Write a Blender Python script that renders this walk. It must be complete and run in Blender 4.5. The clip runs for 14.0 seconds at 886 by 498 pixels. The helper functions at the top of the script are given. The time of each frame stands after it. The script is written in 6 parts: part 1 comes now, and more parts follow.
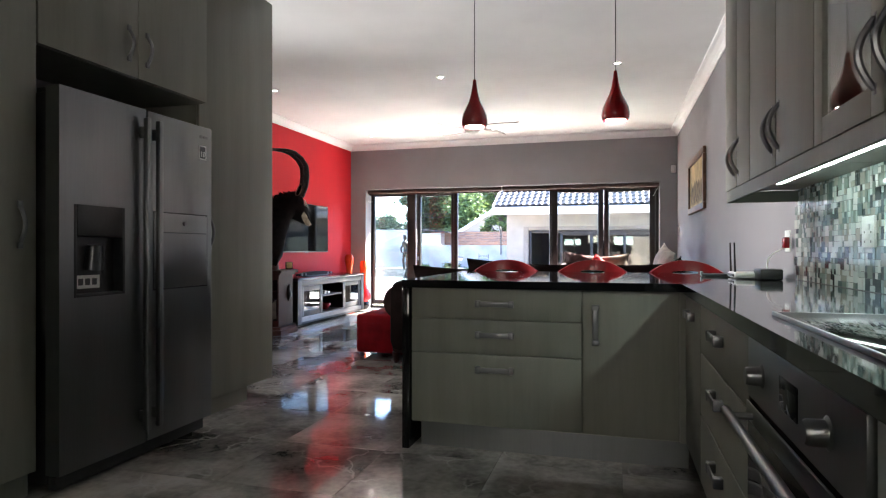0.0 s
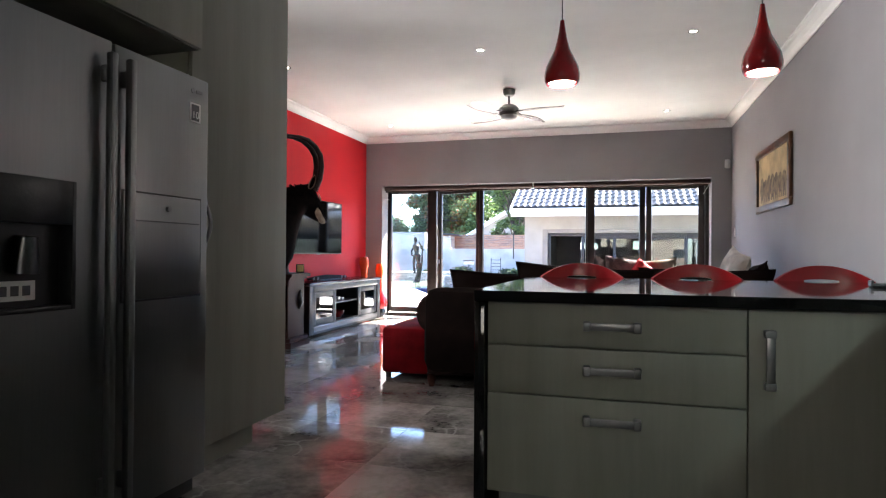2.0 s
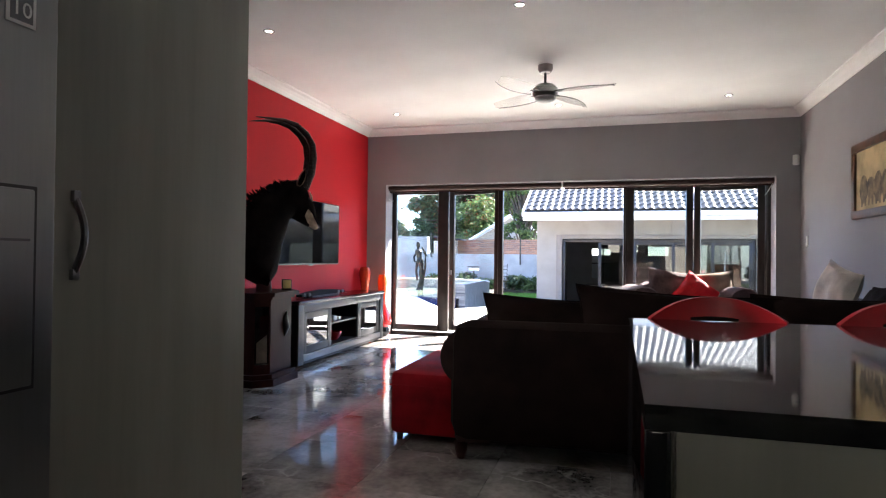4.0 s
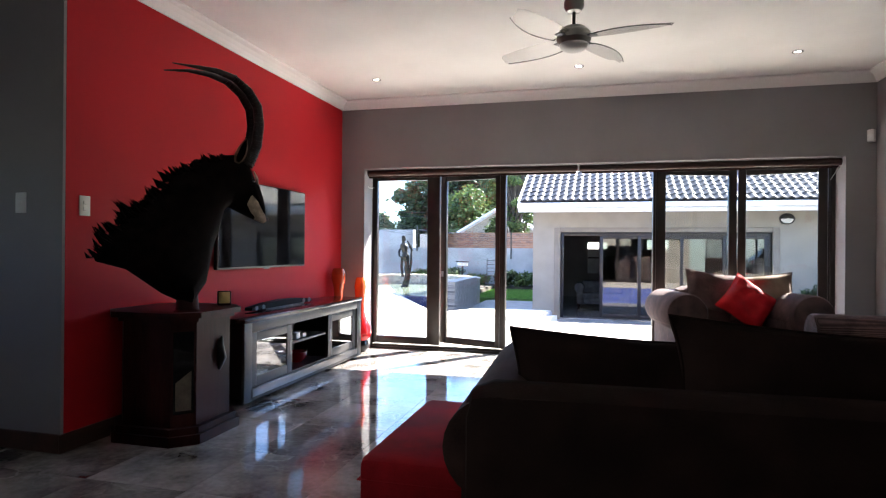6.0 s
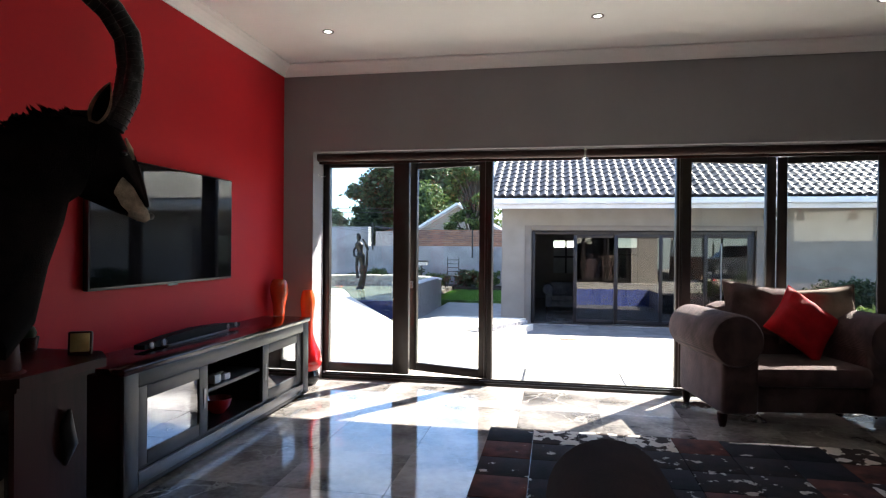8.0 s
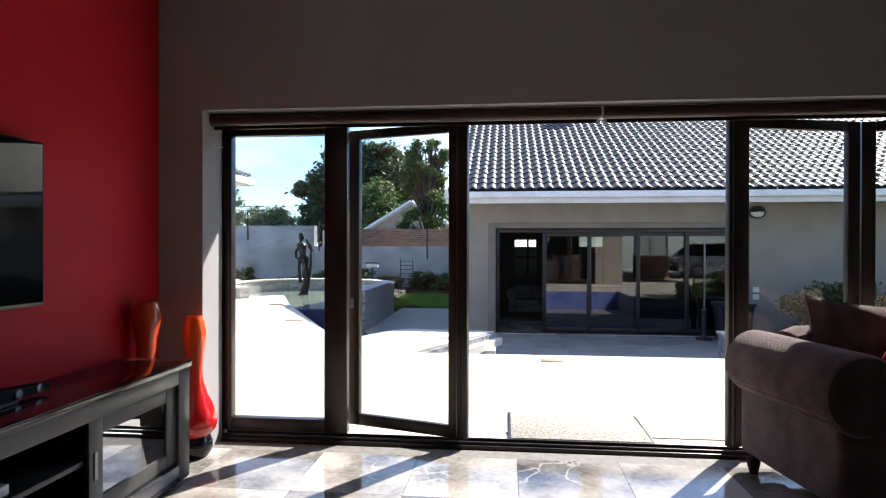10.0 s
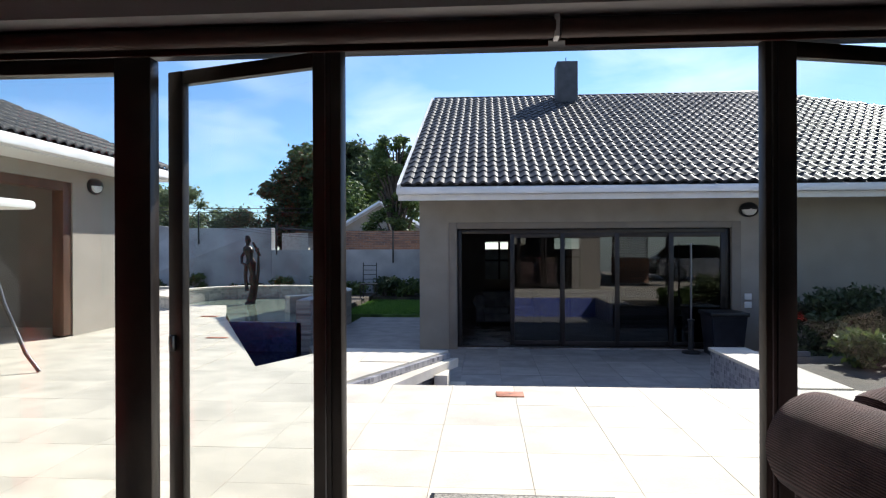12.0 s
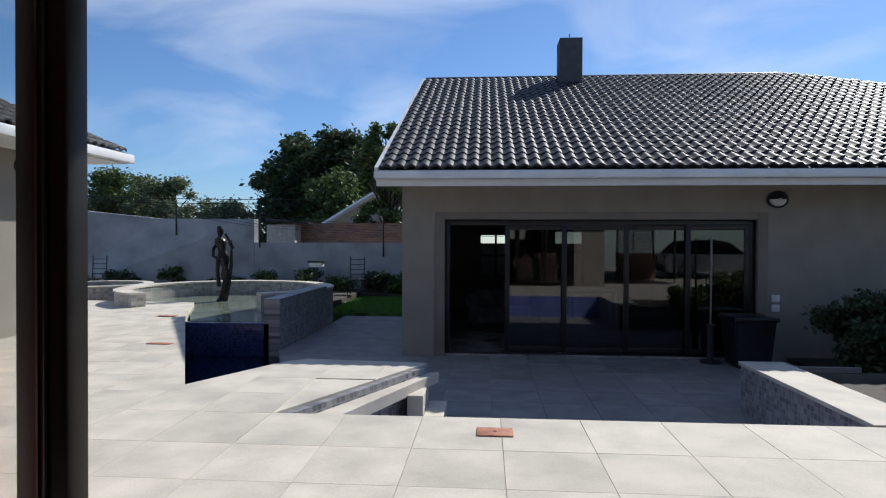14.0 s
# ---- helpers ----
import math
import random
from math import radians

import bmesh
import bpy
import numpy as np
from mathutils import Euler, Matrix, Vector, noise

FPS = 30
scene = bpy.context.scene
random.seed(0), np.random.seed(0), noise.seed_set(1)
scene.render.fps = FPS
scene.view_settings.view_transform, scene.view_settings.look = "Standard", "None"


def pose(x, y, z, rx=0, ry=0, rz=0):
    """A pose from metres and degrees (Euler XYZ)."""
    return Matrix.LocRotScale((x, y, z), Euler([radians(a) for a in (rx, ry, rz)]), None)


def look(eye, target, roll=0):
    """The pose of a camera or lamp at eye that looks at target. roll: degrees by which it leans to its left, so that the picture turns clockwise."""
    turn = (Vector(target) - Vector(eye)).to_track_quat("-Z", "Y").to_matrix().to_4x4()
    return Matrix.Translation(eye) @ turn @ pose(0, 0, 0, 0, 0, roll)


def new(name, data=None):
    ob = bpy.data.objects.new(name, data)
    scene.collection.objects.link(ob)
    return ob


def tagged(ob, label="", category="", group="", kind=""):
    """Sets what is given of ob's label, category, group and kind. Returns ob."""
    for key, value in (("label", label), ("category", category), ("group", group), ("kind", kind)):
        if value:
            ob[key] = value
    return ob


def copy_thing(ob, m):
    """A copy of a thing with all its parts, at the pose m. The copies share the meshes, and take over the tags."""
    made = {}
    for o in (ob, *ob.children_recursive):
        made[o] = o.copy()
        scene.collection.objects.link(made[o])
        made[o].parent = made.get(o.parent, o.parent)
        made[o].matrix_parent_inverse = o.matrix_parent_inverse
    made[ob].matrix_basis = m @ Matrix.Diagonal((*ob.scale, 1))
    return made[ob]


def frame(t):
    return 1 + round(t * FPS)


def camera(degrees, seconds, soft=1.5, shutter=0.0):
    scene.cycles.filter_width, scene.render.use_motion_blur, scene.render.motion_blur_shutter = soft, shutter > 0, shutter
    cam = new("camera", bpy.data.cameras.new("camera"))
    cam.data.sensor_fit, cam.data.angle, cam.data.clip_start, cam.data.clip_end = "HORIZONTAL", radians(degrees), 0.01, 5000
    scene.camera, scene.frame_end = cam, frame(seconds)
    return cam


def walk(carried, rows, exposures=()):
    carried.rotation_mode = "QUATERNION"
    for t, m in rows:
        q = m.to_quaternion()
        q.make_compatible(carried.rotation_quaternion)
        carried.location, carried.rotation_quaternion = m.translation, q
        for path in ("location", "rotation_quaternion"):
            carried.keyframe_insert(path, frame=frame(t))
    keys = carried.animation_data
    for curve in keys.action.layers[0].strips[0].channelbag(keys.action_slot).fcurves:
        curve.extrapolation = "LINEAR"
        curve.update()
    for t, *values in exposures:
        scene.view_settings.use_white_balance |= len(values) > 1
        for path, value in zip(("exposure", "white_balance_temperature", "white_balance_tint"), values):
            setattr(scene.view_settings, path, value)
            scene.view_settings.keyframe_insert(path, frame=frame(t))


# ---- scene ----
cam = camera(72.5, 14.0, 1.2)
PATH = [
    (0, (0.416, -0.632, 1.063), (-0.131, 1.292, 1.064), 0.0),
    (0.5, (0.298, -0.462, 1.034), (-0.252, 1.461, 1.041), 0.2),
    (1, (0.169, -0.26, 1.038), (-0.384, 1.661, 1.048), 0.3),
    (1.5, (0.026, -0.031, 1.041), (-0.53, 1.89, 1.054), 0.3),
    (2, (-0.158, 0.197, 1.038), (-0.717, 2.117, 1.052), 0.4),
    (2.5, (-0.326, 0.432, 1.056), (-0.883, 2.353, 1.074), 0.6),
    (3, (-0.468, 0.748, 1.068), (-1.026, 2.669, 1.091), 0.6),
    (3.2, (-0.521, 0.875, 1.077), (-1.08, 2.795, 1.103), 0.6),
    (5.5, (-1.07, 2.474, 1.196), (-1.598, 4.403, 1.208), 0.6),
    (6, (-1.186, 2.806, 1.197), (-1.695, 4.74, 1.198), 0.5),
    (6.5, (-1.307, 3.161, 1.255), (-1.788, 5.102, 1.254), 0.5),
    (7, (-1.413, 3.547, 1.231), (-1.87, 5.494, 1.235), 0.5),
    (7.5, (-1.56, 3.845, 1.259), (-1.969, 5.803, 1.255), 0.5),
    (10, (-2.024, 5.866, 1.292), (-2.228, 7.855, 1.282), 0.1),
    (10.5, (-1.953, 6.275, 1.292), (-2.122, 8.268, 1.287), 0.0),
    (11, (-1.85, 6.653, 1.281), (-1.999, 8.647, 1.281), -0.0),
    (11.5, (-1.73, 7.056, 1.326), (-1.881, 9.051, 1.32), -0.2),
    (12, (-1.704, 7.398, 1.306), (-1.843, 9.393, 1.304), -0.2),
    (12.5, (-1.643, 7.8, 1.347), (-1.783, 9.795, 1.336), -0.0),
    (13, (-1.578, 8.108, 1.334), (-1.721, 10.103, 1.321), -0.1),
    (13.5, (-1.555, 8.447, 1.295), (-1.696, 10.442, 1.28), 0.0),
    (14, (-1.549, 8.738, 1.286), (-1.691, 10.732, 1.265), 0.2),
]
walk(cam, [(t, look(eye, target, roll)) for t, eye, target, roll in PATH],
     [(0, 4.12, 6350, 12), (3, 3.75, 6350, 13), (5.5, 3.33, 6450, 13), (6.5, 3.1, 6500, 11), (7.5, 2.65, 6550, 10), (10, 1.6, 6500, 10), (11, 1.18, 6450, 10), (12.5, 0.55, 6300, 10), (14, 0.0, 6200, 10)])

# ---- world and sun ----
SUN_EL, SUN_AZ = radians(40), math.atan2(0.58, 0.81)   # azimuth from +y towards +x
world = bpy.data.worlds.new("sky")
scene.world = world
world.use_nodes = True
wn, wl = world.node_tree.nodes, world.node_tree.links
sky = wn.new("ShaderNodeTexSky")
sky.sky_type = "NISHITA"
sky.sun_disc = False
sky.sun_elevation, sky.sun_rotation = SUN_EL, SUN_AZ
sky.air_density, sky.dust_density, sky.ozone_density = 1.0, 0.25, 2.5
wtc, wmap, wnoise, wramp, wmix = (wn.new("ShaderNodeTexCoord"), wn.new("ShaderNodeMapping"), wn.new("ShaderNodeTexNoise"),
                                  wn.new("ShaderNodeValToRGB"), wn.new("ShaderNodeMixRGB"))
wmap.inputs["Scale"].default_value = (1.4, 1.4, 4.5)
wmap.inputs["Rotation"].default_value = (0.2, 0.35, 0.4)
wnoise.inputs["Scale"].default_value, wnoise.inputs["Detail"].default_value = 1.6, 7
wnoise.inputs["Distortion"].default_value = 0.7
wramp.color_ramp.elements[0].position, wramp.color_ramp.elements[1].position = 0.46, 0.78
wramp.color_ramp.elements[1].color = (0.58, 0.58, 0.58, 1)
wmix.inputs[2].default_value = (9.5, 10.0, 11.0, 1)
tint = wn.new("ShaderNodeMixRGB")
tint.blend_type = "MULTIPLY"
tint.inputs[0].default_value = 1.0
tint.inputs[2].default_value = (0.76, 0.95, 1.18, 1)     # a deep clear blue sky
wl.new(wtc.outputs["Generated"], wmap.inputs[0])
wl.new(wmap.outputs[0], wnoise.inputs["Vector"])
wl.new(wnoise.outputs["Fac"], wramp.inputs[0])
wl.new(wramp.outputs[0], wmix.inputs[0])
wl.new(sky.outputs[0], tint.inputs[1])
wl.new(tint.outputs[0], wmix.inputs[1])
bg = wn["Background"]
wl.new(wmix.outputs[0], bg.inputs[0])
bg.inputs[1].default_value = 0.095
sun = new("sun", bpy.data.lights.new("sun", "SUN"))
sun.data.energy, sun.data.angle, sun.data.color = 5.0, radians(0.53), (1.0, 0.95, 0.87)
sun.matrix_world = look((20, 30, 30), (20 - 0.58 * math.cos(SUN_EL), 30 - 0.81 * math.cos(SUN_EL), 30 - math.sin(SUN_EL)))


# Area lamps at two assumed windows out of view, added to lift the room.
for name, eye, target, size, watts, spread in (("kitchen_window_light", (-0.4, -3.05, 1.9), (-0.4, 0, 2.1), (1.7, 0.7), 0.055, 160),
                                              ("passage_window_light", (-6.05, 3.8, 1.55), (0, 3.2, 1.75), (0.6, 0.7), 3.6, 54)):
    lamp = new(name, bpy.data.lights.new(name, "AREA"))
    lamp.data.shape, lamp.data.size, lamp.data.size_y, lamp.data.energy, lamp.data.color = "RECTANGLE", *size, watts, (1.0, 0.98, 0.94)
    lamp.data.spread = radians(spread)
    lamp.matrix_world = look(eye, target)


# ---- materials ----
def M(name, base, rough=0.5, metal=0.0, var=0.12, scale=6.0, bump=0.05, fine=90.0, second=None, coat=0.0, rnd=0.0, stretch=(1, 1, 1), spec=0.5, sheen=0.0):
    """A principled surface with large mottling, fine relief and, where pieces repeat, a shade of each piece's own."""
    m = bpy.data.materials.new(name)
    m.use_nodes = True
    n, l = m.node_tree.nodes, m.node_tree.links
    p = n["Principled BSDF"]
    tc, mp = n.new("ShaderNodeTexCoord"), n.new("ShaderNodeMapping")
    mp.inputs["Scale"].default_value = stretch
    l.new(tc.outputs["Object"], mp.inputs[0])
    big, small = n.new("ShaderNodeTexNoise"), n.new("ShaderNodeTexNoise")
    big.inputs["Scale"].default_value, big.inputs["Detail"].default_value = scale, 6
    small.inputs["Scale"].default_value, small.inputs["Detail"].default_value = fine, 4
    l.new(mp.outputs[0], big.inputs["Vector"])
    l.new(mp.outputs[0], small.inputs["Vector"])
    ramp = n.new("ShaderNodeValToRGB")
    b2 = second or tuple(c * (1 - 2.2 * var) for c in base)
    ramp.color_ramp.elements[0].color = (*b2, 1)
    ramp.color_ramp.elements[1].color = (*(min(1, c * (1 + var)) for c in base), 1)
    ramp.color_ramp.elements[0].position, ramp.color_ramp.elements[1].position = 0.3, 0.65
    mixf = n.new("ShaderNodeMath")
    mixf.operation = "MULTIPLY_ADD"
    l.new(small.outputs["Fac"], mixf.inputs[0])
    mixf.inputs[1].default_value = 0.25
    l.new(big.outputs["Fac"], mixf.inputs[2])
    sub = n.new("ShaderNodeMath")
    sub.operation = "SUBTRACT"
    sub.inputs[1].default_value = 0.125
    l.new(mixf.outputs[0], sub.inputs[0])
    l.new(sub.outputs[0], ramp.inputs[0])
    out = ramp.outputs[0]
    if rnd:
        oi, hsv, mm = n.new("ShaderNodeObjectInfo"), n.new("ShaderNodeHueSaturation"), n.new("ShaderNodeMapRange")
        mm.inputs["To Min"].default_value, mm.inputs["To Max"].default_value = 1 - rnd, 1 + rnd
        l.new(oi.outputs["Random"], mm.inputs["Value"])
        l.new(mm.outputs[0], hsv.inputs["Value"])
        l.new(out, hsv.inputs["Color"])
        out = hsv.outputs[0]
        add = n.new("ShaderNodeVectorMath")
        add.operation = "ADD"
        sc = n.new("ShaderNodeMath")
        sc.operation = "MULTIPLY"
        sc.inputs[1].default_value = 37.0
        l.new(oi.outputs["Random"], sc.inputs[0])
        l.new(tc.outputs["Object"], add.inputs[0])
        l.new(sc.outputs[0], add.inputs[1])
        l.new(add.outputs[0], mp.inputs[0])
    l.new(out, p.inputs["Base Color"])
    rr = n.new("ShaderNodeMapRange")
    rr.inputs["To Min"].default_value, rr.inputs["To Max"].default_value = max(0.01, rough * 0.8), min(1, rough * 1.2)
    l.new(big.outputs["Fac"], rr.inputs["Value"])
    l.new(rr.outputs[0], p.inputs["Roughness"])
    p.inputs["Metallic"].default_value = metal
    p.inputs["Coat Weight"].default_value = coat
    p.inputs["Coat Roughness"].default_value = 0.05
    p.inputs["Specular IOR Level"].default_value = spec
    p.inputs["Sheen Weight"].default_value = sheen
    if bump:
        bp = n.new("ShaderNodeBump")
        bp.inputs["Strength"].default_value, bp.inputs["Distance"].default_value = bump, 0.01
        l.new(small.outputs["Fac"], bp.inputs["Height"])
        l.new(bp.outputs[0], p.inputs["Normal"])
    return m


def marble(name):
    """Polished brown-grey stone tile with pale veins."""
    m = M(name, (0.285, 0.263, 0.244), rough=0.06, var=0.34, scale=2.4, bump=0.012, fine=30, rnd=0.26, spec=0.5)
    n, l = m.node_tree.nodes, m.node_tree.links
    p = n["Principled BSDF"]
    mp = n["Mapping"]
    dist = n.new("ShaderNodeTexNoise")
    dist.inputs["Scale"].default_value, dist.inputs["Detail"].default_value = 3.0, 5
    add = n.new("ShaderNodeVectorMath")
    add.operation = "MULTIPLY_ADD"
    add.inputs[1].default_value = (0.55, 0.55, 0.55)
    vor = n.new("ShaderNodeTexVoronoi")
    vor.feature = "DISTANCE_TO_EDGE"
    vor.inputs["Scale"].default_value = 2.6
    l.new(mp.outputs[0], dist.inputs["Vector"])
    l.new(dist.outputs["Color"], add.inputs[0])
    l.new(mp.outputs[0], add.inputs[2])
    l.new(add.outputs[0], vor.inputs["Vector"])
    ramp = n.new("ShaderNodeValToRGB")
    ramp.color_ramp.elements[0].color, ramp.color_ramp.elements[1].color = (0.75, 0.75, 0.75, 1), (0, 0, 0, 1)
    ramp.color_ramp.elements[1].position = 0.035
    l.new(vor.outputs["Distance"], ramp.inputs[0])
    gate = n.new("ShaderNodeTexNoise")
    gate.inputs["Scale"].default_value = 2.0
    gr = n.new("ShaderNodeMapRange")
    gr.inputs["From Min"].default_value, gr.inputs["From Max"].default_value = 0.45, 0.65
    l.new(mp.outputs[0], gate.inputs["Vector"])
    l.new(gate.outputs["Fac"], gr.inputs["Value"])
    mul = n.new("ShaderNodeMath")
    mul.operation = "MULTIPLY"
    l.new(ramp.outputs[0], mul.inputs[0])
    l.new(gr.outputs[0], mul.inputs[1])
    mix = n.new("ShaderNodeMixRGB")
    mix.inputs[2].default_value = (0.44, 0.42, 0.4, 1)
    old = p.inputs["Base Color"].links[0].from_socket
    l.new(mul.outputs[0], mix.inputs[0])
    l.new(old, mix.inputs[1])
    l.new(mix.outputs[0], p.inputs["Base Color"])
    return m


def mosaic_mat(name, a, b, grout, size=0.03, axis="xz", rough=0.15):
    """Small square glass tiles; axis says which plane of the object they lie in."""
    m = bpy.data.materials.new(name)
    m.use_nodes = True
    n, l = m.node_tree.nodes, m.node_tree.links
    p = n["Principled BSDF"]
    tc, sep, com = n.new("ShaderNodeTexCoord"), n.new("ShaderNodeSeparateXYZ"), n.new("ShaderNodeCombineXYZ")
    l.new(tc.outputs["Object"], sep.inputs[0])
    l.new(sep.outputs[axis[0].upper()], com.inputs[0])
    l.new(sep.outputs[axis[1].upper()], com.inputs[1])
    bk = n.new("ShaderNodeTexBrick")
    bk.offset = 0.0
    bk.inputs["Scale"].default_value = 1.0
    bk.inputs["Brick Width"].default_value = bk.inputs["Row Height"].default_value = size
    bk.inputs["Mortar Size"].default_value = size * 0.06
    bk.inputs["Color1"].default_value, bk.inputs["Color2"].default_value = (*a, 1), (*b, 1)
    bk.inputs["Mortar"].default_value = (*grout, 1)
    l.new(com.outputs[0], bk.inputs["Vector"])
    l.new(bk.outputs["Color"], p.inputs["Base Color"])
    p.inputs["Roughness"].default_value = rough
    bp = n.new("ShaderNodeBump")
    bp.inputs["Strength"].default_value, bp.inputs["Distance"].default_value = 0.3, 0.003
    bp.invert = True
    l.new(bk.outputs["Fac"], bp.inputs["Height"])
    l.new(bp.outputs[0], p.inputs["Normal"])
    return m


def island_mat(name, colours, rough=0.15):
    """Pieces joined in one mesh, each of its own colour."""
    m = bpy.data.materials.new(name)
    m.use_nodes = True
    n, l = m.node_tree.nodes, m.node_tree.links
    g, r = n.new("ShaderNodeNewGeometry"), n.new("ShaderNodeValToRGB")
    r.color_ramp.interpolation = "CONSTANT"
    while len(r.color_ramp.elements) < len(colours):
        r.color_ramp.elements.new(0.5)
    for i, c in enumerate(colours):
        r.color_ramp.elements[i].position, r.color_ramp.elements[i].color = i / len(colours), (*c, 1)
    l.new(g.outputs["Random Per Island"], r.inputs[0])
    l.new(r.outputs[0], n["Principled BSDF"].inputs["Base Color"])
    n["Principled BSDF"].inputs["Roughness"].default_value = rough
    return m


def corduroy(name, base):
    """Upholstery cord: fine raised wales with dark furrows, worn paler in patches."""
    m = M(name, base, 0.9, var=0.22, scale=7, bump=0.15, fine=170, sheen=0.15, spec=0.1)
    n, l = m.node_tree.nodes, m.node_tree.links
    p = n["Principled BSDF"]
    sep, add, com, wave = n.new("ShaderNodeSeparateXYZ"), n.new("ShaderNodeMath"), n.new("ShaderNodeCombineXYZ"), n.new("ShaderNodeTexWave")
    l.new(n["Texture Coordinate"].outputs["Object"], sep.inputs[0])
    l.new(sep.outputs["X"], add.inputs[0])
    l.new(sep.outputs["Z"], add.inputs[1])
    l.new(add.outputs[0], com.inputs[0])
    l.new(sep.outputs["Y"], com.inputs[1])
    wave.inputs["Scale"].default_value, wave.inputs["Distortion"].default_value = 34.0, 0.6
    l.new(com.outputs[0], wave.inputs["Vector"])
    ramp, mix = n.new("ShaderNodeMapRange"), n.new("ShaderNodeMixRGB")
    ramp.inputs["To Min"].default_value, ramp.inputs["To Max"].default_value = 0.45, 1.15
    l.new(wave.outputs["Fac"], ramp.inputs["Value"])
    mix.blend_type = "MULTIPLY"
    mix.inputs[0].default_value = 1.0
    l.new(p.inputs["Base Color"].links[0].from_socket, mix.inputs[1])
    l.new(ramp.outputs[0], mix.inputs[2])
    l.new(mix.outputs[0], p.inputs["Base Color"])
    bp = n.new("ShaderNodeBump")
    bp.inputs["Strength"].default_value, bp.inputs["Distance"].default_value = 0.5, 0.004
    l.new(wave.outputs["Fac"], bp.inputs["Height"])
    l.new(n["Bump"].outputs[0], bp.inputs["Normal"])
    l.new(bp.outputs[0], p.inputs["Normal"])
    return m


def leaf_mat(name, a, b):
    m = island_mat(name, [tuple(a[k] + (b[k] - a[k]) * i / 5 for k in range(3)) for i in range(6)], 0.55)
    n, l = m.node_tree.nodes, m.node_tree.links
    p = n["Principled BSDF"]
    tr, mx = n.new("ShaderNodeBsdfTranslucent"), n.new("ShaderNodeMixShader")
    mx.inputs[0].default_value = 0.3
    l.new(p.inputs["Base Color"].links[0].from_socket, tr.inputs[0])
    l.new(p.outputs[0], mx.inputs[1])
    l.new(tr.outputs[0], mx.inputs[2])
    l.new(mx.outputs[0], n["Material Output"].inputs[0])
    return m


def glow(name, colour, strength):
    m = bpy.data.materials.new(name)
    m.use_nodes = True
    p = m.node_tree.nodes["Principled BSDF"]
    p.inputs["Emission Color"].default_value = (*colour, 1)
    p.inputs["Emission Strength"].default_value = strength
    return m


def glass_mat(name, tint=(1, 1, 1), rough=0.0, gloss=0.05):
    """A thin pane: clear, with a real reflection that grows towards grazing angles."""
    m = bpy.data.materials.new(name)
    m.use_nodes = True
    n, l = m.node_tree.nodes, m.node_tree.links
    t, g, mx, lw = n.new("ShaderNodeBsdfTransparent"), n.new("ShaderNodeBsdfGlossy"), n.new("ShaderNodeMixShader"), n.new("ShaderNodeLayerWeight")
    pw, ad = n.new("ShaderNodeMath"), n.new("ShaderNodeMath")
    pw.operation, ad.operation = "POWER", "MULTIPLY_ADD"
    lw.inputs[0].default_value, pw.inputs[1].default_value = 0.5, 5.0
    ad.inputs[1].default_value, ad.inputs[2].default_value = 0.9 if gloss > 0.03 else 0.3, gloss
    t.inputs[0].default_value = (*tint, 1)
    g.inputs["Roughness"].default_value = rough
    l.new(lw.outputs["Facing"], pw.inputs[0])
    l.new(pw.outputs[0], ad.inputs[0])
    l.new(ad.outputs[0], mx.inputs[0])
    l.new(t.outputs[0], mx.inputs[1])
    l.new(g.outputs[0], mx.inputs[2])
    l.new(mx.outputs[0], n["Material Output"].inputs[0])
    return m


grey_paint = M("grey paint", (0.27, 0.26, 0.272), 0.75, var=0.05, scale=1.5, bump=0.03, fine=220)
red_paint = M("red paint", (0.48, 0.01, 0.018), 0.6, spec=0.25, var=0.06, scale=1.2, bump=0.03, fine=220)
white_paint = M("ceiling paint", (0.88, 0.88, 0.87), 0.8, var=0.03, scale=1.3, bump=0.02, fine=200)
tile_stone = marble("polished tile")
grout = M("grout", (0.16, 0.15, 0.14), 0.85, var=0.15, scale=20)
dark_wood = M("dark stained wood", (0.034, 0.009, 0.007), 0.42, var=0.35, scale=5, bump=0.04, fine=40, stretch=(1, 1, 0.12), spec=0.14)
brown_wood = M("skirting wood", (0.06, 0.03, 0.022), 0.35, var=0.3, scale=6, stretch=(1, 0.1, 1))
cab_paint = M("pale laminate", (0.235, 0.232, 0.197), 0.5, var=0.07, scale=7, bump=0.02, fine=60, stretch=(1, 1, 0.08))
granite = M("black granite", (0.011, 0.011, 0.012), 0.05, var=0.2, scale=40, bump=0.0, fine=300)
steel = M("brushed steel", (0.195, 0.2, 0.2), 0.36, metal=1.0, var=0.07, scale=3, bump=0.02, fine=120, stretch=(1, 1, 0.05))
dark_steel = M("dark steel", (0.1, 0.1, 0.105), 0.35, metal=1.0, var=0.1)
chrome = M("satin chrome", (0.21, 0.21, 0.22), 0.34, metal=1.0, var=0.05, bump=0.0)
black_plastic = M("black plastic", (0.012, 0.012, 0.013), 0.35, var=0.2)
black_gloss = M("black glass", (0.006, 0.006, 0.008), 0.04, var=0.1, bump=0.0)
white_plastic = M("white plastic", (0.75, 0.75, 0.73), 0.4, var=0.04, bump=0.0)
bronze_frame = M("bronze aluminium", (0.024, 0.018, 0.0155), 0.35, metal=0.2, var=0.15, scale=9, bump=0.02)
blind_cloth = M("brown blind", (0.05, 0.022, 0.018), 0.6, var=0.15, scale=10)
red_gloss = M("red lacquer", (0.3, 0.007, 0.01), 0.2, var=0.1, scale=3, bump=0.0, coat=0.6)
sofa_cloth = corduroy("brown corduroy", (0.125, 0.078, 0.075))
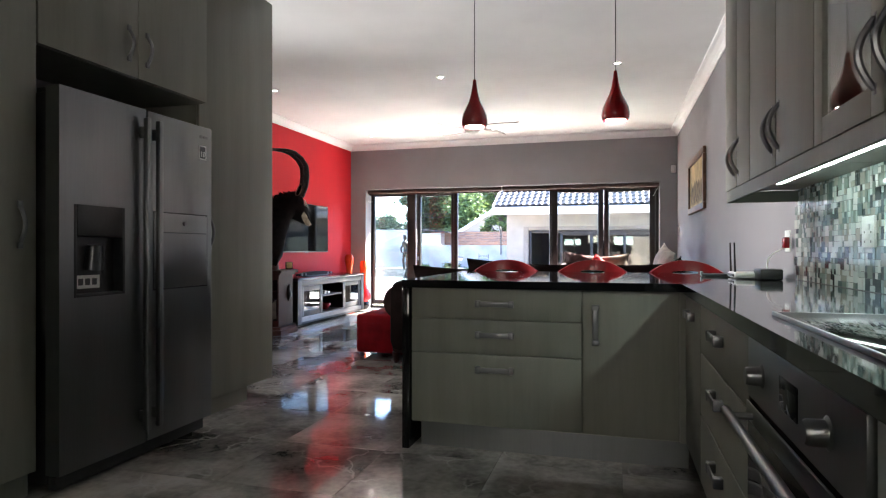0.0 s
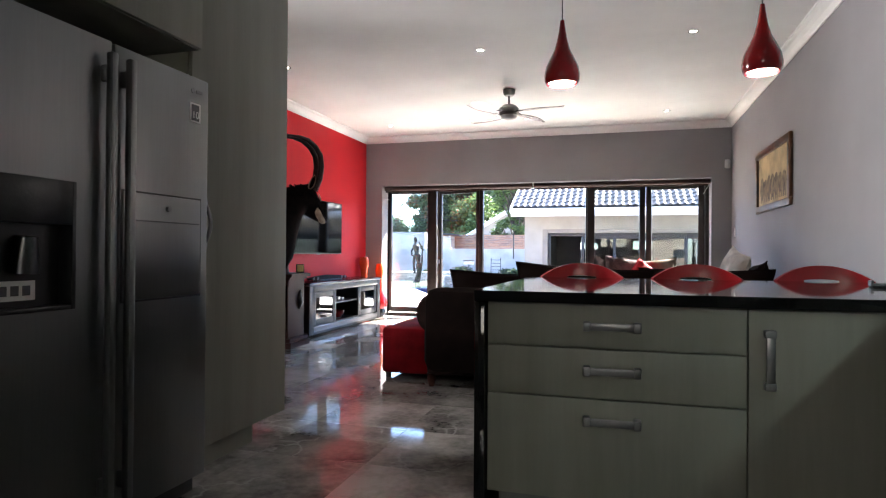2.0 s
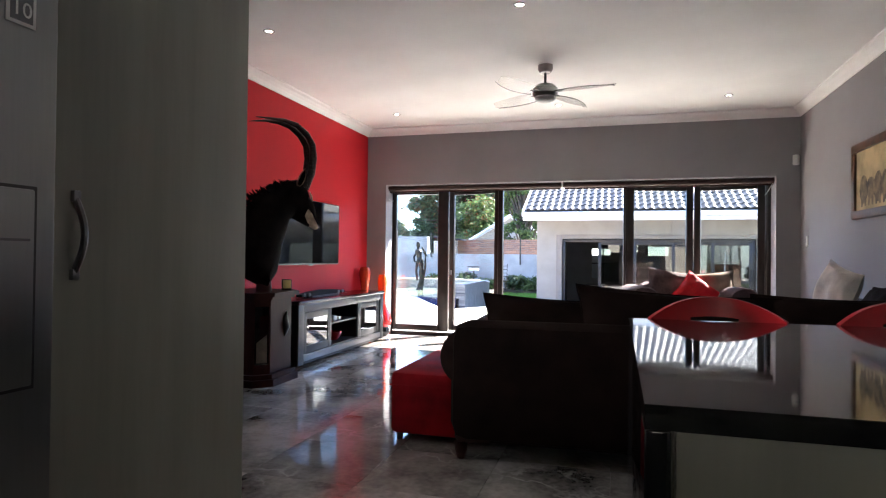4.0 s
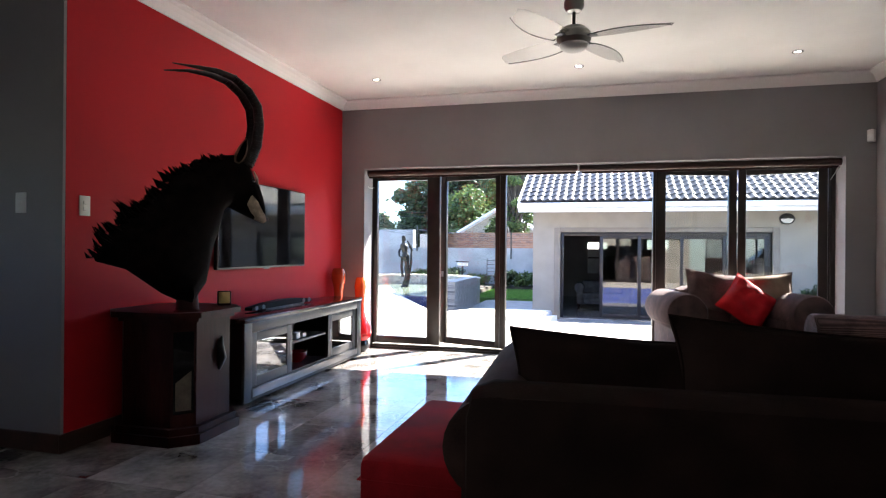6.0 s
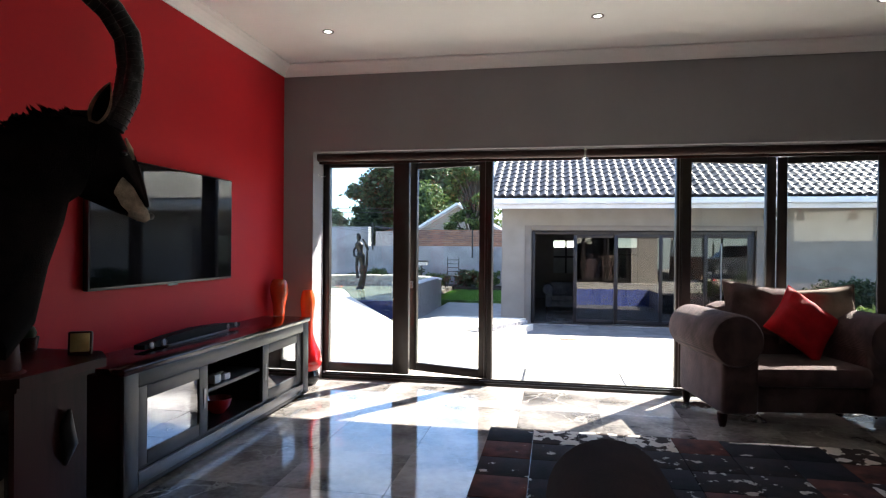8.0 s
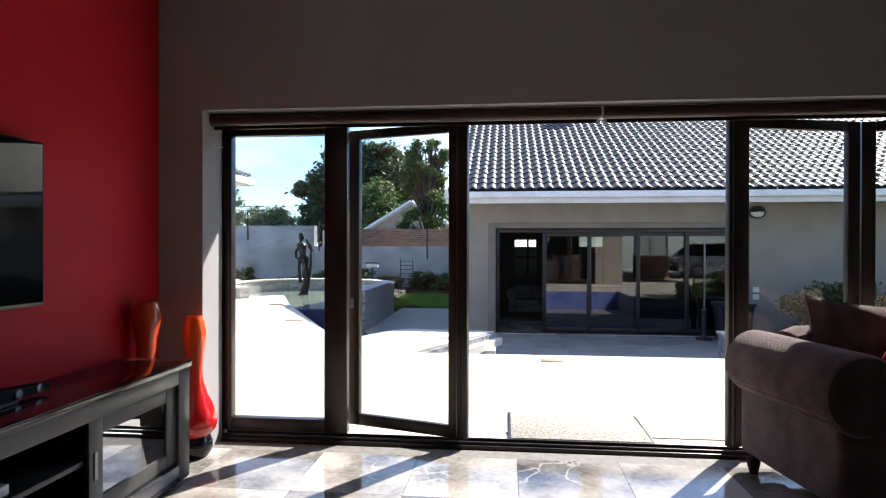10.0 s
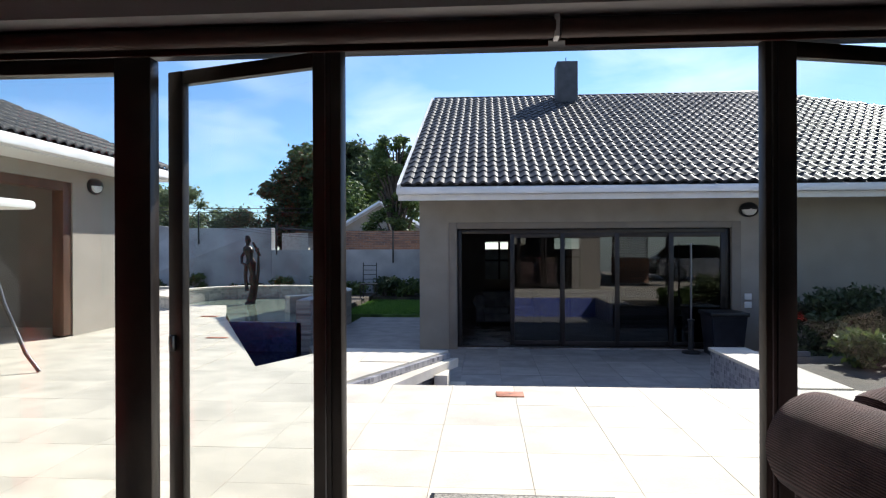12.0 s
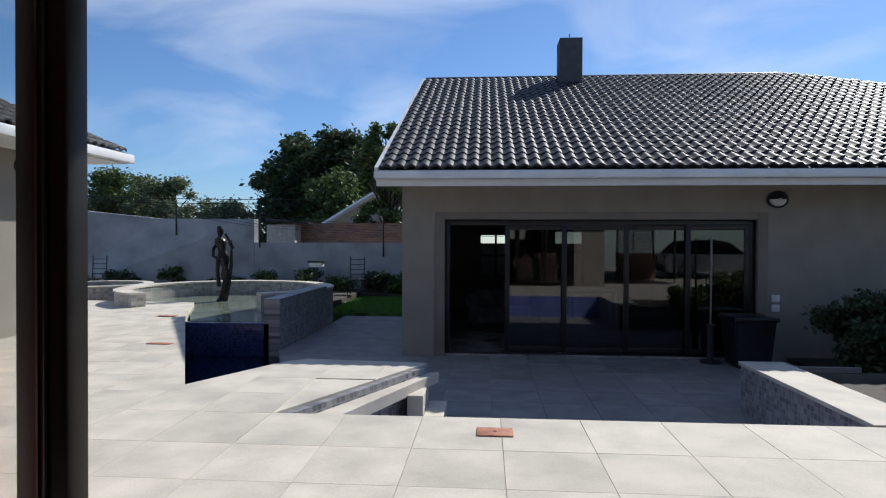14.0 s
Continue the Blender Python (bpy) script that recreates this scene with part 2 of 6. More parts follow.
# Near sofa's base, back and cushions; far darker than sofa_mid on its arms.
sofa_dark = M("deep brown velvet", (0.009, 0.005, 0.0042), 0.95, var=0.25, scale=6, bump=0.2, fine=140, sheen=0.0, spec=0.04)
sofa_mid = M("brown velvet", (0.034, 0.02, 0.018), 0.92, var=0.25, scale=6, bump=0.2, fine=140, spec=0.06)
red_cloth = M("red cushion cloth", (0.45, 0.008, 0.016), 0.7, var=0.15, scale=9, bump=0.2, fine=200, spec=0.2)
red_suede = M("red suede", (0.29, 0.008, 0.013), 0.85, var=0.18, scale=6, bump=0.15, fine=160, spec=0.15)
cream_cloth = M("cream cloth", (0.55, 0.5, 0.44), 0.85, var=0.12, scale=8, bump=0.2, fine=160)
hide = M("black-brown hide", (0.0065, 0.004, 0.0035), 0.9, var=0.4, scale=12, bump=0.25, fine=200, spec=0.06)
face_hide = M("cream hide", (0.55, 0.43, 0.31), 0.8, var=0.3, scale=16, bump=0.3, fine=160)
horn_mat = M("ridged horn", (0.02, 0.017, 0.015), 0.4, var=0.4, scale=30, bump=0.4, fine=70)
cab_grey = M("graphite lacquer", (0.046, 0.044, 0.044), 0.4, metal=0.15, var=0.1, scale=6, bump=0.02)
paver_stone = M("cream paver", (0.58, 0.53, 0.445), 0.8, var=0.1, scale=2.2, bump=0.12, fine=70, rnd=0.05)
court_stone = M("grey court paver", (0.27, 0.26, 0.25), 0.8, var=0.12, scale=3, bump=0.1, fine=70, rnd=0.08)
house_plaster = M("taupe plaster", (0.31, 0.277, 0.236), 0.9, var=0.06, scale=2.2, bump=0.12, fine=120)
surround_plaster = M("brown surround", (0.24, 0.205, 0.17), 0.9, var=0.06, scale=3, bump=0.1, fine=120)
garden_plaster = M("grey garden wall", (0.4, 0.4, 0.4), 0.9, var=0.14, scale=1.2, bump=0.15, fine=60)
roof_tile = M("dark roof tile", (0.043, 0.044, 0.048), 0.52, spec=0.13, var=0.25, scale=7, bump=0.1, fine=70, rnd=0.2)
fascia_white = M("white fascia", (0.72, 0.72, 0.72), 0.5, var=0.05, scale=3)
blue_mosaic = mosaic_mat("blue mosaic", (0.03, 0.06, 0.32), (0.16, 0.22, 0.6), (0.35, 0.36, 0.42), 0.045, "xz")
# Blue mosaic again, darkened: the overflow wall's shade is put in its colour.
shaded_blue_mosaic = mosaic_mat("shaded blue mosaic", (0.008, 0.014, 0.07), (0.03, 0.045, 0.17), (0.06, 0.065, 0.09), 0.045, "xz")
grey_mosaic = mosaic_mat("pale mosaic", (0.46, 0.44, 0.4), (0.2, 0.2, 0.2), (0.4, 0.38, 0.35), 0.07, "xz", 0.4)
# Darker copy of the pale mosaic; the side walls' shade is in its colour.
shaded_mosaic_y = mosaic_mat("shaded side mosaic", (0.36, 0.35, 0.36), (0.1, 0.1, 0.12), (0.34, 0.33, 0.33), 0.055, "yz", 0.4)
water_mat = M("pool water", (0.003, 0.008, 0.03), 0.03, var=0.2, scale=1.5, bump=0.05, fine=5)
statue_metal = M("dark bronze", (0.03, 0.028, 0.026), 0.35, metal=0.7, var=0.3, scale=14, bump=0.15, fine=60)
brick_mat = mosaic_mat("neighbour brick", (0.34, 0.17, 0.1), (0.2, 0.11, 0.08), (0.3, 0.26, 0.22), 0.085, "xz", 0.9)
brick_mat.node_tree.nodes["Brick Texture"].offset = 0.5
brick_mat.node_tree.nodes["Brick Texture"].inputs["Brick Width"].default_value = 0.24
soil = M("garden ground", (0.07, 0.055, 0.04), 0.95, var=0.3, scale=2.5, bump=0.3, fine=30)
bark = M("bark", (0.09, 0.07, 0.055), 0.9, var=0.3, scale=5, bump=0.5, fine=30, stretch=(1, 1, 0.2))
leaf_dark = leaf_mat("dark leaves", (0.026, 0.045, 0.02), (0.085, 0.12, 0.05))
leaf_mid = leaf_mat("green leaves", (0.04, 0.075, 0.02), (0.13, 0.18, 0.05))
leaf_pale = leaf_mat("pale leaves", (0.09, 0.12, 0.06), (0.22, 0.26, 0.13))
grass_mat = leaf_mat("grass", (0.07, 0.18, 0.025), (0.18, 0.36, 0.06))
pane = glass_mat("window glass", (0.96, 0.98, 0.97))
pane_dark = glass_mat("tinted glass", (0.36, 0.38, 0.38), gloss=0.09)
acrylic = glass_mat("clear acrylic", (0.86, 0.86, 0.86), 0.15, 0.015)
lamp_on = glow("lamp lit", (1.0, 0.93, 0.82), 4.0)
strip_on = glow("strip light", (0.8, 1.0, 0.93), 1.6)
copper = M("terracotta lid", (0.42, 0.17, 0.1), 0.7, var=0.15, scale=12)


# ---- builders ----
def box(bm, a, b, bev=0.0, seg=2, m=None):
    """A block between two corners, with rounded edges."""
    r = bmesh.ops.create_cube(bm, size=1.0)["verts"]
    c = [(a[i] + b[i]) / 2 for i in range(3)]
    s = [abs(b[i] - a[i]) for i in range(3)]
    mat4 = Matrix.Translation(c) @ Matrix.Diagonal((*s, 1))
    bmesh.ops.transform(bm, matrix=mat4, verts=r)
    if bev:
        es = list({e for v in r for e in v.link_edges})
        out = bmesh.ops.bevel(bm, geom=es, offset=min(bev, min(s) * 0.45), segments=seg, affect="EDGES", profile=0.5)
        r = list({v for f in out["faces"] for v in f.verts} | {v for v in r if v.is_valid})
    if m is not None:
        bmesh.ops.transform(bm, matrix=m, verts=[v for v in r if v.is_valid])
    return bm


def B(*blocks, bev=0.0):
    bm = bmesh.new()
    for a, b in blocks:
        box(bm, a, b, bev)
    return bm


def lathe(profile, n=24, bm=None, cx=0.0, cy=0.0):
    bm = bm or bmesh.new()
    rings = []
    for r, z in profile:
        rings.append([bm.verts.new((cx + r * math.cos(2 * math.pi * k / n), cy + r * math.sin(2 * math.pi * k / n), z)) for k in range(n)] if r > 1e-5
                     else [bm.verts.new((cx, cy, z))])
    for p, q in zip(rings, rings[1:]):
        for k in range(n):
            if len(p) == 1 and len(q) == 1:
                continue
            if len(p) == 1:
                bm.faces.new((p[0], q[(k + 1) % n], q[k]))
            elif len(q) == 1:
                bm.faces.new((p[k], p[(k + 1) % n], q[0]))
            else:
                bm.faces.new((p[k], p[(k + 1) % n], q[(k + 1) % n], q[k]))
    bmesh.ops.recalc_face_normals(bm, faces=bm.faces)
    return bm


def tube(points, radii, n=10, bm=None, squash=1.0):
    """A round bar along points; radii: one number or one for each point."""
    bm = bm or bmesh.new()
    pts = [Vector(p) for p in points]
    rad = radii if isinstance(radii, (list, tuple)) else [radii] * len(pts)
    rings, up = [], None
    for i, p in enumerate(pts):
        d = (pts[min(i + 1, len(pts) - 1)] - pts[max(i - 1, 0)]).normalized()
        if up is None:
            up = Vector((0, 0, 1)) if abs(d.z) < 0.9 else Vector((1, 0, 0))
        s = d.cross(up).normalized()
        up = s.cross(d).normalized()
        rings.append([bm.verts.new(p + rad[i] * (math.cos(2 * math.pi * k / n) * s * squash + math.sin(2 * math.pi * k / n) * up)) for k in range(n)])
    for p, q in zip(rings, rings[1:]):
        for k in range(n):
            bm.faces.new((p[k], p[(k + 1) % n], q[(k + 1) % n], q[k]))
    bm.faces.new(rings[0][::-1])
    bm.faces.new(rings[-1])
    bmesh.ops.recalc_face_normals(bm, faces=bm.faces)
    return bm


def arc(p, q, sag, n=10):
    """Points from p to q that bow by the vector sag."""
    p, q, sag = Vector(p), Vector(q), Vector(sag)
    return [p.lerp(q, i / n) + sag * math.sin(math.pi * i / n) for i in range(n + 1)]


def pillow(w, h, t, n=14, pinch=0.12, crumple=0.02, seed=0.0):
    """A stuffed cushion in the xz plane, thin along y."""
    bm = bmesh.new()
    grids = []
    for side in (1, -1):
        g = []
        for i in range(n + 1):
            row = []
            for j in range(n + 1):
                u, v = 2 * i / n - 1, 2 * j / n - 1
                k = 1 - pinch * (1 - u * u * v * v) * max(abs(u), abs(v)) ** 3
                x, z = u * w / 2 * (k if abs(v) < 1 else k), v * h / 2 * k
                y = side * t / 2 * max(0, (1 - u ** 4) * (1 - v ** 4)) ** 0.55
                y += crumple * noise.noise((u * 2.1 + seed, v * 2.1, side * 3 + seed)) * (1 - max(abs(u), abs(v)) ** 6)
                row.append(bm.verts.new((x, y, z)))
            g.append(row)
        grids.append(g)
    for side, g in zip((1, -1), grids):
        for i in range(n):
            for j in range(n):
                f = (g[i][j], g[i + 1][j], g[i + 1][j + 1], g[i][j + 1])
                bm.faces.new(f if side < 0 else f[::-1])
    bmesh.ops.remove_doubles(bm, verts=bm.verts, dist=1e-4)
    return bm


def prism(poly, z0, z1, bm=None):
    """An upright block over a polygon of (x, y)."""
    bm = bm or bmesh.new()
    lo, hi = [bm.verts.new((x, y, z0)) for x, y in poly], [bm.verts.new((x, y, z1)) for x, y in poly]
    bm.faces.new(lo[::-1])
    bm.faces.new(hi)
    for i in range(len(poly)):
        j = (i + 1) % len(poly)
        bm.faces.new((lo[i], lo[j], hi[j], hi[i]))
    bmesh.ops.recalc_face_normals(bm, faces=bm.faces)
    return bm


def mesh_of(name, bm, material, smooth=False):
    me = bpy.data.meshes.new(name)
    bm.to_mesh(me)
    bm.free()
    me.materials.append(material)
    if smooth:
        me.shade_smooth()
        me.set_sharp_from_angle(angle=radians(38))
    return me


def part(name, bm, material, parent, label="", smooth=True, m=None):
    ob = new(name, mesh_of(name, bm, material, smooth))
    ob.parent = parent
    if m is not None:
        ob.matrix_basis = m
    if label:
        tagged(ob, label)
    return ob


def thing(name, m, label, category, group="", kind=""):
    ob = new(name)
    ob.empty_display_size = 0.1
    ob.matrix_basis = m
    return tagged(ob, label, category, group, kind)


def solid(name, bm, material, label, category, kind="structure", smooth=False):
    return tagged(new(name, mesh_of(name, bm, material, smooth)), label, category, kind=kind)


AT = lambda x, y, z=0.0, rz=0.0: pose(x, y, z, 0, 0, rz)

# ---- the room ----
CEIL = 2.94
floor = solid("floor", B(((-6.1, -3.1, -0.25), (1.45, 9.7, -0.008))), grout, "polished brown-grey stone tile floor with pale veins", "floor")
solid("wall_north", B(((-4.5, 9.48, -0.2), (-3.91, 9.74, CEIL)), ((1.1, 9.48, -0.2), (1.36, 9.74, CEIL)), ((-3.91, 9.48, 2.14), (1.1, 9.74, CEIL))),
      grey_paint, "grey painted wall above wide sliding doors", "wall")
solid("wall_north_outside", B(((-8.3, 9.74, -0.2), (-3.97, 9.92, 2.7)), ((1.13, 9.74, -0.2), (2.05, 9.92, 2.7)), ((-3.97, 9.74, 2.14), (1.13, 9.92, 2.7))),
      house_plaster, "plastered outer face of the door wall", "wall")
solid("wall_west", B(((-4.5, 5.64, -0.2), (-4.2, 9.48, CEIL))), red_paint, "bright red painted feature wall", "wall")
solid("wall_return", B(((-6.1, 5.62, -0.2), (-4.202, 5.64, CEIL))), grey_paint, "grey painted wall beside the passage", "wall")
solid("wall_side_outside", B(((1.9, -3.3, -0.2), (2.05, 9.74, 2.7))), house_plaster, "plastered outer side wall", "wall")
# Added out of view: blocks blue sky at the kitchen window, bounces warmer light.
solid("wall_sky_block", B(((-7.5, -5.2, -0.3), (4.0, -5.0, 4.6))), M("warm bounce plaster", (0.42, 0.4, 0.34), 0.9, var=0.1, scale=2), "unseen warm wall that keeps sky from the kitchen window", "wall")
solid("wall_passage", B(((-6.25, -3.1, -0.2), (-6.1, 3.5, CEIL)), ((-6.25, 4.1, -0.2), (-6.1, 5.64, CEIL)), ((-6.25, 3.5, -0.2), (-6.1, 4.1, 1.2)), ((-6.25, 3.5, 1.9), (-6.1, 4.1, CEIL))), grey_paint, "grey passage wall", "wall")
solid("wall_kitchen", B(((-2.6, -3.1, -0.2), (-2.48, 2.9, CEIL))), grey_paint, "grey wall behind the tall kitchen units", "wall")
solid("wall_east", B(((1.36, -3.1, -0.2), (1.56, 9.74, CEIL))), grey_paint, "pale grey painted side wall", "wall")
solid("wall_south", B(((-6.1, -3.25, -0.2), (-1.3, -3.1, CEIL)), ((0.5, -3.25, -0.2), (1.56, -3.1, CEIL)), ((-1.3, -3.25, -0.2), (0.5, -3.1, 1.5)), ((-1.3, -3.25, 2.3), (0.5, -3.1, CEIL))), grey_paint, "grey kitchen end wall", "wall")
solid("ceiling", B(((-6.3, -3.3, CEIL), (1.6, 9.92, CEIL + 0.15))), white_paint, "white painted plaster ceiling", "ceiling")


def cornice(p, q, inward):
    """A cove moulding between wall and ceiling."""
    p, q, i = Vector(p), Vector(q), Vector(inward)
    bm = bmesh.new()
    prof = [(0, 0), (0, -0.1), (0.012, -0.1), (0.016, -0.085), (0.035, -0.055), (0.065, -0.03), (0.095, -0.018), (0.1, -0.012), (0.1, 0)]
    ends = [[bm.verts.new(e + i * a + Vector((0, 0, b))) for a, b in prof] for e in (p, q)]
    for k in range(len(prof)):
        j = (k + 1) % len(prof)
        bm.faces.new((ends[0][k], ends[0][j], ends[1][j], ends[1][k]))
    for e in ends:
        bm.faces.new(e)
    bmesh.ops.recalc_face_normals(bm, faces=bm.faces)
    return bm


for p, q, i in (((-4.2, 9.478, CEIL), (1.36, 9.478, CEIL), (0, -1, 0)), ((-4.198, 5.62, CEIL), (-4.198, 9.48, CEIL), (1, 0, 0)),
                ((1.358, -1.0, CEIL), (1.358, 9.48, CEIL), (-1, 0, 0)), ((-6.1, 5.618, CEIL), (-4.2, 5.618, CEIL), (0, -1, 0))):
    solid("cornice", cornice(p, q, i), white_paint, "white moulded plaster cornice", "cornice")


def skirting(a, b):
    solid("baseboard", B((a, b), bev=0.006), brown_wood, "dark stained wooden skirting board", "skirting")


skirting((-4.2, 5.6, 0), (-4.182, 9.48, 0.11))
skirting((-6.1, 5.602, 0), (-4.2, 5.62, 0.11))
skirting((1.342, 3.6, 0), (1.36, 9.48, 0.1))
skirting((-4.18, 9.462, 0), (-3.91, 9.48, 0.1))
skirting((1.1, 9.462, 0), (1.34, 9.48, 0.1))

# ---- sliding doors of the room ----
door = thing("door_1", AT(0, 9.8), "wide bronze aluminium glass doors, the middle leaf slid open", "door", kind="structure")


def leaf(parent, x0, x1, y, z0=0.05, z1=2.09, st=0.075, se=0.0, top=0.1, bot=0.1, glass=pane, m=None, d=0.045):
    """A glazed leaf: two stiles, two rails and a pane."""
    se = se or st
    lf = part("leaf", B(((x0, y - d / 2, z0), (x0 + st, y + d / 2, z1)), ((x1 - se, y - d / 2, z0), (x1, y + d / 2, z1)), bev=0.006), bronze_frame, parent, m=m)
    part("rail", B(((x0 + st, y - d / 2 + 0.003, z1 - top), (x1 - se, y + d / 2 - 0.003, z1)), bev=0.005), bronze_frame, lf)
    part("rail", B(((x0 + st, y - d / 2 + 0.003, z0), (x1 - se, y + d / 2 - 0.003, z0 + bot)), bev=0.005), bronze_frame, lf)
    pn = part("pane", B(((x0 + st - 0.01, y - 0.003, z0 + bot - 0.01), (x1 - se + 0.01, y + 0.003, z1 - top + 0.01))), glass, lf, smooth=False)
    pn.visible_shadow = False
    return lf


part("jamb", B(((-3.97, -0.06, 0), (-3.925, 0.07, 2.13)), ((-3.925, -0.02, 0), (-3.915, 0.0, 2.1)), bev=0.005), bronze_frame, door)
part("jamb", B(((1.06, -0.06, 0), (1.13, 0.07, 2.13)), ((1.05, -0.02, 0), (1.06, 0.0, 2.1)), bev=0.005), bronze_frame, door)
part("head", B(((-3.925, -0.06, 2.1), (1.06, 0.07, 2.138)), bev=0.005), bronze_frame, door)
part("sill", B(((-3.97, -0.07, -0.02), (1.13, 0.1, 0.012)), ((-3.92, -0.045, 0.012), (1.06, -0.035, 0.03)), ((-3.92, 0.035, 0.012), (1.06, 0.045, 0.03)), bev=0.003), bronze_frame, door)
leaf(door, -3.915, -3.06, 0.0, st=0.06, se=0.155, d=0.07, top=0.062, bot=0.085)
# a leaf swung outwards, and a pair folded outwards at the other side
lb = leaf(door, 0.0, 0.88, 0.0, m=pose(-3.098, 0.205, 0, 0, 0, -17.4), st=0.08, se=0.13, top=0.062, bot=0.078)
part("door_handle", B(((0.025, -0.05, 0.86), (0.05, -0.0225, 0.93)), bev=0.006), chrome, lb, "small satin metal handle")
rb = leaf(door, 0.0, 0.905, 0.0, m=pose(-0.655, -0.03, 0, 0, 0, 14.0), st=0.135, se=0.085, top=0.062, bot=0.078)
leaf(door, 0.0, 0.828, 0.0, m=pose(0.245, 0.2, 0, 0, 0, -13.5), st=0.08, se=0.085, top=0.062, bot=0.078)
for lf, x in ((lb, 0.83), (rb, 0.045)):
    part("lead_seal", B(((x, -0.028, 0.06), (x + 0.008, -0.0215, 2.08)), bev=0.002), black_plastic, lf, "black rubber seal strip")
    part("lead_groove", B(((x - 0.022, -0.0255, 0.06), (x - 0.016, -0.0215, 2.08))), chrome, lf, "bright edge of the profile")

for x0, x1 in ((-3.95, -1.45), (-1.43, 1.12)):
    bl = thing("roller_blind", AT(0, 9.6), "rolled-up dark brown roller blind above the glass doors", "blind", "rolled blinds")
    part("roll", tube([(x0, 0, 2.1), (x1, 0, 2.1)], 0.036, 16), blind_cloth, bl)
    part("hem_bar", B(((x0 + 0.02, 0.028, 2.045), (x1 - 0.02, 0.042, 2.068)), bev=0.004), dark_wood, bl)
    part("bracket", B(((x1 - 0.004, -0.03, 2.06), (x1 + 0.014, 0.03, 2.149)), bev=0.003), white_plastic, bl, "white end bracket")
    cx = x0 + 0.03 if x0 < -2 else x1 - 0.03
    part("chain", tube(arc((cx, 0.0, 2.07), (cx + (0.08 if x0 < -2 else -0.08), 0.02, 1.93), (-0.03, 0, -0.06)), 0.0035, 6), white_plastic, bl, "pale bead chain")

# ---- outside: ground, terrace, court ----
solid("ground", B(((-400, 9.93, -1.2), (400, 700, -0.75))), soil, "garden ground reaching far away", "ground")
solid("terrace_base", prism([(-12, 9.92), (6, 9.92), (5.92, 13.28), (1.78, 13.28), (1.78, 13.3), (-3.18, 13.3), (-2.19, 15.34), (-3.56, 15.46), (-3.76, 15.3), (-4.33, 14.14), (-6.82, 19.0), (-7.9, 21.5), (-12, 21.8)], -0.75, -0.036),
      paver_stone, "base of the pale paved terrace", "pavement")
bm = B(((-3.28, 13.23, -0.75), (6.42, 18.88, -0.57)))
prism([(-3.3, 15.2), (-3.74, 15.38), (-5.1, 18.86), (-5.1, 23.8), (-2.94, 23.8), (-2.94, 15.2)], -0.75, -0.574, bm)
solid("court", bm, court_stone, "sunken paved court before the opposite house", "pavement")
solid("court_wall", B(((-2.98, 13.31, -0.57), (1.27, 13.34, -0.06))), blue_mosaic, "retaining wall faced in blue glass mosaic", "wall")
# coping and steps along the slanting edge
bm = prism([(-3.2, 13.28), (-2.86, 13.28), (-2.06, 15.3), (-2.22, 15.3)], -0.24, -0.13)
solid("step_ledge", bm, paver_stone, "pale stone step below the slanting terrace edge", "step")
solid("slant_wall", prism([(-3.18, 13.3), (-3.1, 13.3), (-2.16, 15.28), (-2.22, 15.28)], -0.57, -0.06), shaded_mosaic_y, "low terrace wall faced in small mosaic", "wall")
for i, (x, w, z) in enumerate(((-2.32, 0.16, -0.22), (-2.16, 0.2, -0.42))):
    solid("stair_step", B(((x, 14.63, -0.57), (x + w, 15.23, z)), bev=0.01), paver_stone, "pale stone step leading down to the court", "step")
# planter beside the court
solid("planter_wall", B(((1.27, 13.28, -0.57), (1.32, 15.63, -0.06)), ((1.32, 15.58, -0.57), (2.52, 15.63, -0.06))), shaded_mosaic_y, "planter wall faced in grey mosaic, darkened as in shade", "wall")
solid("planter_coping", B(((1.25, 13.3, -0.06), (1.74, 15.66, -0.02)), bev=0.006), paver_stone, "pale stone coping of the planter", "coping")
solid("planter_soil", B(((1.75, 13.3, -0.74), (5.92, 15.62, -0.12)), ((3.17, 15.64, -0.74), (7.92, 18.56, -0.5))), soil, "dark soil of the planting bed", "soil")

# ---- dark pool and raised round spa ----
solid("pool_water", B(((-8.5, 13.5, -0.9), (-2.5, 21.5, -0.68))), water_mat, "dark blue still pool water", "water")
SX, SY, SR = -7.45, 22.3, 2.35


def ring(r0, r1, z0, z1, a0, a1, n=64):
    bm = bmesh.new()
    prev = None
    for k in range(n + 1):
        a = radians(a0 + (a1 - a0) * k / n)
        c, s = math.cos(a), math.sin(a)
        cur = [bm.verts.new((r * c, r * s, z)) for r, z in ((r0, z0), (r1, z0), (r1, z1), (r0, z1))]
        if prev:
            for i in range(4):
                j = (i + 1) % 4
                bm.faces.new((prev[i], prev[j], cur[j], cur[i]))
        else:
            bm.faces.new(cur)
        prev = cur
    bm.faces.new(prev)
    bmesh.ops.recalc_face_normals(bm, faces=bm.faces)
    return bm


spa_water = M("spa water", (0.2, 0.24, 0.19), 0.1, var=0.2, scale=3, bump=0.05, fine=14)
spa = thing("spa_pool", AT(SX, SY, -0.05), "raised round spa pool clad in small pale mosaic", "spa pool")
part("wall", ring(SR - 0.3, SR, -0.6, 0.27, -52, 242), grey_mosaic, spa, smooth=False)
part("coping", ring(SR - 0.32, SR + 0.02, 0.27, 0.31, -52, 242), paver_stone, spa, smooth=False)
part("basin", lathe([(0, -0.2), (SR - 0.3, -0.2), (SR - 0.3, -0.6), (0, -0.6)], 48), grey_mosaic, spa, smooth=False)
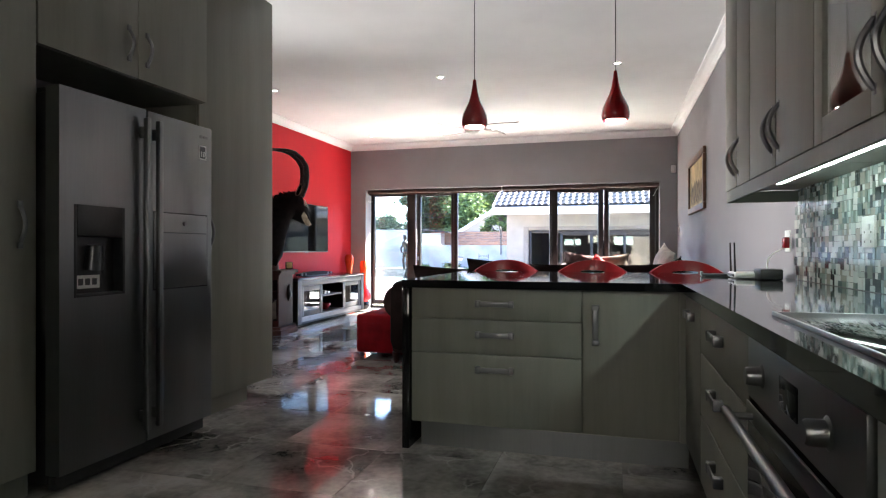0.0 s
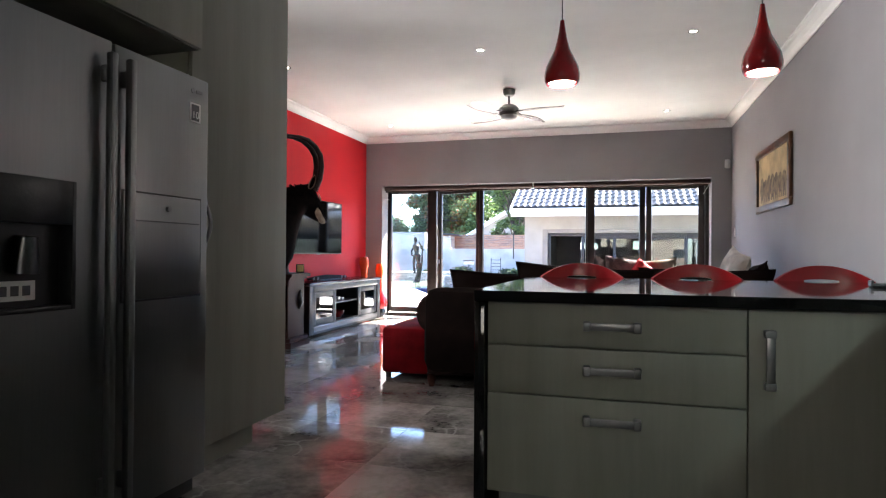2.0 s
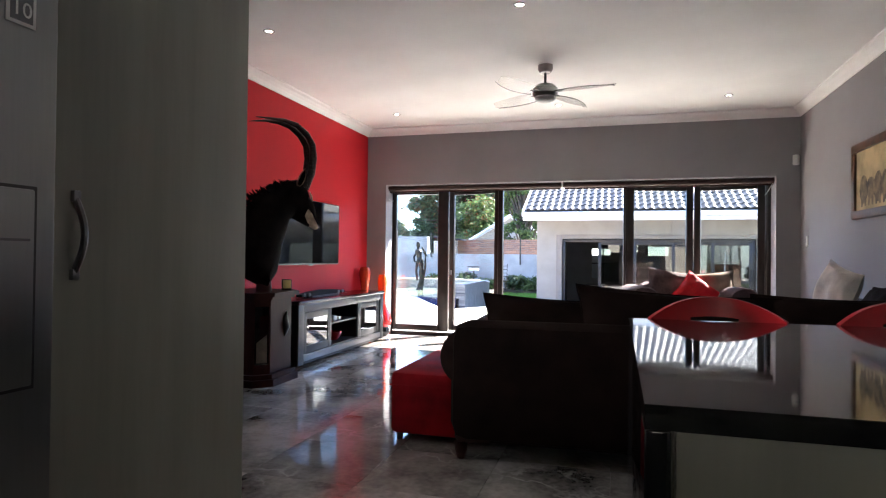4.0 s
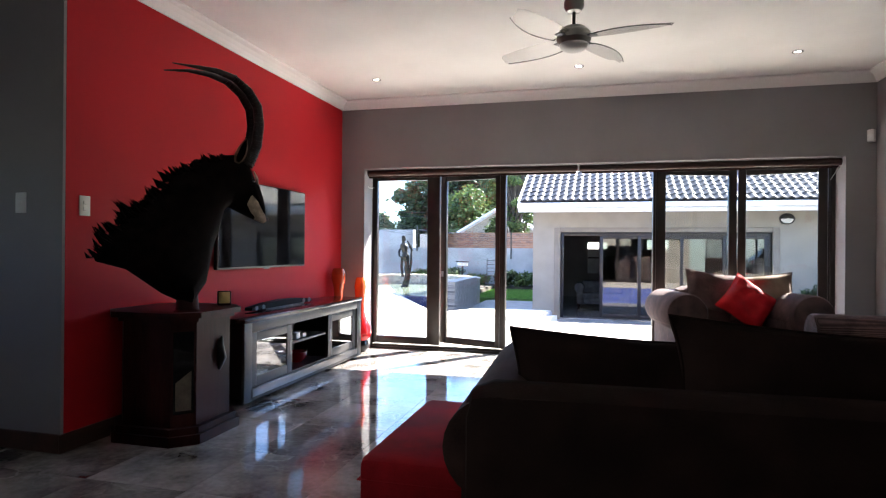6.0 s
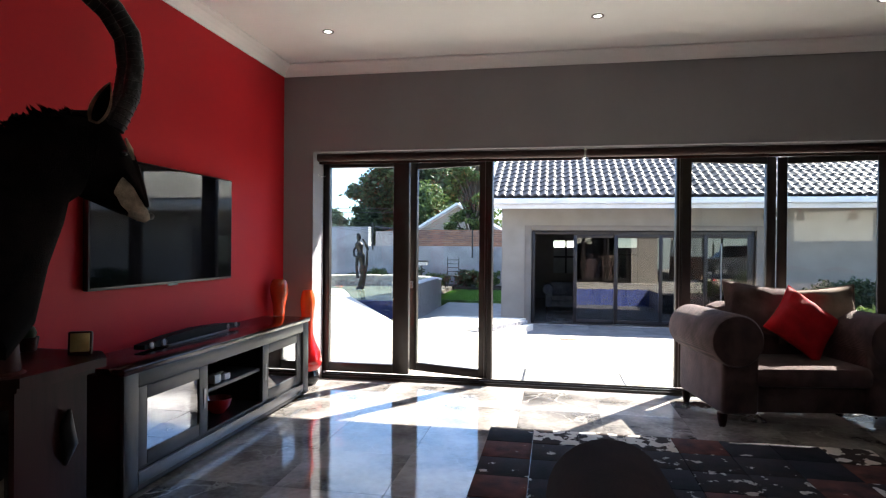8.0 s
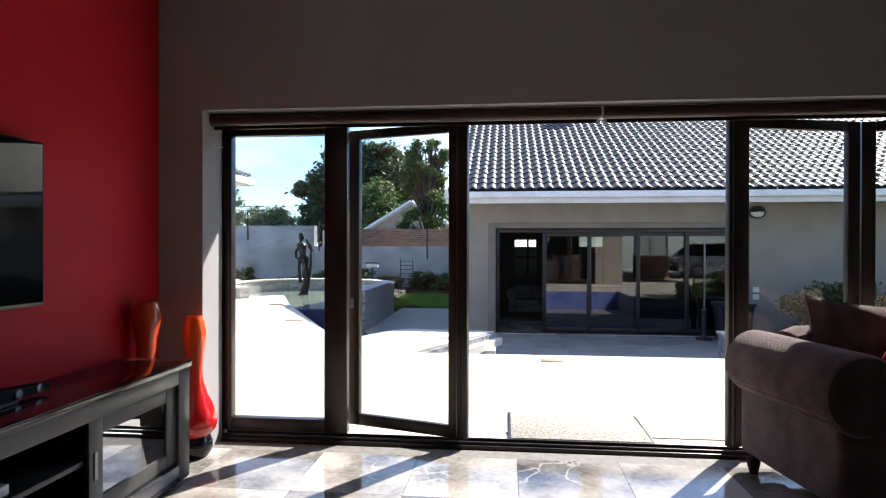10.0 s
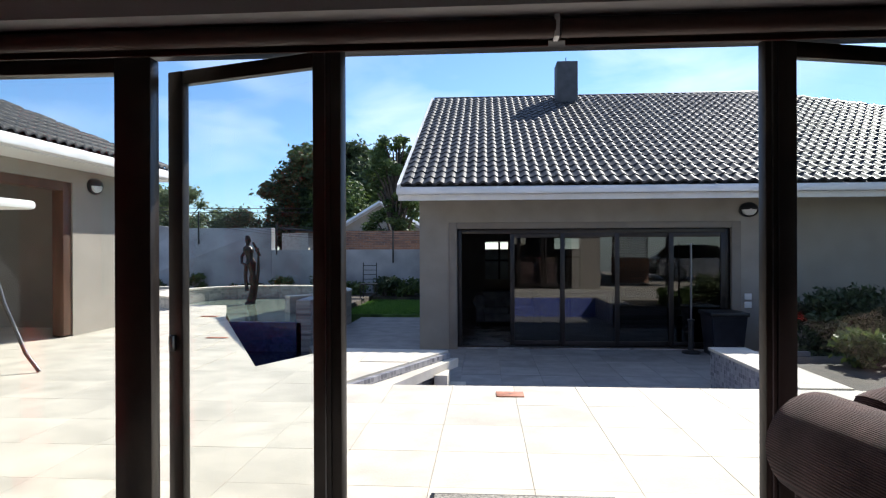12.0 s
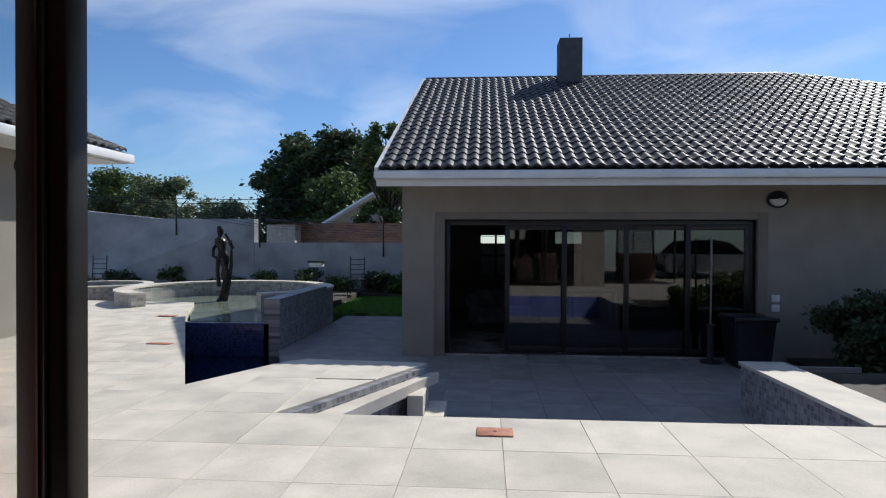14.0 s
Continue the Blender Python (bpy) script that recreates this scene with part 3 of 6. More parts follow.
part("water", lathe([(0, -0.05), (SR - 0.31, -0.05), (SR - 0.31, -0.1), (0, -0.1)], 48), spa_water, spa, "pale green shallow water", smooth=False)
part("weir", B(((0.6, -3.45, -0.7), (2.2, -3.3, -0.06)), bev=0.01), shaded_blue_mosaic, spa, "blue mosaic overflow wall, darkened as in shade")
part("channel", prism([(0.72, -3.3), (2.2, -3.3), (1.9, -1.3), (-0.3, -1.3)], -0.6, -0.055), spa_water, spa, "pale green shallow water", smooth=False)
part("side_wall", prism([(2.1, -3.45), (2.38, -3.45), (2.36, -0.3), (2.02, -0.3)], -0.65, 0.36), shaded_mosaic_y, spa, smooth=False)
spa2 = thing("round_planter", AT(-11.4, 23.6, -0.05), "low round planter clad in pale mosaic", "planter")
part("wall", ring(1.0, 1.2, -0.5, 0.22, 0, 360), grey_mosaic, spa2, smooth=False)
part("coping", ring(0.98, 1.22, 0.22, 0.26, 0, 360), paver_stone, spa2, smooth=False)


def statue():
    """A slender draped figure on a plinth, as one plain mesh."""
    prof = [(0, -0.27), (0.26, -0.27), (0.3, -0.22), (0.2, -0.17), (0.17, -0.06), (0.12, 0.0), (0.15, 0.1), (0.13, 0.28), (0.09, 0.45), (0.14, 0.52), (0.15, 0.66), (0.11, 0.8), (0.15, 0.98), (0.2, 1.12),
            (0.15, 1.22), (0.14, 1.34), (0.19, 1.48), (0.16, 1.58), (0.06, 1.63), (0.055, 1.68), (0.1, 1.74), (0.1, 1.84), (0.06, 1.92), (0, 1.94)]
    bm = lathe(prof, 20)
    for v in bm.verts:
        k = v.co.z
        v.co.x *= 0.68
        v.co.x += 0.07 * math.sin(k * 2.6)
        v.co.y *= 0.68
        d = 0.022 * noise.noise((v.co.x * 9, v.co.y * 9, k * 7))
        v.co.x += d
        v.co.y += d
    tube([(0.15, 0, 1.5), (0.24, -0.05, 1.35), (0.2, -0.12, 1.52), (0.1, -0.1, 1.72)], [0.042, 0.038, 0.034, 0.03], 8, bm)
    tube([(-0.1, 0, 1.52), (-0.2, -0.05, 1.3), (-0.15, -0.16, 1.12), (0.0, -0.18, 1.05)], [0.042, 0.038, 0.034, 0.03], 8, bm)
    tube([(0.22, -0.05, 1.55), (0.2, -0.02, 0.9), (0.13, 0.0, 0.3), (0.08, -0.05, -0.05)], [0.016, 0.04, 0.045, 0.055], 8, bm)
    tube([(-0.1, -0.02, 1.1), (-0.13, 0.0, 0.7), (-0.07, -0.05, 0.3)], [0.05, 0.045, 0.05], 8, bm)
    return bm


ob = new("statue", mesh_of("statue", statue(), statue_metal, True))
ob.matrix_basis = AT(-7.7, 22.5, -0.02) @ Matrix.Diagonal((1.05, 1.05, 0.87, 1))
tagged(ob, "dark bronze draped garden statue standing in the spa", "statue")

# ---- opposite house ----
def bulkhead(parent, m):
    """An oval outdoor lamp: a pale glass below, a dark eyelid hood above; it faces -y."""
    lamp = part("wall_lamp", lathe([(0, 0), (0.135, 0), (0.14, 0.03), (0.12, 0.075), (0.06, 0.1), (0, 0.105)], 24), white_plastic, parent, "oval pale glass bulkhead lamp",
                m=m @ Matrix.Rotation(radians(90), 4, "X") @ Matrix.Diagonal((1, 0.8, 1, 1)))
    part("lamp_ring", lathe([(0.135, 0.0), (0.165, 0.0), (0.165, 0.05), (0.15, 0.06), (0.135, 0.05)], 24), black_plastic, lamp, "dark lamp ring")
    bm = bmesh.new()
    rows_ = []
    for i in range(7):
        r, z = 0.165 * math.cos(i * 0.24), 0.03 + 0.1 * math.sin(i * 0.24)
        rows_.append([bm.verts.new((r * math.cos(a), r * math.sin(a), z)) for a in (math.pi * k / 16 for k in range(17))])
    for p, q in zip(rows_, rows_[1:]):
        for k in range(16):
            bm.faces.new((p[k], p[k + 1], q[k + 1], q[k]))
    bmesh.ops.recalc_face_normals(bm, faces=bm.faces)
    bmesh.ops.solidify(bm, geom=bm.faces[:], thickness=0.006)
    part("hood", bm, black_plastic, lamp, "dark eyelid hood")


house = thing("house", AT(0, 0), "single-storey taupe plastered house with dark tiled roof", "house")
HY, HX0, HX1 = 18.58, -2.92, 12.0
for a, b in (((HX0, HY, -0.75), (-2.34, HY + 0.25, 2.245)), ((-2.34, HY, 1.76), (2.84, HY + 0.25, 2.245)), ((2.84, HY, -0.75), (HX1, HY + 0.25, 2.245))):
    part("wall", B((a, b)), house_plaster, house, smooth=False)
part("wall", prism([(HX0, HY + 0.25), (HX0 + 0.25, HY + 0.25), (HX0 + 0.25, 30), (HX0, 30)], -0.75, 2.3), house_plaster, house, smooth=False)
for a, b in (((HX0 + 0.25, 26.0, -0.75), (-1.7, 26.2, 2.3)), ((-1.0, 26.0, -0.75), (0.4, 26.2, 2.3)), ((-1.7, 26.0, -0.75), (-1.0, 26.2, 0.35)), ((-1.7, 26.0, 1.5), (-1.0, 26.2, 2.3)),
             ((0.4, 26.0, 1.6), (1.2, 26.2, 2.3)), ((0.4, 26.0, -0.75), (1.2, 26.2, 0.1)), ((1.2, 26.0, -0.75), (HX1, 26.2, 2.3))):
    part("inner_wall", B((a, b)), house_plaster, house, smooth=False)
part("wall", B(((6.0, HY + 0.25, -0.75), (6.2, 26.0, 2.3))), white_paint, house, smooth=False)
part("room_floor", B(((HX0 + 0.25, HY + 0.05, -0.75), (6.0, 26, -0.53))), tile_stone, house, smooth=False)
part("room_ceiling", B(((HX0 + 0.25, HY + 0.05, 2.2), (6.0, 26, 2.3))), white_paint, house, smooth=False)
part("surround", B(((-2.375, HY - 0.03, -0.57), (-2.22, HY + 0.06, 1.78)), ((2.71, HY - 0.03, -0.57), (2.865, HY + 0.06, 1.78)), ((-2.22, HY - 0.03, 1.665), (2.71, HY + 0.06, 1.78)), bev=0.008), surround_plaster, house)
part("soffit", B(((-3.14, 17.66, 2.245), (12.6, HY, 2.275))), fascia_white, house, smooth=False)
part("fascia", B(((-3.18, 17.62, 2.12), (12.6, 17.66, 2.365)), bev=0.006), fascia_white, house)
gut = part("gutter", B(((-3.2, 17.5, 2.215), (12.6, 17.617, 2.345)), bev=0.03), fascia_white, house)
part("verge_board", prism([(0, 0), (0.05, 0), (0.05, 7.45), (0, 7.45)], 0, 0.2), fascia_white, house, smooth=False,
     m=Matrix.Translation((-3.18, 17.55, 2.2)) @ Matrix.Rotation(math.atan2(3.11, 6.72), 4, "X"))
PITCH = math.atan2(3.11, 6.72)
bm = bmesh.new()
e0, r0, r1, e1 = (-3.12, 17.56, 2.345), (-3.02, 24.3, 5.43), (5.64, 24.3, 5.43), (12.4, 17.56, 2.345)
b0, b1 = (-3.12, 31.0, 2.345), (12.4, 31.0, 2.345)
vs = {k: bm.verts.new(k) for k in (e0, r0, r1, e1, b0, b1)}
bm.faces.new((vs[e0], vs[e1], vs[r1], vs[r0]))
bm.faces.new((vs[r0], vs[r1], vs[b1], vs[b0]))
bm.faces.new((vs[r1], vs[e1], vs[b1]))
bm.faces.new((vs[e0], vs[r0], vs[b0]))
bmesh.ops.recalc_face_normals(bm, faces=bm.faces)
roof = part("roof", bm, roof_tile, house, smooth=False)
part("ridge_cap", tube([(-3.1, 24.3, 5.45), (5.66, 24.3, 5.45)], 0.09, 10), roof_tile, house)
part("ridge_cap", tube([(5.64, 24.3, 5.45), (12.4, 17.6, 2.4)], 0.09, 10), roof_tile, house)
ch = part("chimney", B(((0.19, 23.4, 4.6), (0.73, 24.0, 6.2)), bev=0.01), M("dark chimney", (0.07, 0.07, 0.078), 0.8, var=0.15, scale=5), house, "dark plastered chimney")
part("rod", tube([(0.46, 23.7, 6.15), (0.46, 23.7, 6.38)], 0.012, 6), dark_steel, ch)
bulkhead(house, Matrix.Translation((3.0, HY - 0.001, 1.98)))
part("socket", B(((2.93, HY - 0.025, 0.37), (3.05, HY, 0.48)), ((2.93, HY - 0.025, 0.22), (3.05, HY, 0.33)), bev=0.006), white_plastic, house, "white outdoor socket")
hd = part("sliding_door", B(((-2.22, HY + 0.08, -0.54), (-2.14, HY + 0.16, 1.665)), ((2.63, HY + 0.08, -0.54), (2.71, HY + 0.16, 1.665)), ((-2.14, HY + 0.08, 1.575), (2.63, HY + 0.16, 1.665)), ((-2.14, HY + 0.06, -0.57), (2.63, HY + 0.18, -0.51)), bev=0.006),
          bronze_frame, house, "bronze framed sliding glass doors")
for x0, x1, y in ((-1.24, -0.23, 0.14), (-0.32, 0.75, 0.1), (0.66, 1.73, 0.14), (1.64, 2.63, 0.1)):
    f = part("leaf_frame", B(((x0, HY + y - 0.02, -0.5), (x0 + 0.08, HY + y + 0.02, 1.58)), ((x1 - 0.08, HY + y - 0.02, -0.5), (x1, HY + y + 0.02, 1.58)),
                           ((x0 + 0.08, HY + y - 0.018, 1.5), (x1 - 0.08, HY + y + 0.018, 1.58)), ((x0 + 0.08, HY + y - 0.018, -0.5), (x1 - 0.08, HY + y + 0.018, -0.41)), bev=0.004), bronze_frame, hd)
    g = part("glass", B(((x0 + 0.07, HY + y - 0.003, -0.42), (x1 - 0.07, HY + y + 0.003, 1.51))), pane_dark, hd, smooth=False)
    g.visible_shadow = False
wb = part("window", B(((-1.9, 26.05, 0.35), (-1.84, 26.1, 1.5)), ((-0.66, 26.05, 0.35), (-0.6, 26.1, 1.5)), ((-1.3, 26.05, 0.35), (-1.24, 26.1, 1.5)), ((-1.84, 26.05, 0.9), (-0.66, 26.1, 0.96))), bronze_frame, house)
part("window", B(((0.2, 26.05, 0.1), (0.27, 26.1, 1.7)), ((2.13, 26.05, 0.1), (2.2, 26.1, 1.7)), ((1.15, 26.05, 0.1), (1.22, 26.1, 1.7)), ((0.27, 26.05, 1.0), (2.13, 26.1, 1.06))), bronze_frame, house)

# roof tiles: curved rolls in courses; the lowest courses are pieces of their own
TW, TL = 0.182, 0.302
def tile_mesh():
    """One interlocking roof tile with its roll, a little proud at the lower end."""
    bm = bmesh.new()
    xs = [(0.0, 0.0), (0.046, 0.0), (0.082, 0.03), (0.114, 0.042), (0.146, 0.03), (TW, 0.0)]
    rows = []
    for y, lift in ((0.0, 0.022), (TL + 0.05, 0.0)):
        rows.append([bm.verts.new((x, y, z * 0.9 + lift + 0.01)) for x, z in xs])
    skirt = [bm.verts.new((x, 0.0, z * 0.9 - 0.008)) for x, z in xs]
    for i in range(len(xs) - 1):
        bm.faces.new((rows[0][i], rows[0][i + 1], rows[1][i + 1], rows[1][i]))
        bm.faces.new((skirt[i], skirt[i + 1], rows[0][i + 1], rows[0][i]))
    bm.normal_update()
    return bm


slope = Matrix.Translation((-3.12, 17.52, 2.37)) @ Matrix.Rotation(PITCH, 4, "X")
tile_me = mesh_of("roof_tile", tile_mesh(), roof_tile, True)
verts0 = [v.co.copy() for v in tile_me.vertices]
polys0 = [tuple(p.vertices) for p in tile_me.polygons]
LEN = math.hypot(6.74, 3.18)
rows_n = int(LEN / TL)
far_v, far_f = [], []
for r in range(rows_n):
    y = r * TL
    half = 15.5 - y * math.cos(PITCH) * 6.72 / 6.74
    for c in range(int(half / TW)):
        o = Vector((c * TW + 0.012 * noise.noise((r * 3.1, c * 1.7, 0)), y + 0.006 * noise.noise((c * 2.3, r, 5)), 0.004 * noise.noise((c, r * 2.0, 9))))
        if r < 6 and c < 50:
            t_ob = new("roof_tile", tile_me)
            t_ob.parent = roof
            t_ob.matrix_basis = slope @ Matrix.Translation(o)
        else:
            k = len(far_v)
            far_v += [slope @ (v + o) for v in verts0]
            far_f += [tuple(i + k for i in p) for p in polys0]
me = bpy.data.meshes.new("upper_roof_tiles")
me.from_pydata(far_v, [], far_f)
me.materials.append(roof_tile)
me.shade_smooth()
me.set_sharp_from_angle(angle=radians(38))
tops = new("upper_roof_tiles", me)
tops.parent = roof
tagged(tops, kind="stuff")

# ---- left wing ----
wing = thing("house_wing", AT(0, 0), "plastered house wing with white eaves and timber door", "house")
for a, b in (((-8.3, 9.93, -0.75), (-8.05, 13.7, 2.55)), ((-8.3, 16.3, -0.75), (-8.05, 17.5, 2.55)), ((-8.3, 13.7, 2.34), (-8.05, 16.3, 2.55)), ((-14, 17.25, -0.75), (-8.3, 17.5, 2.55))):
    part("wall", B((a, b)), house_plaster, wing, smooth=False)
part("soffit", B(((-14, 9.93, 2.55), (-7.44, 18.25, 2.58))), fascia_white, wing, smooth=False)
part("gutter", B(((-7.46, 9.93, 2.57), (-7.34, 18.35, 2.71)), bev=0.02), fascia_white, wing)
part("gutter", B(((-14, 18.25, 2.57), (-7.46, 18.35, 2.71)), bev=0.02), fascia_white, wing)
bm = bmesh.new()
q = [bm.verts.new(p) for p in ((-7.39, 9.93, 2.71), (-7.39, 18.35, 2.71), (-11.34, 14.4, 4.55), (-11.34, 9.93, 4.55), (-14, 18.35, 2.71), (-14, 14.4, 4.55))]
bm.faces.new((q[0], q[1], q[2], q[3]))
bm.faces.new((q[1], q[4], q[5], q[2]))
bmesh.ops.recalc_face_normals(bm, faces=bm.faces)
part("roof", bm, roof_tile, wing, smooth=False)
wv, wf = [], []
wm = Matrix.Translation((-7.36, 9.95, 2.73)) @ Matrix.Rotation(radians(90), 4, "Z") @ Matrix.Rotation(math.atan2(1.84, 3.95), 4, "X")
for r in range(14):
    for c in range(int((8.35 - r * TL * 0.906) / TW)):
        k = len(wv)
        wv += [wm @ (v + Vector((c * TW, r * TL, 0))) for v in verts0]
        wf += [tuple(i + k for i in p) for p in polys0]
me = bpy.data.meshes.new("wing_roof_tiles")
me.from_pydata(wv, [], wf)
me.materials.append(roof_tile)
me.shade_smooth()
wt = new("wing_roof_tiles", me)
wt.parent = wing
tagged(wt, kind="stuff")
bulkhead(wing, Matrix.Translation((-8.049, 16.8, 2.33)) @ Matrix.Rotation(radians(90), 4, "Z"))
part("door_frame", B(((-8.25, 13.7, 0), (-8.07, 13.84, 2.34)), ((-8.25, 16.12, 0), (-8.07, 16.3, 2.34)), ((-8.25, 13.84, 2.2), (-8.07, 16.12, 2.34)), bev=0.008), M("timber", (0.1, 0.05, 0.03), 0.5, var=0.25, stretch=(1, 1, 0.15)), wing, "brown timber door frame")
part("room_wall", B(((-11, 12.0, -0.1), (-10.9, 16.9, 2.5)), ((-11, 11.9, -0.1), (-8.05, 12.0, 2.5))), white_paint, wing, smooth=False)
# Overhang kept out of view; its depth trims the sun patch indoors.
solid("eave", B(((-7.2, 9.92, 2.58), (6.5, 10.85, 2.72))), fascia_white, "white soffit above the doors, sized to trim the sunlight", "eave")
solid("roof_over_room", B(((-7.2, -3.3, 3.0), (6.5, 10.85, 3.15))), roof_tile, "dark roof above the room", "roof")

# ---- garden wall, neighbours, wires ----
gw = thing("garden_wall", AT(0, 0), "plastered grey garden boundary wall with fence posts", "wall", kind="structure")
part("stretch", prism([(-9.49, 29), (9, 29), (9, 29.25), (-9.49, 29.25)], -0.8, 1.27), garden_plaster, gw, smooth=False)
bm = bmesh.new()
lo = [bm.verts.new(p) for p in ((-9.49, 28.98, -0.8), (-9.49, 28.98, 2.08), (-12.5, 28.3, 2.06), (-16.2, 26.8, 2.46), (-16.2, 26.8, -0.8))]
bm.faces.new(lo)
e = bmesh.ops.extrude_face_region(bm, geom=bm.faces[:])
bmesh.ops.translate(bm, verts=[v for v in e["geom"] if isinstance(v, bmesh.types.BMVert)], vec=(0.05, 0.25, 0))
bmesh.ops.recalc_face_normals(bm, faces=bm.faces)
part("stretch", bm, garden_plaster, gw, smooth=False)
for x, y, z in ((-15.0, 27.1, 2.1), (-11.9, 28.3, 1.9), (-9.25, 28.85, 1.5), (-5.0, 28.9, 1.2), (-3.2, 28.9, 1.2)):
    part("fence_post", tube([(x, y, z - 0.4), (x, y, z + 0.75)], 0.03, 8), black_plastic, gw)
for k in range(5):
    part("wire", tube([(-15, 27.1, 2.45 + 0.09 * k), (-11.9, 28.3, 2.2 + 0.09 * k), (-9.25, 28.85, 1.8 + 0.09 * k), (-5, 28.9, 1.5 + 0.09 * k), (2, 28.9, 1.5 + 0.09 * k)], 0.006, 4), dark_steel, gw, smooth=False)
for z in (3.7, 3.95):
    tagged(new("power_line", mesh_of("power_line", tube(arc((-40, 42, z + 0.6), (-4, 42, z - 0.3), (0, 0, -0.3)), 0.02, 5), black_plastic)), "thin black overhead cable", "cable", "overhead cables")
nb = thing("neighbour_house", AT(0, 0), "neighbouring plastered gable house behind the wall", "house")
bm = bmesh.new()
q = [bm.verts.new(p) for p in ((-10.6, 38, 0), (-10.6, 38, 1.5), (-7.0, 38, 3.6), (-3.4, 38, 1.5), (-3.4, 38, 0))]
bm.faces.new(q)
e = bmesh.ops.extrude_face_region(bm, geom=bm.faces[:])
bmesh.ops.translate(bm, verts=[v for v in e["geom"] if isinstance(v, bmesh.types.BMVert)], vec=(0, 8, 0))
bmesh.ops.recalc_face_normals(bm, faces=bm.faces)
part("wall", bm, house_plaster, nb, smooth=False)
for s in (1, -1):
    part("verge_board", tube([(-7.0 - s * 3.9, 37.8, 1.3), (-7.0, 37.8, 3.65)], 0.12, 4), fascia_white, nb, smooth=False)
br = thing("brick_wall", AT(0, 31.5), "weathered brown brick neighbour wall", "wall", kind="structure")
part("core", B(((-9.4, 0.02, -0.5), (-3.0, 0.2, 2.02))), brick_mat, br, smooth=False)
shed = thing("shed", AT(-9.35, 30.6), "cream boarded shed with tiled edge behind the wall", "shed")
part("wall", B(((-0.3, 0, -0.8), (0.75, 0.8, 1.93))), cream_cloth, shed, smooth=False)
part("roof", B(((-0.5, -0.15, 2.02), (1.0, 0.88, 2.1)), bev=0.02), roof_tile, shed, m=pose(0, 0, 0.02, 0, 5, 0))


# ---- plants ----
def leaves(centres, count, size, rng, flat=0.5):
    """Many small leaf blades scattered through overlapping clumps."""
    vs_, fs_ = [], []
    total = sum(r ** 2 for _, r in centres)
    for c, r in centres:
        for _ in range(int(count * r * r / total)):
            d = Vector((rng.gauss(0, 1), rng.gauss(0, 1), rng.gauss(0, 1))).normalized()
            p = Vector(c) + Vector((d.x, d.y, d.z * 0.75)) * r * abs(rng.gauss(0.62, 0.24))
            a = Vector((rng.gauss(0, 1), rng.gauss(0, 1), rng.gauss(0, flat))).normalized()
            b = a.cross(Vector((rng.gauss(0, 1), rng.gauss(0, 1), rng.gauss(0, 1)))).normalized()
            s = size * rng.uniform(0.6, 1.4)
            k = len(vs_)
            vs_ += [p - a * s, p + b * s * 0.45, p + a * s, p - b * s * 0.45]
            fs_.append((k, k + 1, k + 2, k + 3))
    me = bpy.data.meshes.new("crown")
    me.from_pydata(vs_, [], fs_)
    return me


def tree(x, y, z, h, w, mat_, seed, count=9000, size=0.18, clumps=26, low=0.35, label="", name="tree"):
    rng = random.Random(seed)
    t = thing(name, AT(x, y, z), label, "tree")
    trunk = tube([(0, 0, 0), (0.1 * w * rng.uniform(-1, 1), 0, h * 0.3), (0.1 * w * rng.uniform(-1, 1), 0.1, h * 0.6), (0, 0, h * 0.85)], [0.05 * h * 0.6, 0.04 * h * 0.6, 0.025 * h * 0.6, 0.01 * h], 9)
    centres = []
    for _ in range(int(clumps * 1.6)):
        u, v = rng.uniform(0, 2 * math.pi), rng.uniform(low, 1)
        rad = w / 2 * math.sqrt(max(0.05, 1 - ((v - 0.62) / 0.45) ** 2)) * rng.uniform(0.35, 1)
        c = (rad * math.cos(u), rad * math.sin(u), h * v)
        centres.append((c, w * rng.uniform(0.07, 0.17)))
        tube([(0, 0, h * max(0.2, v - 0.3)), (c[0] * 0.5, c[1] * 0.5, h * (v - 0.12)), c], [0.012 * h, 0.008 * h, 0.003 * h], 5, trunk)
    part("trunk", trunk, bark, t)
    me = leaves(centres, count, size, rng)
    me.materials.append(mat_)
    cr = new("crown", me)
    cr.parent = t
    return t


tree(-11.5, 47, -0.7, 8.4, 9.0, leaf_dark, 1, 60000, 0.17, 62, 0.3, "tall dark eucalyptus behind the garden wall")
tree(-16.2, 50, -0.7, 6.6, 3.6, leaf_dark, 7, 11000, 0.15, 26, 0.3, "slim dark eucalyptus behind the garden wall")
tree(-9.0, 43, -0.7, 5.4, 7.5, leaf_mid, 2, 42000, 0.13, 60, 0.15, "broad green tree behind the neighbour's gable")
tree(-21.5, 46, -0.7, 5.6, 5.5, leaf_pale, 3, 12000, 0.12, 32, 0.3, "thin-leaved pale green tree beyond the wall")
tree(-18.0, 44, -0.7, 4.4, 6.0, leaf_pale, 4, 14000, 0.11, 36, 0.2, "feathery pale green tree beyond the wall")
tree(-26.0, 48, -0.7, 6.4, 6.5, leaf_mid, 5, 14000, 0.13, 34, 0.3, "open green tree beyond the wall")
tree(-5.5, 33, -0.7, 6.7, 2.5, leaf_mid, 6, 22000, 0.075, 70, 0.12, "upright green tree beside the house gable")


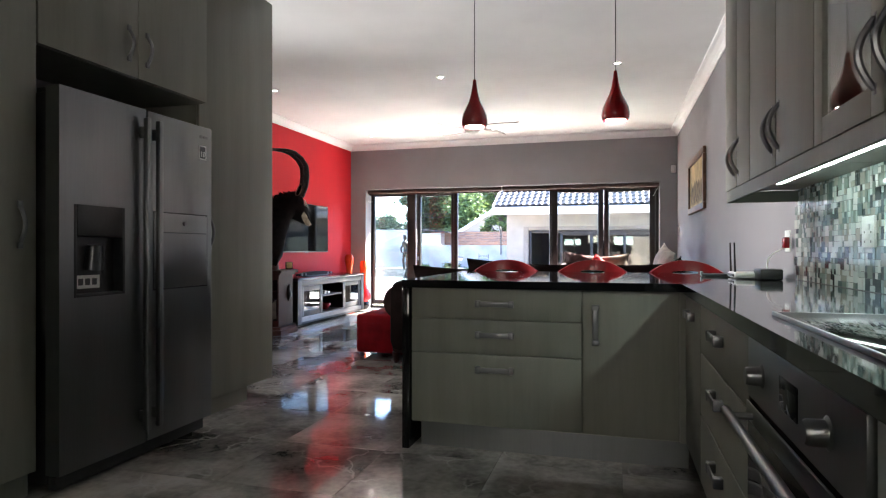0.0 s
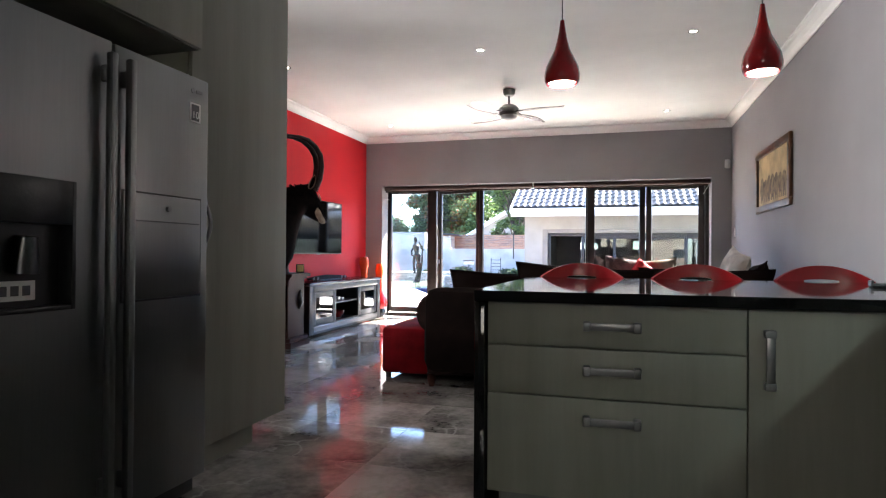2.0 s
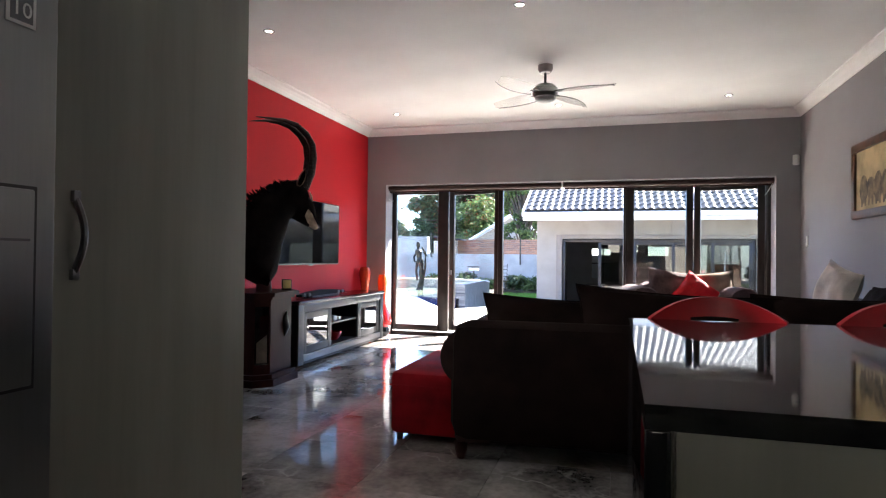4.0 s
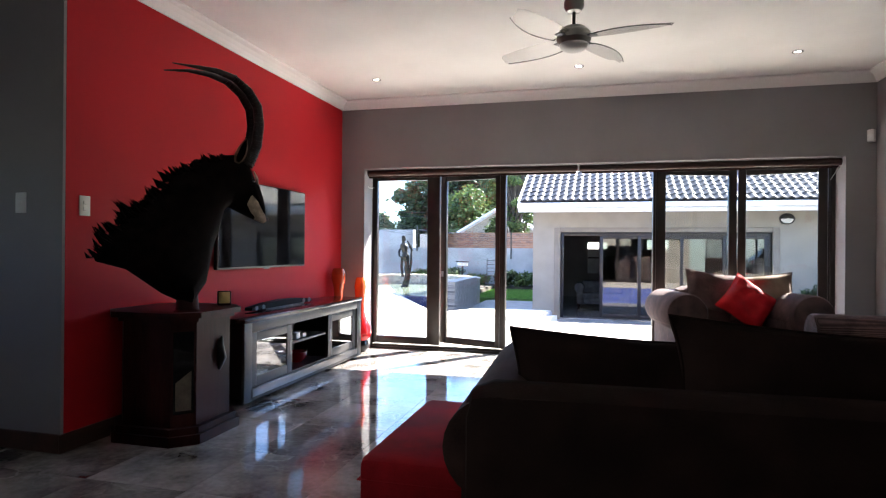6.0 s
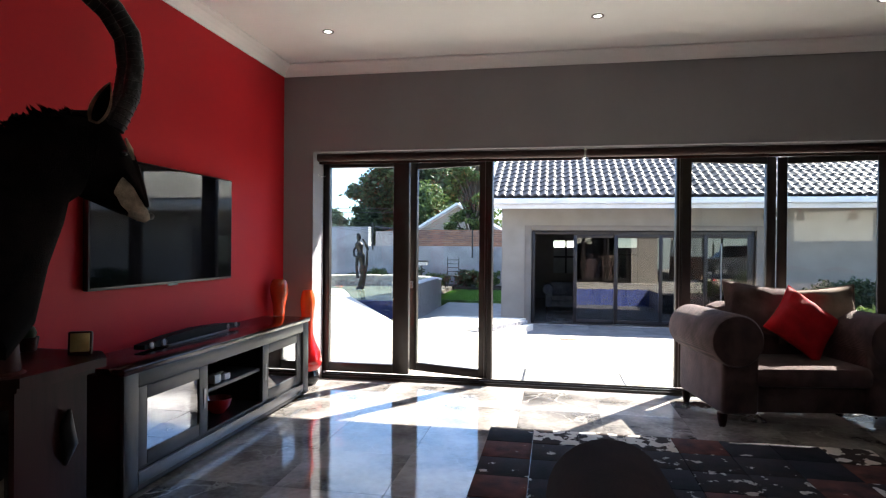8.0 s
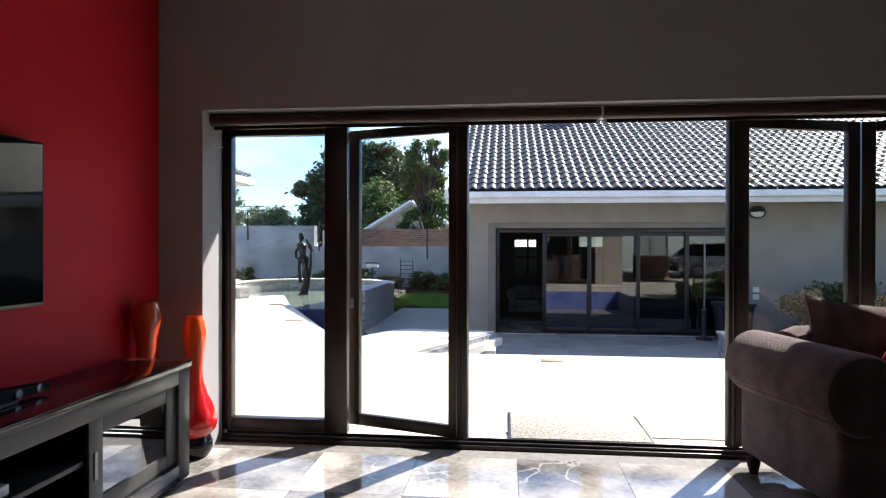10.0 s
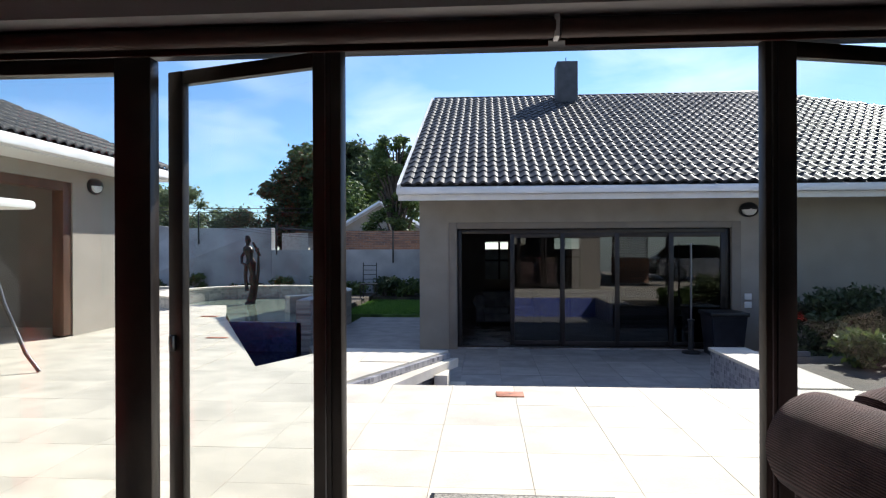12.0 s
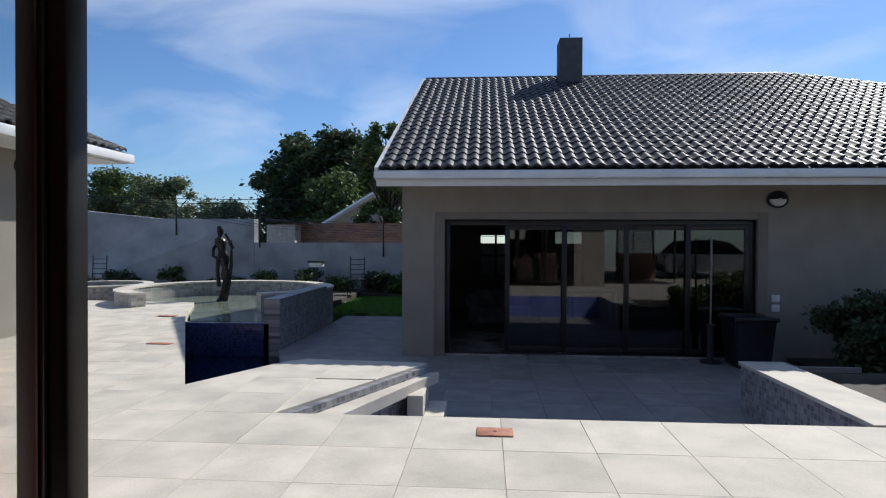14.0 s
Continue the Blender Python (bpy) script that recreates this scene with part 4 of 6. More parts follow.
def bush(x, y, z, r, h, mat_, seed, count, label, size=0.05):
    rng = random.Random(seed)
    t = thing("bush", AT(x, y, z), label, "bush")
    cs = [((r * 0.6 * rng.uniform(-1, 1), r * 0.6 * rng.uniform(-1, 1), h * rng.uniform(0.2, 0.8)), r * rng.uniform(0.3, 0.5)) for _ in range(14)]
    st = bmesh.new()
    for c, _ in cs:
        tube([(0, 0, 0), (c[0] * 0.4, c[1] * 0.4, c[2] * 0.5), c], [0.02, 0.015, 0.006], 5, st)
    part("stems", st, bark, t)
    me = leaves(cs, count, size, rng, 1.0)
    me.materials.append(mat_)
    new("crown", me).parent = t


bush(3.75, 17.3, -0.5, 0.95, 1.2, leaf_dark, 11, 9000, "dark green rounded shrub in the bed by the house")
bush(5.1, 16.9, -0.5, 1.15, 1.5, leaf_dark, 12, 9000, "dense dark shrub in the bed by the house")
bush(3.9, 14.6, -0.12, 0.65, 0.85, leaf_pale, 13, 5000, "pale variegated shrub in the bed")
bush(2.9, 14.9, -0.12, 0.45, 0.45, leaf_mid, 14, 3200, "low green shrub in the bed")
for k, x in enumerate((-14.6, -13.2, -12.0, -10.2, -8.9, -7.3, -6.3, -5.2, -4.3)):
    bush(x, 28.3 - (0.9 if x < -12 else 0), -0.4, 0.6, 0.55 + 0.2 * (k % 3), (leaf_mid, leaf_dark)[k % 2], 20 + k, 1300, "green border shrub along the garden wall", 0.07)
rng = random.Random(5)
gv, gf = [], []
for _ in range(16000):
    x, y = rng.uniform(-5.58, -2.96), rng.uniform(23.82, 27.85)
    h, a, w_ = rng.uniform(0.05, 0.12), rng.uniform(0, 6.28), 0.012
    k = len(gv)
    gv += [(x - w_ * math.cos(a), y - w_ * math.sin(a), -0.51), (x + w_ * math.cos(a), y + w_ * math.sin(a), -0.51), (x + rng.gauss(0, 0.03), y + rng.gauss(0, 0.03), -0.51 + h)]
    gf.append((k, k + 1, k + 2))
me = bpy.data.meshes.new("grass")
me.from_pydata(gv, [], gf)
me.materials.append(grass_mat)
tagged(new("grass", me), "bright green mown lawn", "grass", kind="stuff")
solid("lawn", B(((-5.6, 23.8, -0.75), (-2.93, 27.9, -0.5))), M("lawn turf", (0.09, 0.17, 0.035), 0.95, var=0.3, scale=3, bump=0.4, fine=60), "green lawn turf", "lawn")
solid("border_bed", B(((-16, 21.9, -0.75), (-5.6, 29, -0.3)), ((-5.6, 27.9, -0.75), (-2.93, 29, -0.35))), soil, "planted soil bed by the garden wall", "soil")

# ---- kitchen: tall units and fridge ----
def bow_handle(length, out, n=12):
    """A flat bowed cabinet handle, upright along z, standing off along x."""
    bm = tube(arc((0, 0, -length / 2), (0, 0, length / 2), (out, 0, 0), n), [0.007] + [0.009] * (n - 1) + [0.007], 8)
    box(bm, (-0.002, -0.011, -length / 2 - 0.012), (0.012, 0.011, -length / 2 + 0.016), 0.003)
    box(bm, (-0.002, -0.011, length / 2 - 0.016), (0.012, 0.011, length / 2 + 0.012), 0.003)
    return bm


def tall_unit(y0, y1, z0, z1, doors, handles, label, plinth=True, x0=-1.99, end=0.0):
    u = thing("tall_cabinet", AT(x0, 0), label, "cabinet", "tall kitchen units")
    part("body", B(((-0.66, y0, z0), (-0.002, y1, z1))), cab_paint, u, smooth=False)
    ds = []
    for a, b in zip([y0] + doors, doors + [y1]):
        ds.append(part("door", B(((0.0, a + 0.002, z0 + 0.002), (0.02, b - 0.002, z1 - 0.002)), bev=0.003), cab_paint, u))
    for k, (i, y, z, ln) in enumerate(handles):
        part("handle", bow_handle(ln, 0.035), chrome, ds[i], "satin bow handle", m=Matrix.Translation((0.02, y, z)))
    if plinth:
        part("plinth", B(((-0.6, y0, 0), (-0.03, y1 - end, z0))), cab_paint, u, smooth=False)
    return u


tall_unit(0.12, 1.385, 0.11, 2.88, [0.755], [(1, 1.305, 1.165, 0.175), (0, 0.68, 1.165, 0.175)], "pale laminate tall larder cabinet beside the fridge")
tall_unit(-1.6, 0.12, 0.11, 2.88, [-0.74], [], "pale laminate tall cabinet")
tall_unit(2.515, 3.34, 0.115, 2.88, [], [(0, 2.61, 1.17, 0.2)], "pale laminate tall broom cabinet beside the fridge", x0=-2.05, end=0.25)
tall_unit(1.39, 2.51, 1.95, 2.88, [1.96], [(0, 1.895, 2.115, 0.16), (1, 2.02, 2.115, 0.16)], "pale laminate bridging cabinet above the fridge", plinth=False)

fr = thing("fridge", AT(-1.92, 0.0) @ Matrix.Diagonal((1, 1.046, 1.01, 1)), "brushed steel side-by-side fridge with water dispenser", "fridge")
part("body", B(((-0.62, 1.345, 0.04), (-0.02, 2.3, 1.73)), bev=0.01), dark_steel, fr)
part("foot_grille", B(((-0.02, 1.35, 0.02), (0.02, 2.28, 0.08)), bev=0.005), black_plastic, fr)
ld = part("door", B(((-0.015, 1.335, 0.09), (0.06, 1.404, 1.75)), ((-0.015, 1.679, 0.09), (0.06, 1.808, 1.75)), ((-0.015, 1.404, 0.09), (0.06, 1.679, 0.84)), ((-0.015, 1.404, 1.25), (0.06, 1.679, 1.75))), steel, fr)
part("dispenser_back", B(((-0.012, 1.404, 0.84), (0.004, 1.679, 1.25))), black_plastic, ld, "black water dispenser niche")
for a, b in (((0.004, 1.404, 0.84), (0.062, 1.419, 1.25)), ((0.004, 1.664, 0.84), (0.062, 1.679, 1.25)), ((0.004, 1.419, 0.84), (0.062, 1.664, 0.855))):
    part("dispenser_side", B((a, b), bev=0.003), black_plastic, ld)
part("dispenser_panel", B(((0.004, 1.419, 1.11), (0.063, 1.664, 1.25)), bev=0.003), black_plastic, ld, "black control panel")
part("paddle", tube([(0.02, 1.539, 0.96), (0.032, 1.539, 1.07)], [0.04, 0.03], 14), dark_steel, ld)
part("label_plate", B(((0.005, 1.459, 0.875), (0.008, 1.584, 0.935))), white_plastic, ld, "pale printed label")
for k in range(3):
    part("label_text", B(((0.0081, 1.471 + 0.036 * k, 0.89), (0.009, 1.496 + 0.036 * k, 0.92))), dark_steel, ld)
rd = part("door", B(((-0.015, 1.822, 0.09), (0.06, 2.305, 1.75)), bev=0.008), steel, fr)
part("bar_gap", B(((0.0585, 1.853, 0.843), (0.0612, 2.262, 1.247))), black_plastic, rd)
part("bar_door", B(((0.058, 1.86, 0.85), (0.066, 2.255, 1.24)), bev=0.004), steel, rd, "steel home-bar flap")
part("bar_line", B(((0.0655, 1.87, 1.137), (0.0668, 2.245, 1.142))), dark_steel, rd)
part("lock", lathe([(0, 0.012), (0.01, 0.012), (0.012, 0), (0, 0)], 12), chrome, rd, m=Matrix.Translation((0.064, 2.07, 1.19)) @ Matrix.Rotation(radians(90), 4, "Y"))
part("badge", B(((0.06, 2.192, 1.56), (0.0625, 2.252, 1.64)), bev=0.001), white_plastic, rd, "pale warranty sticker")
part("badge_print", B(((0.0626, 2.199, 1.567), (0.0632, 2.245, 1.633))), dark_steel, rd)
part("maker_mark", lathe([(0, 0.002), (0.011, 0.002), (0.011, 0), (0, 0)], 16), chrome, rd, m=Matrix.Translation((0.06, 2.21, 1.69)) @ Matrix.Rotation(radians(90), 4, "Y"))
part("maker_mark", B(((0.06, 2.23, 1.683), (0.0615, 2.265, 1.697))), chrome, rd)
cv = bpy.data.curves.new("sticker_number", "FONT")
cv.body, cv.size, cv.align_x, cv.align_y, cv.extrude = "10", 0.042, "CENTER", "CENTER", 0.0003
tmp = bpy.data.objects.new("sticker_number", cv)
me = bpy.data.meshes.new_from_object(tmp)
me.materials.append(white_plastic)
bpy.data.objects.remove(tmp)
num = new("sticker_number", me)
num.parent = rd
num.matrix_basis = Matrix.Translation((0.0638, 2.222, 1.59)) @ Matrix.Rotation(radians(90), 4, "Z") @ Matrix.Rotation(radians(90), 4, "X")
for d, y in ((ld, 1.775), (rd, 1.855)):
    part("handle", B(((0.085, y - 0.014, 0.16), (0.115, y + 0.014, 1.7)), ((0.055, y - 0.01, 0.2), (0.09, y + 0.01, 0.26)), ((0.055, y - 0.01, 1.6), (0.09, y + 0.01, 1.66)), bev=0.008), steel, d, "long steel bar handle")
for y in (1.36, 2.2):
    part("hinge_cover", B(((-0.1, y, 1.73), (0.03, y + 0.08, 1.755)), bev=0.008), black_plastic, fr)

# ---- kitchen: peninsula ----
def drawer_handle(length=0.2):
    bm = B(((-length / 2 + 0.012, -0.03, -0.014), (length / 2 - 0.012, -0.022, 0.014)), ((-length / 2, -0.032, -0.018), (-length / 2 + 0.026, 0.0, 0.018)), ((length / 2 - 0.026, -0.032, -0.018), (length / 2, 0.0, 0.018)), bev=0.005)
    return bm


pen = thing("peninsula_cabinet", AT(0, 2.44), "pale laminate peninsula unit with three drawers and a door", "cabinet")
part("body", B(((-0.635, 0.02, 0.14), (0.74, 0.6, 0.858))), cab_paint, pen, smooth=False)
part("plinth", B(((-0.6, 0.07, 0), (0.76, 0.56, 0.138))), steel, pen, "brushed metal plinth", smooth=False)
for z0, z1 in ((0.7, 0.855), (0.52, 0.695), (0.15, 0.515)):
    d = part("drawer", B(((-0.632, 0, z0), (0.258, 0.02, z1)), bev=0.003), cab_paint, pen)
    part("handle", drawer_handle(), chrome, d, "flat satin pull", m=Matrix.Translation((-0.18, 0, z1 - 0.075)))
d = part("door", B(((0.263, 0, 0.15), (0.712, 0.02, 0.855)), bev=0.003), cab_paint, pen)
part("handle", drawer_handle(), chrome, d, "flat satin pull", m=Matrix.Translation((0.325, 0, 0.69)) @ Matrix.Rotation(radians(90), 4, "Y"))
part("filler", B(((0.715, 0.0, 0.14), (0.76, 0.02, 0.858))), cab_paint, pen)
top = thing("peninsula_worktop", AT(0, 0), "polished black granite worktop with a waterfall end", "worktop")
part("slab", prism([(-0.68, 2.415), (0.717, 2.415), (0.717, -1.6), (1.357, -1.6), (1.357, 3.84), (-0.68, 3.84)], 0.86, 0.9), granite, top, smooth=False)
part("end_panel", B(((-0.68, 2.42, 0.0), (-0.64, 3.83, 0.858)), bev=0.003), granite, top)
part("back_panel", B(((-0.638, 3.06, 0.0), (1.355, 3.08, 0.858))), cab_paint, top, smooth=False)

# ---- kitchen: right-hand run ----
def base_unit(y0, y1, fronts, label):
    u = thing("base_cabinet", AT(0.74, 0), label, "cabinet", "base kitchen units")
    part("body", B(((0.02, y0, 0.14), (0.6, y1, 0.858))), cab_paint, u, smooth=False)
    part("plinth", B(((0.07, y0, 0), (0.58, y1, 0.14))), dark_steel, u, smooth=False)
    for z0, z1 in fronts:
        d = part("drawer", B(((0, y0 + 0.002, z0), (0.02, y1 - 0.002, z1)), bev=0.003), cab_paint, u)
        part("handle", drawer_handle(0.17), chrome, d, "flat satin pull", m=Matrix.Translation((0, (y0 + y1) / 2, z1 - 0.08)) @ Matrix.Rotation(radians(-90), 4, "Z"))


base_unit(1.04, 1.93, [(0.66, 0.855), (0.42, 0.655), (0.15, 0.415)], "pale laminate three-drawer kitchen unit")
base_unit(1.935, 2.435, [(0.15, 0.855)], "pale laminate corner kitchen unit")
base_unit(-1.6, 0.27, [(0.5, 0.855), (0.15, 0.495)], "pale laminate kitchen drawer unit")
ov = thing("oven", AT(0.74, 0), "stainless built-under oven with black glass door", "oven")
part("body", B(((0.02, 0.285, 0.1), (0.58, 1.03, 0.84))), dark_steel, ov, smooth=False)
part("control_panel", B(((-0.004, 0.29, 0.7), (0.02, 1.025, 0.845)), bev=0.003), steel, ov)
part("display", B(((-0.007, 0.6, 0.745), (-0.003, 0.72, 0.81)), bev=0.001), black_gloss, ov)
for y in (0.44, 0.88):
    part("knob", lathe([(0, 0.035), (0.018, 0.035), (0.021, 0.03), (0.022, 0.004), (0.028, 0.0), (0, 0)], 20), steel, ov, "round steel knob", m=Matrix.Translation((-0.004, y, 0.775)) @ Matrix.Rotation(radians(-90), 4, "Y"))
od = part("oven_door", B(((-0.006, 0.29, 0.16), (0.02, 1.025, 0.69)), bev=0.004), black_gloss, ov, "black glass oven door")
part("door_trim", B(((-0.009, 0.29, 0.645), (-0.004, 1.025, 0.69)), bev=0.002), steel, od)
part("handle", tube([(-0.06, 0.31, 0.665), (-0.06, 1.0, 0.665)], 0.012, 12), chrome, od, "long steel bar handle")
for y in (0.36, 0.95):
    part("handle_post", tube([(-0.06, y, 0.665), (-0.004, y, 0.665)], 0.009, 8), chrome, od)
hob = thing("hob", AT(0.79, 0, 0.9), "black glass hob with a steel rim", "hob")
part("glass", B(((0.006, 0.28, 0.0), (0.5, 1.02, 0.008)), bev=0.002), black_gloss, hob)
part("trim", B(((0.0, 0.27, 0.0), (0.008, 1.03, 0.01)), ((0.0, 1.02, 0.0), (0.5, 1.028, 0.01)), bev=0.002), chrome, hob)

# mosaic splashback: small pieces of uneven size
rng = random.Random(8)
sv, sf = [], []
def tilebox(y0, y1, z0, z1, d):
    k = len(sv)
    sv.extend([(1.3585 - d, y0, z0), (1.3585 - d, y1, z0), (1.3585 - d, y1, z1), (1.3585 - d, y0, z1), (1.3585, y0, z0), (1.3585, y1, z0), (1.3585, y1, z1), (1.3585, y0, z1)])
    sf.extend([(k, k + 3, k + 2, k + 1), (k, k + 1, k + 5, k + 4), (k + 1, k + 2, k + 6, k + 5), (k + 2, k + 3, k + 7, k + 6), (k + 3, k, k + 4, k + 7)])


U = 0.0245
used = set()
for iz in range(20):
    for iy in range(184):
        if (iy, iz) in used:
            continue
        sy, sz = rng.choice(((1, 1), (1, 1), (2, 1), (1, 2), (2, 2)))
        if any((iy + a, iz + b) in used for a in range(sy) for b in range(sz)) or iz + sz > 20:
            sy = sz = 1
        for a in range(sy):
            for b in range(sz):
                used.add((iy + a, iz + b))
        y0, z0 = -1.5 + iy * U, 0.902 + iz * U
        tilebox(y0 + 0.001, y0 + sy * U - 0.001, z0 + 0.001, z0 + sz * U - 0.001, rng.uniform(0.005, 0.008))
me = bpy.data.meshes.new("splashback_mosaic")
me.from_pydata(sv, [], sf)
me.materials.append(island_mat("glass mosaic", [(0.55, 0.6, 0.56), (0.3, 0.36, 0.33), (0.62, 0.64, 0.6), (0.12, 0.16, 0.15), (0.42, 0.47, 0.43), (0.22, 0.26, 0.22), (0.66, 0.66, 0.62), (0.07, 0.08, 0.08), (0.34, 0.33, 0.28)], 0.1))
tagged(new("splashback_mosaic", me), "glossy grey-green glass mosaic splashback", "splashback", kind="stuff")
solid("splashback_bed", B(((1.356, -1.5, 0.9), (1.3595, 3.0, 1.395))), grout, "grout bed of the mosaic splashback", "splashback")

# wall cabinets
def wall_unit(y0, y1, handle_y, label, glazed=False):
    u = thing("wall_cabinet", AT(1.0, 0), label, "cabinet", "kitchen wall units")
    part("body", B(((0.02, y0, 1.38), (0.355, y1, 2.87))) if not glazed else
         B(((0.02, y0, 1.38), (0.355, y0 + 0.018, 2.87)), ((0.02, y1 - 0.018, 1.38), (0.355, y1, 2.87)), ((0.34, y0, 1.38), (0.355, y1, 2.87)), ((0.02, y0, 1.38), (0.355, y1, 1.4)), ((0.02, y0, 1.8), (0.34, y1, 1.815)), ((0.02, y0, 2.85), (0.355, y1, 2.87))), cab_paint, u, smooth=False)
    if glazed:
        f = 0.075
        d = part("door", B(((0, y0 + 0.002, 1.375), (0.02, y0 + f, 2.87)), ((0, y1 - f, 1.375), (0.02, y1 - 0.002, 2.87)), ((0, y0 + f, 1.375), (0.02, y1 - f, 1.375 + f)), ((0, y0 + f, 2.87 - f), (0.02, y1 - f, 2.87)), bev=0.003), cab_paint, u)
        part("pane", B(((0.008, y0 + f - 0.01, 1.375 + f - 0.01), (0.012, y1 - f + 0.01, 2.88 - f))), pane, d, smooth=False)
    else:
        d = part("door", B(((0, y0 + 0.002, 1.375), (0.02, y1 - 0.002, 2.87)), bev=0.003), cab_paint, u)
    part("handle", bow_handle(0.17, -0.035), chrome, d, "satin bow handle", m=Matrix.Translation((0, handle_y, 1.52)))


wall_unit(2.675, 2.98, 2.72, "pale laminate kitchen wall cabinet")
wall_unit(2.37, 2.67, 2.625, "pale laminate kitchen wall cabinet")
wall_unit(1.91, 2.365, 1.955, "pale laminate kitchen wall cabinet")
wall_unit(1.455, 1.905, 1.86, "pale laminate kitchen wall cabinet")
wall_unit(0.95, 1.45, 1.0, "pale wall cabinet with a glazed door", True)
wall_unit(0.45, 0.945, 0.9, "pale wall cabinet with a glazed door", True)
wall_unit(-0.6, 0.445, 0.4, "pale laminate kitchen wall cabinet")
solid("light_valance", B(((1.005, -0.6, 1.315), (1.02, 2.975, 1.375)), ((1.02, 2.955, 1.315), (1.35, 2.975, 1.375)), bev=0.002), cab_paint, "pale strip below the wall cabinets", "trim")
for y0, y1 in ((0.1, 0.95), (1.0, 1.85), (1.9, 2.45)):
    s_ = thing("strip_light", AT(1.12, 0, 1.36), "lit strip light under the wall cabinets", "lamp", "strip lights")
    part("diffuser", B(((0, y0, 0), (0.03, y1, 0.012)), bev=0.003), strip_on, s_)
    part("housing", B(((-0.004, y0 - 0.01, 0.012), (0.034, y1 + 0.01, 0.02))), white_plastic, s_)
bowl = thing("dark_vase", AT(1.2, 1.2, 1.4), "dark vase behind the cabinet glass", "vase")
part("body", lathe([(0, 0), (0.06, 0), (0.075, 0.05), (0.06, 0.12), (0.025, 0.2), (0.02, 0.24), (0, 0.24)], 20), black_gloss, bowl)

# sockets, router
def plate(name, m, w, h, label, cat, rockers=1, slots=0):
    t = thing(name, m, label, cat)
    part("cover", B(((-w / 2, -0.009, -h / 2), (w / 2, 0, h / 2)), bev=0.003), white_plastic, t)
    for k in range(rockers):
        zc = (k - (rockers - 1) / 2) * h * 0.3
        part("rocker", B(((-w * 0.2, -0.014, zc - h * 0.1), (w * 0.2, -0.008, zc + h * 0.1)), bev=0.002), white_plastic, t)
    for k in range(slots):
        part("socket_hole", B(((-w * 0.25 + w * 0.5 * (k % 2) - 0.004, -0.0095, -h * 0.35 + h * 0.3 * (k // 2)), (-w * 0.25 + w * 0.5 * (k % 2) + 0.004, -0.0088, -h * 0.35 + h * 0.3 * (k // 2) + 0.008))), black_plastic, t)
    return t


plate("wall_socket", pose(1.35, 2.02, 1.13, 0, 0, -90), 0.12, 0.12, "white double socket on the mosaic", "socket", 2, 4)
plate("wall_socket", pose(1.36, 3.18, 1.11, 0, 0, -90), 0.1, 0.12, "white socket with a plug beside the mosaic", "socket", 1)
pl = thing("plug", AT(1.34, 3.1, 1.1), "red and white plug with a thin white cord", "plug")
part("body", B(((-0.03, -0.025, -0.03), (0.0, 0.02, 0.03)), bev=0.006), red_gloss, pl)
part("cord", tube(arc((-0.02, 0, -0.03), (-0.12, -0.08, -0.18), (-0.03, 0.03, 0.02)), 0.004, 6), white_plastic, pl)
ro = thing("router", AT(1.14, 3.12, 0.9), "white wireless router with two black aerials", "router")
part("body", B(((-0.09, -0.12, 0.004), (0.09, 0.12, 0.035)), bev=0.012), white_plastic, ro)
part("front_band", B(((-0.093, -0.1, 0.012), (-0.088, 0.1, 0.026)), bev=0.001), black_plastic, ro)
for y in (-0.02, 0.11):
    part("aerial", tube([(-0.07, y, 0.03), (-0.075, y, 0.2)], [0.006, 0.004], 8), black_plastic, ro)
box2 = thing("black_adapter", AT(1.2, 2.95, 0.9), "small black power box beside the router", "adapter")
part("case", B(((-0.05, -0.08, 0.0), (0.06, 0.08, 0.06)), bev=0.01), black_plastic, box2)
phone = thing("remote_control", AT(1.0, 3.32, 0.9), "small dark remote control lying on the worktop", "remote")
part("case", B(((-0.08, -0.025, 0.0), (0.08, 0.025, 0.018)), bev=0.006), dark_steel, phone)
part("clip", B(((-0.085, -0.018, 0.004), (-0.07, 0.018, 0.03)), bev=0.004), chrome, phone)

# ---- pendants, downlights, fan ----
def pendant(x, y):
    p = thing("pendant_lamp", AT(x, y, 1.81), "glossy red teardrop pendant lamp, lit", "pendant lamp", "pendants over the worktop")
    prof = [(0.07, 0.0), (0.078, 0.015), (0.08, 0.04), (0.074, 0.075), (0.056, 0.115), (0.036, 0.155), (0.023, 0.2), (0.015, 0.245), (0.009, 0.29)]
    part("shade", lathe(prof + [(r - 0.004, z) for r, z in reversed(prof)], 32), red_gloss, p, "red lacquered metal shade")
    part("bulb", lathe([(0, 0.004), (0.05, 0.004), (0.066, 0.014), (0.066, 0.02), (0, 0.02)], 24), lamp_on, p, "lit white diffuser")
    part("cord", tube([(0, 0, 0.285), (0, 0, CEIL - 1.83)], 0.0028, 6), chrome, p, "thin pale cable")
    part("rose", lathe([(0, CEIL - 1.81), (0.05, CEIL - 1.81), (0.05, CEIL - 1.835), (0.02, CEIL - 1.845), (0, CEIL - 1.845)], 20), chrome, p)


pendant(-0.41, 2.98)
pendant(0.42, 3.02)
dl = None
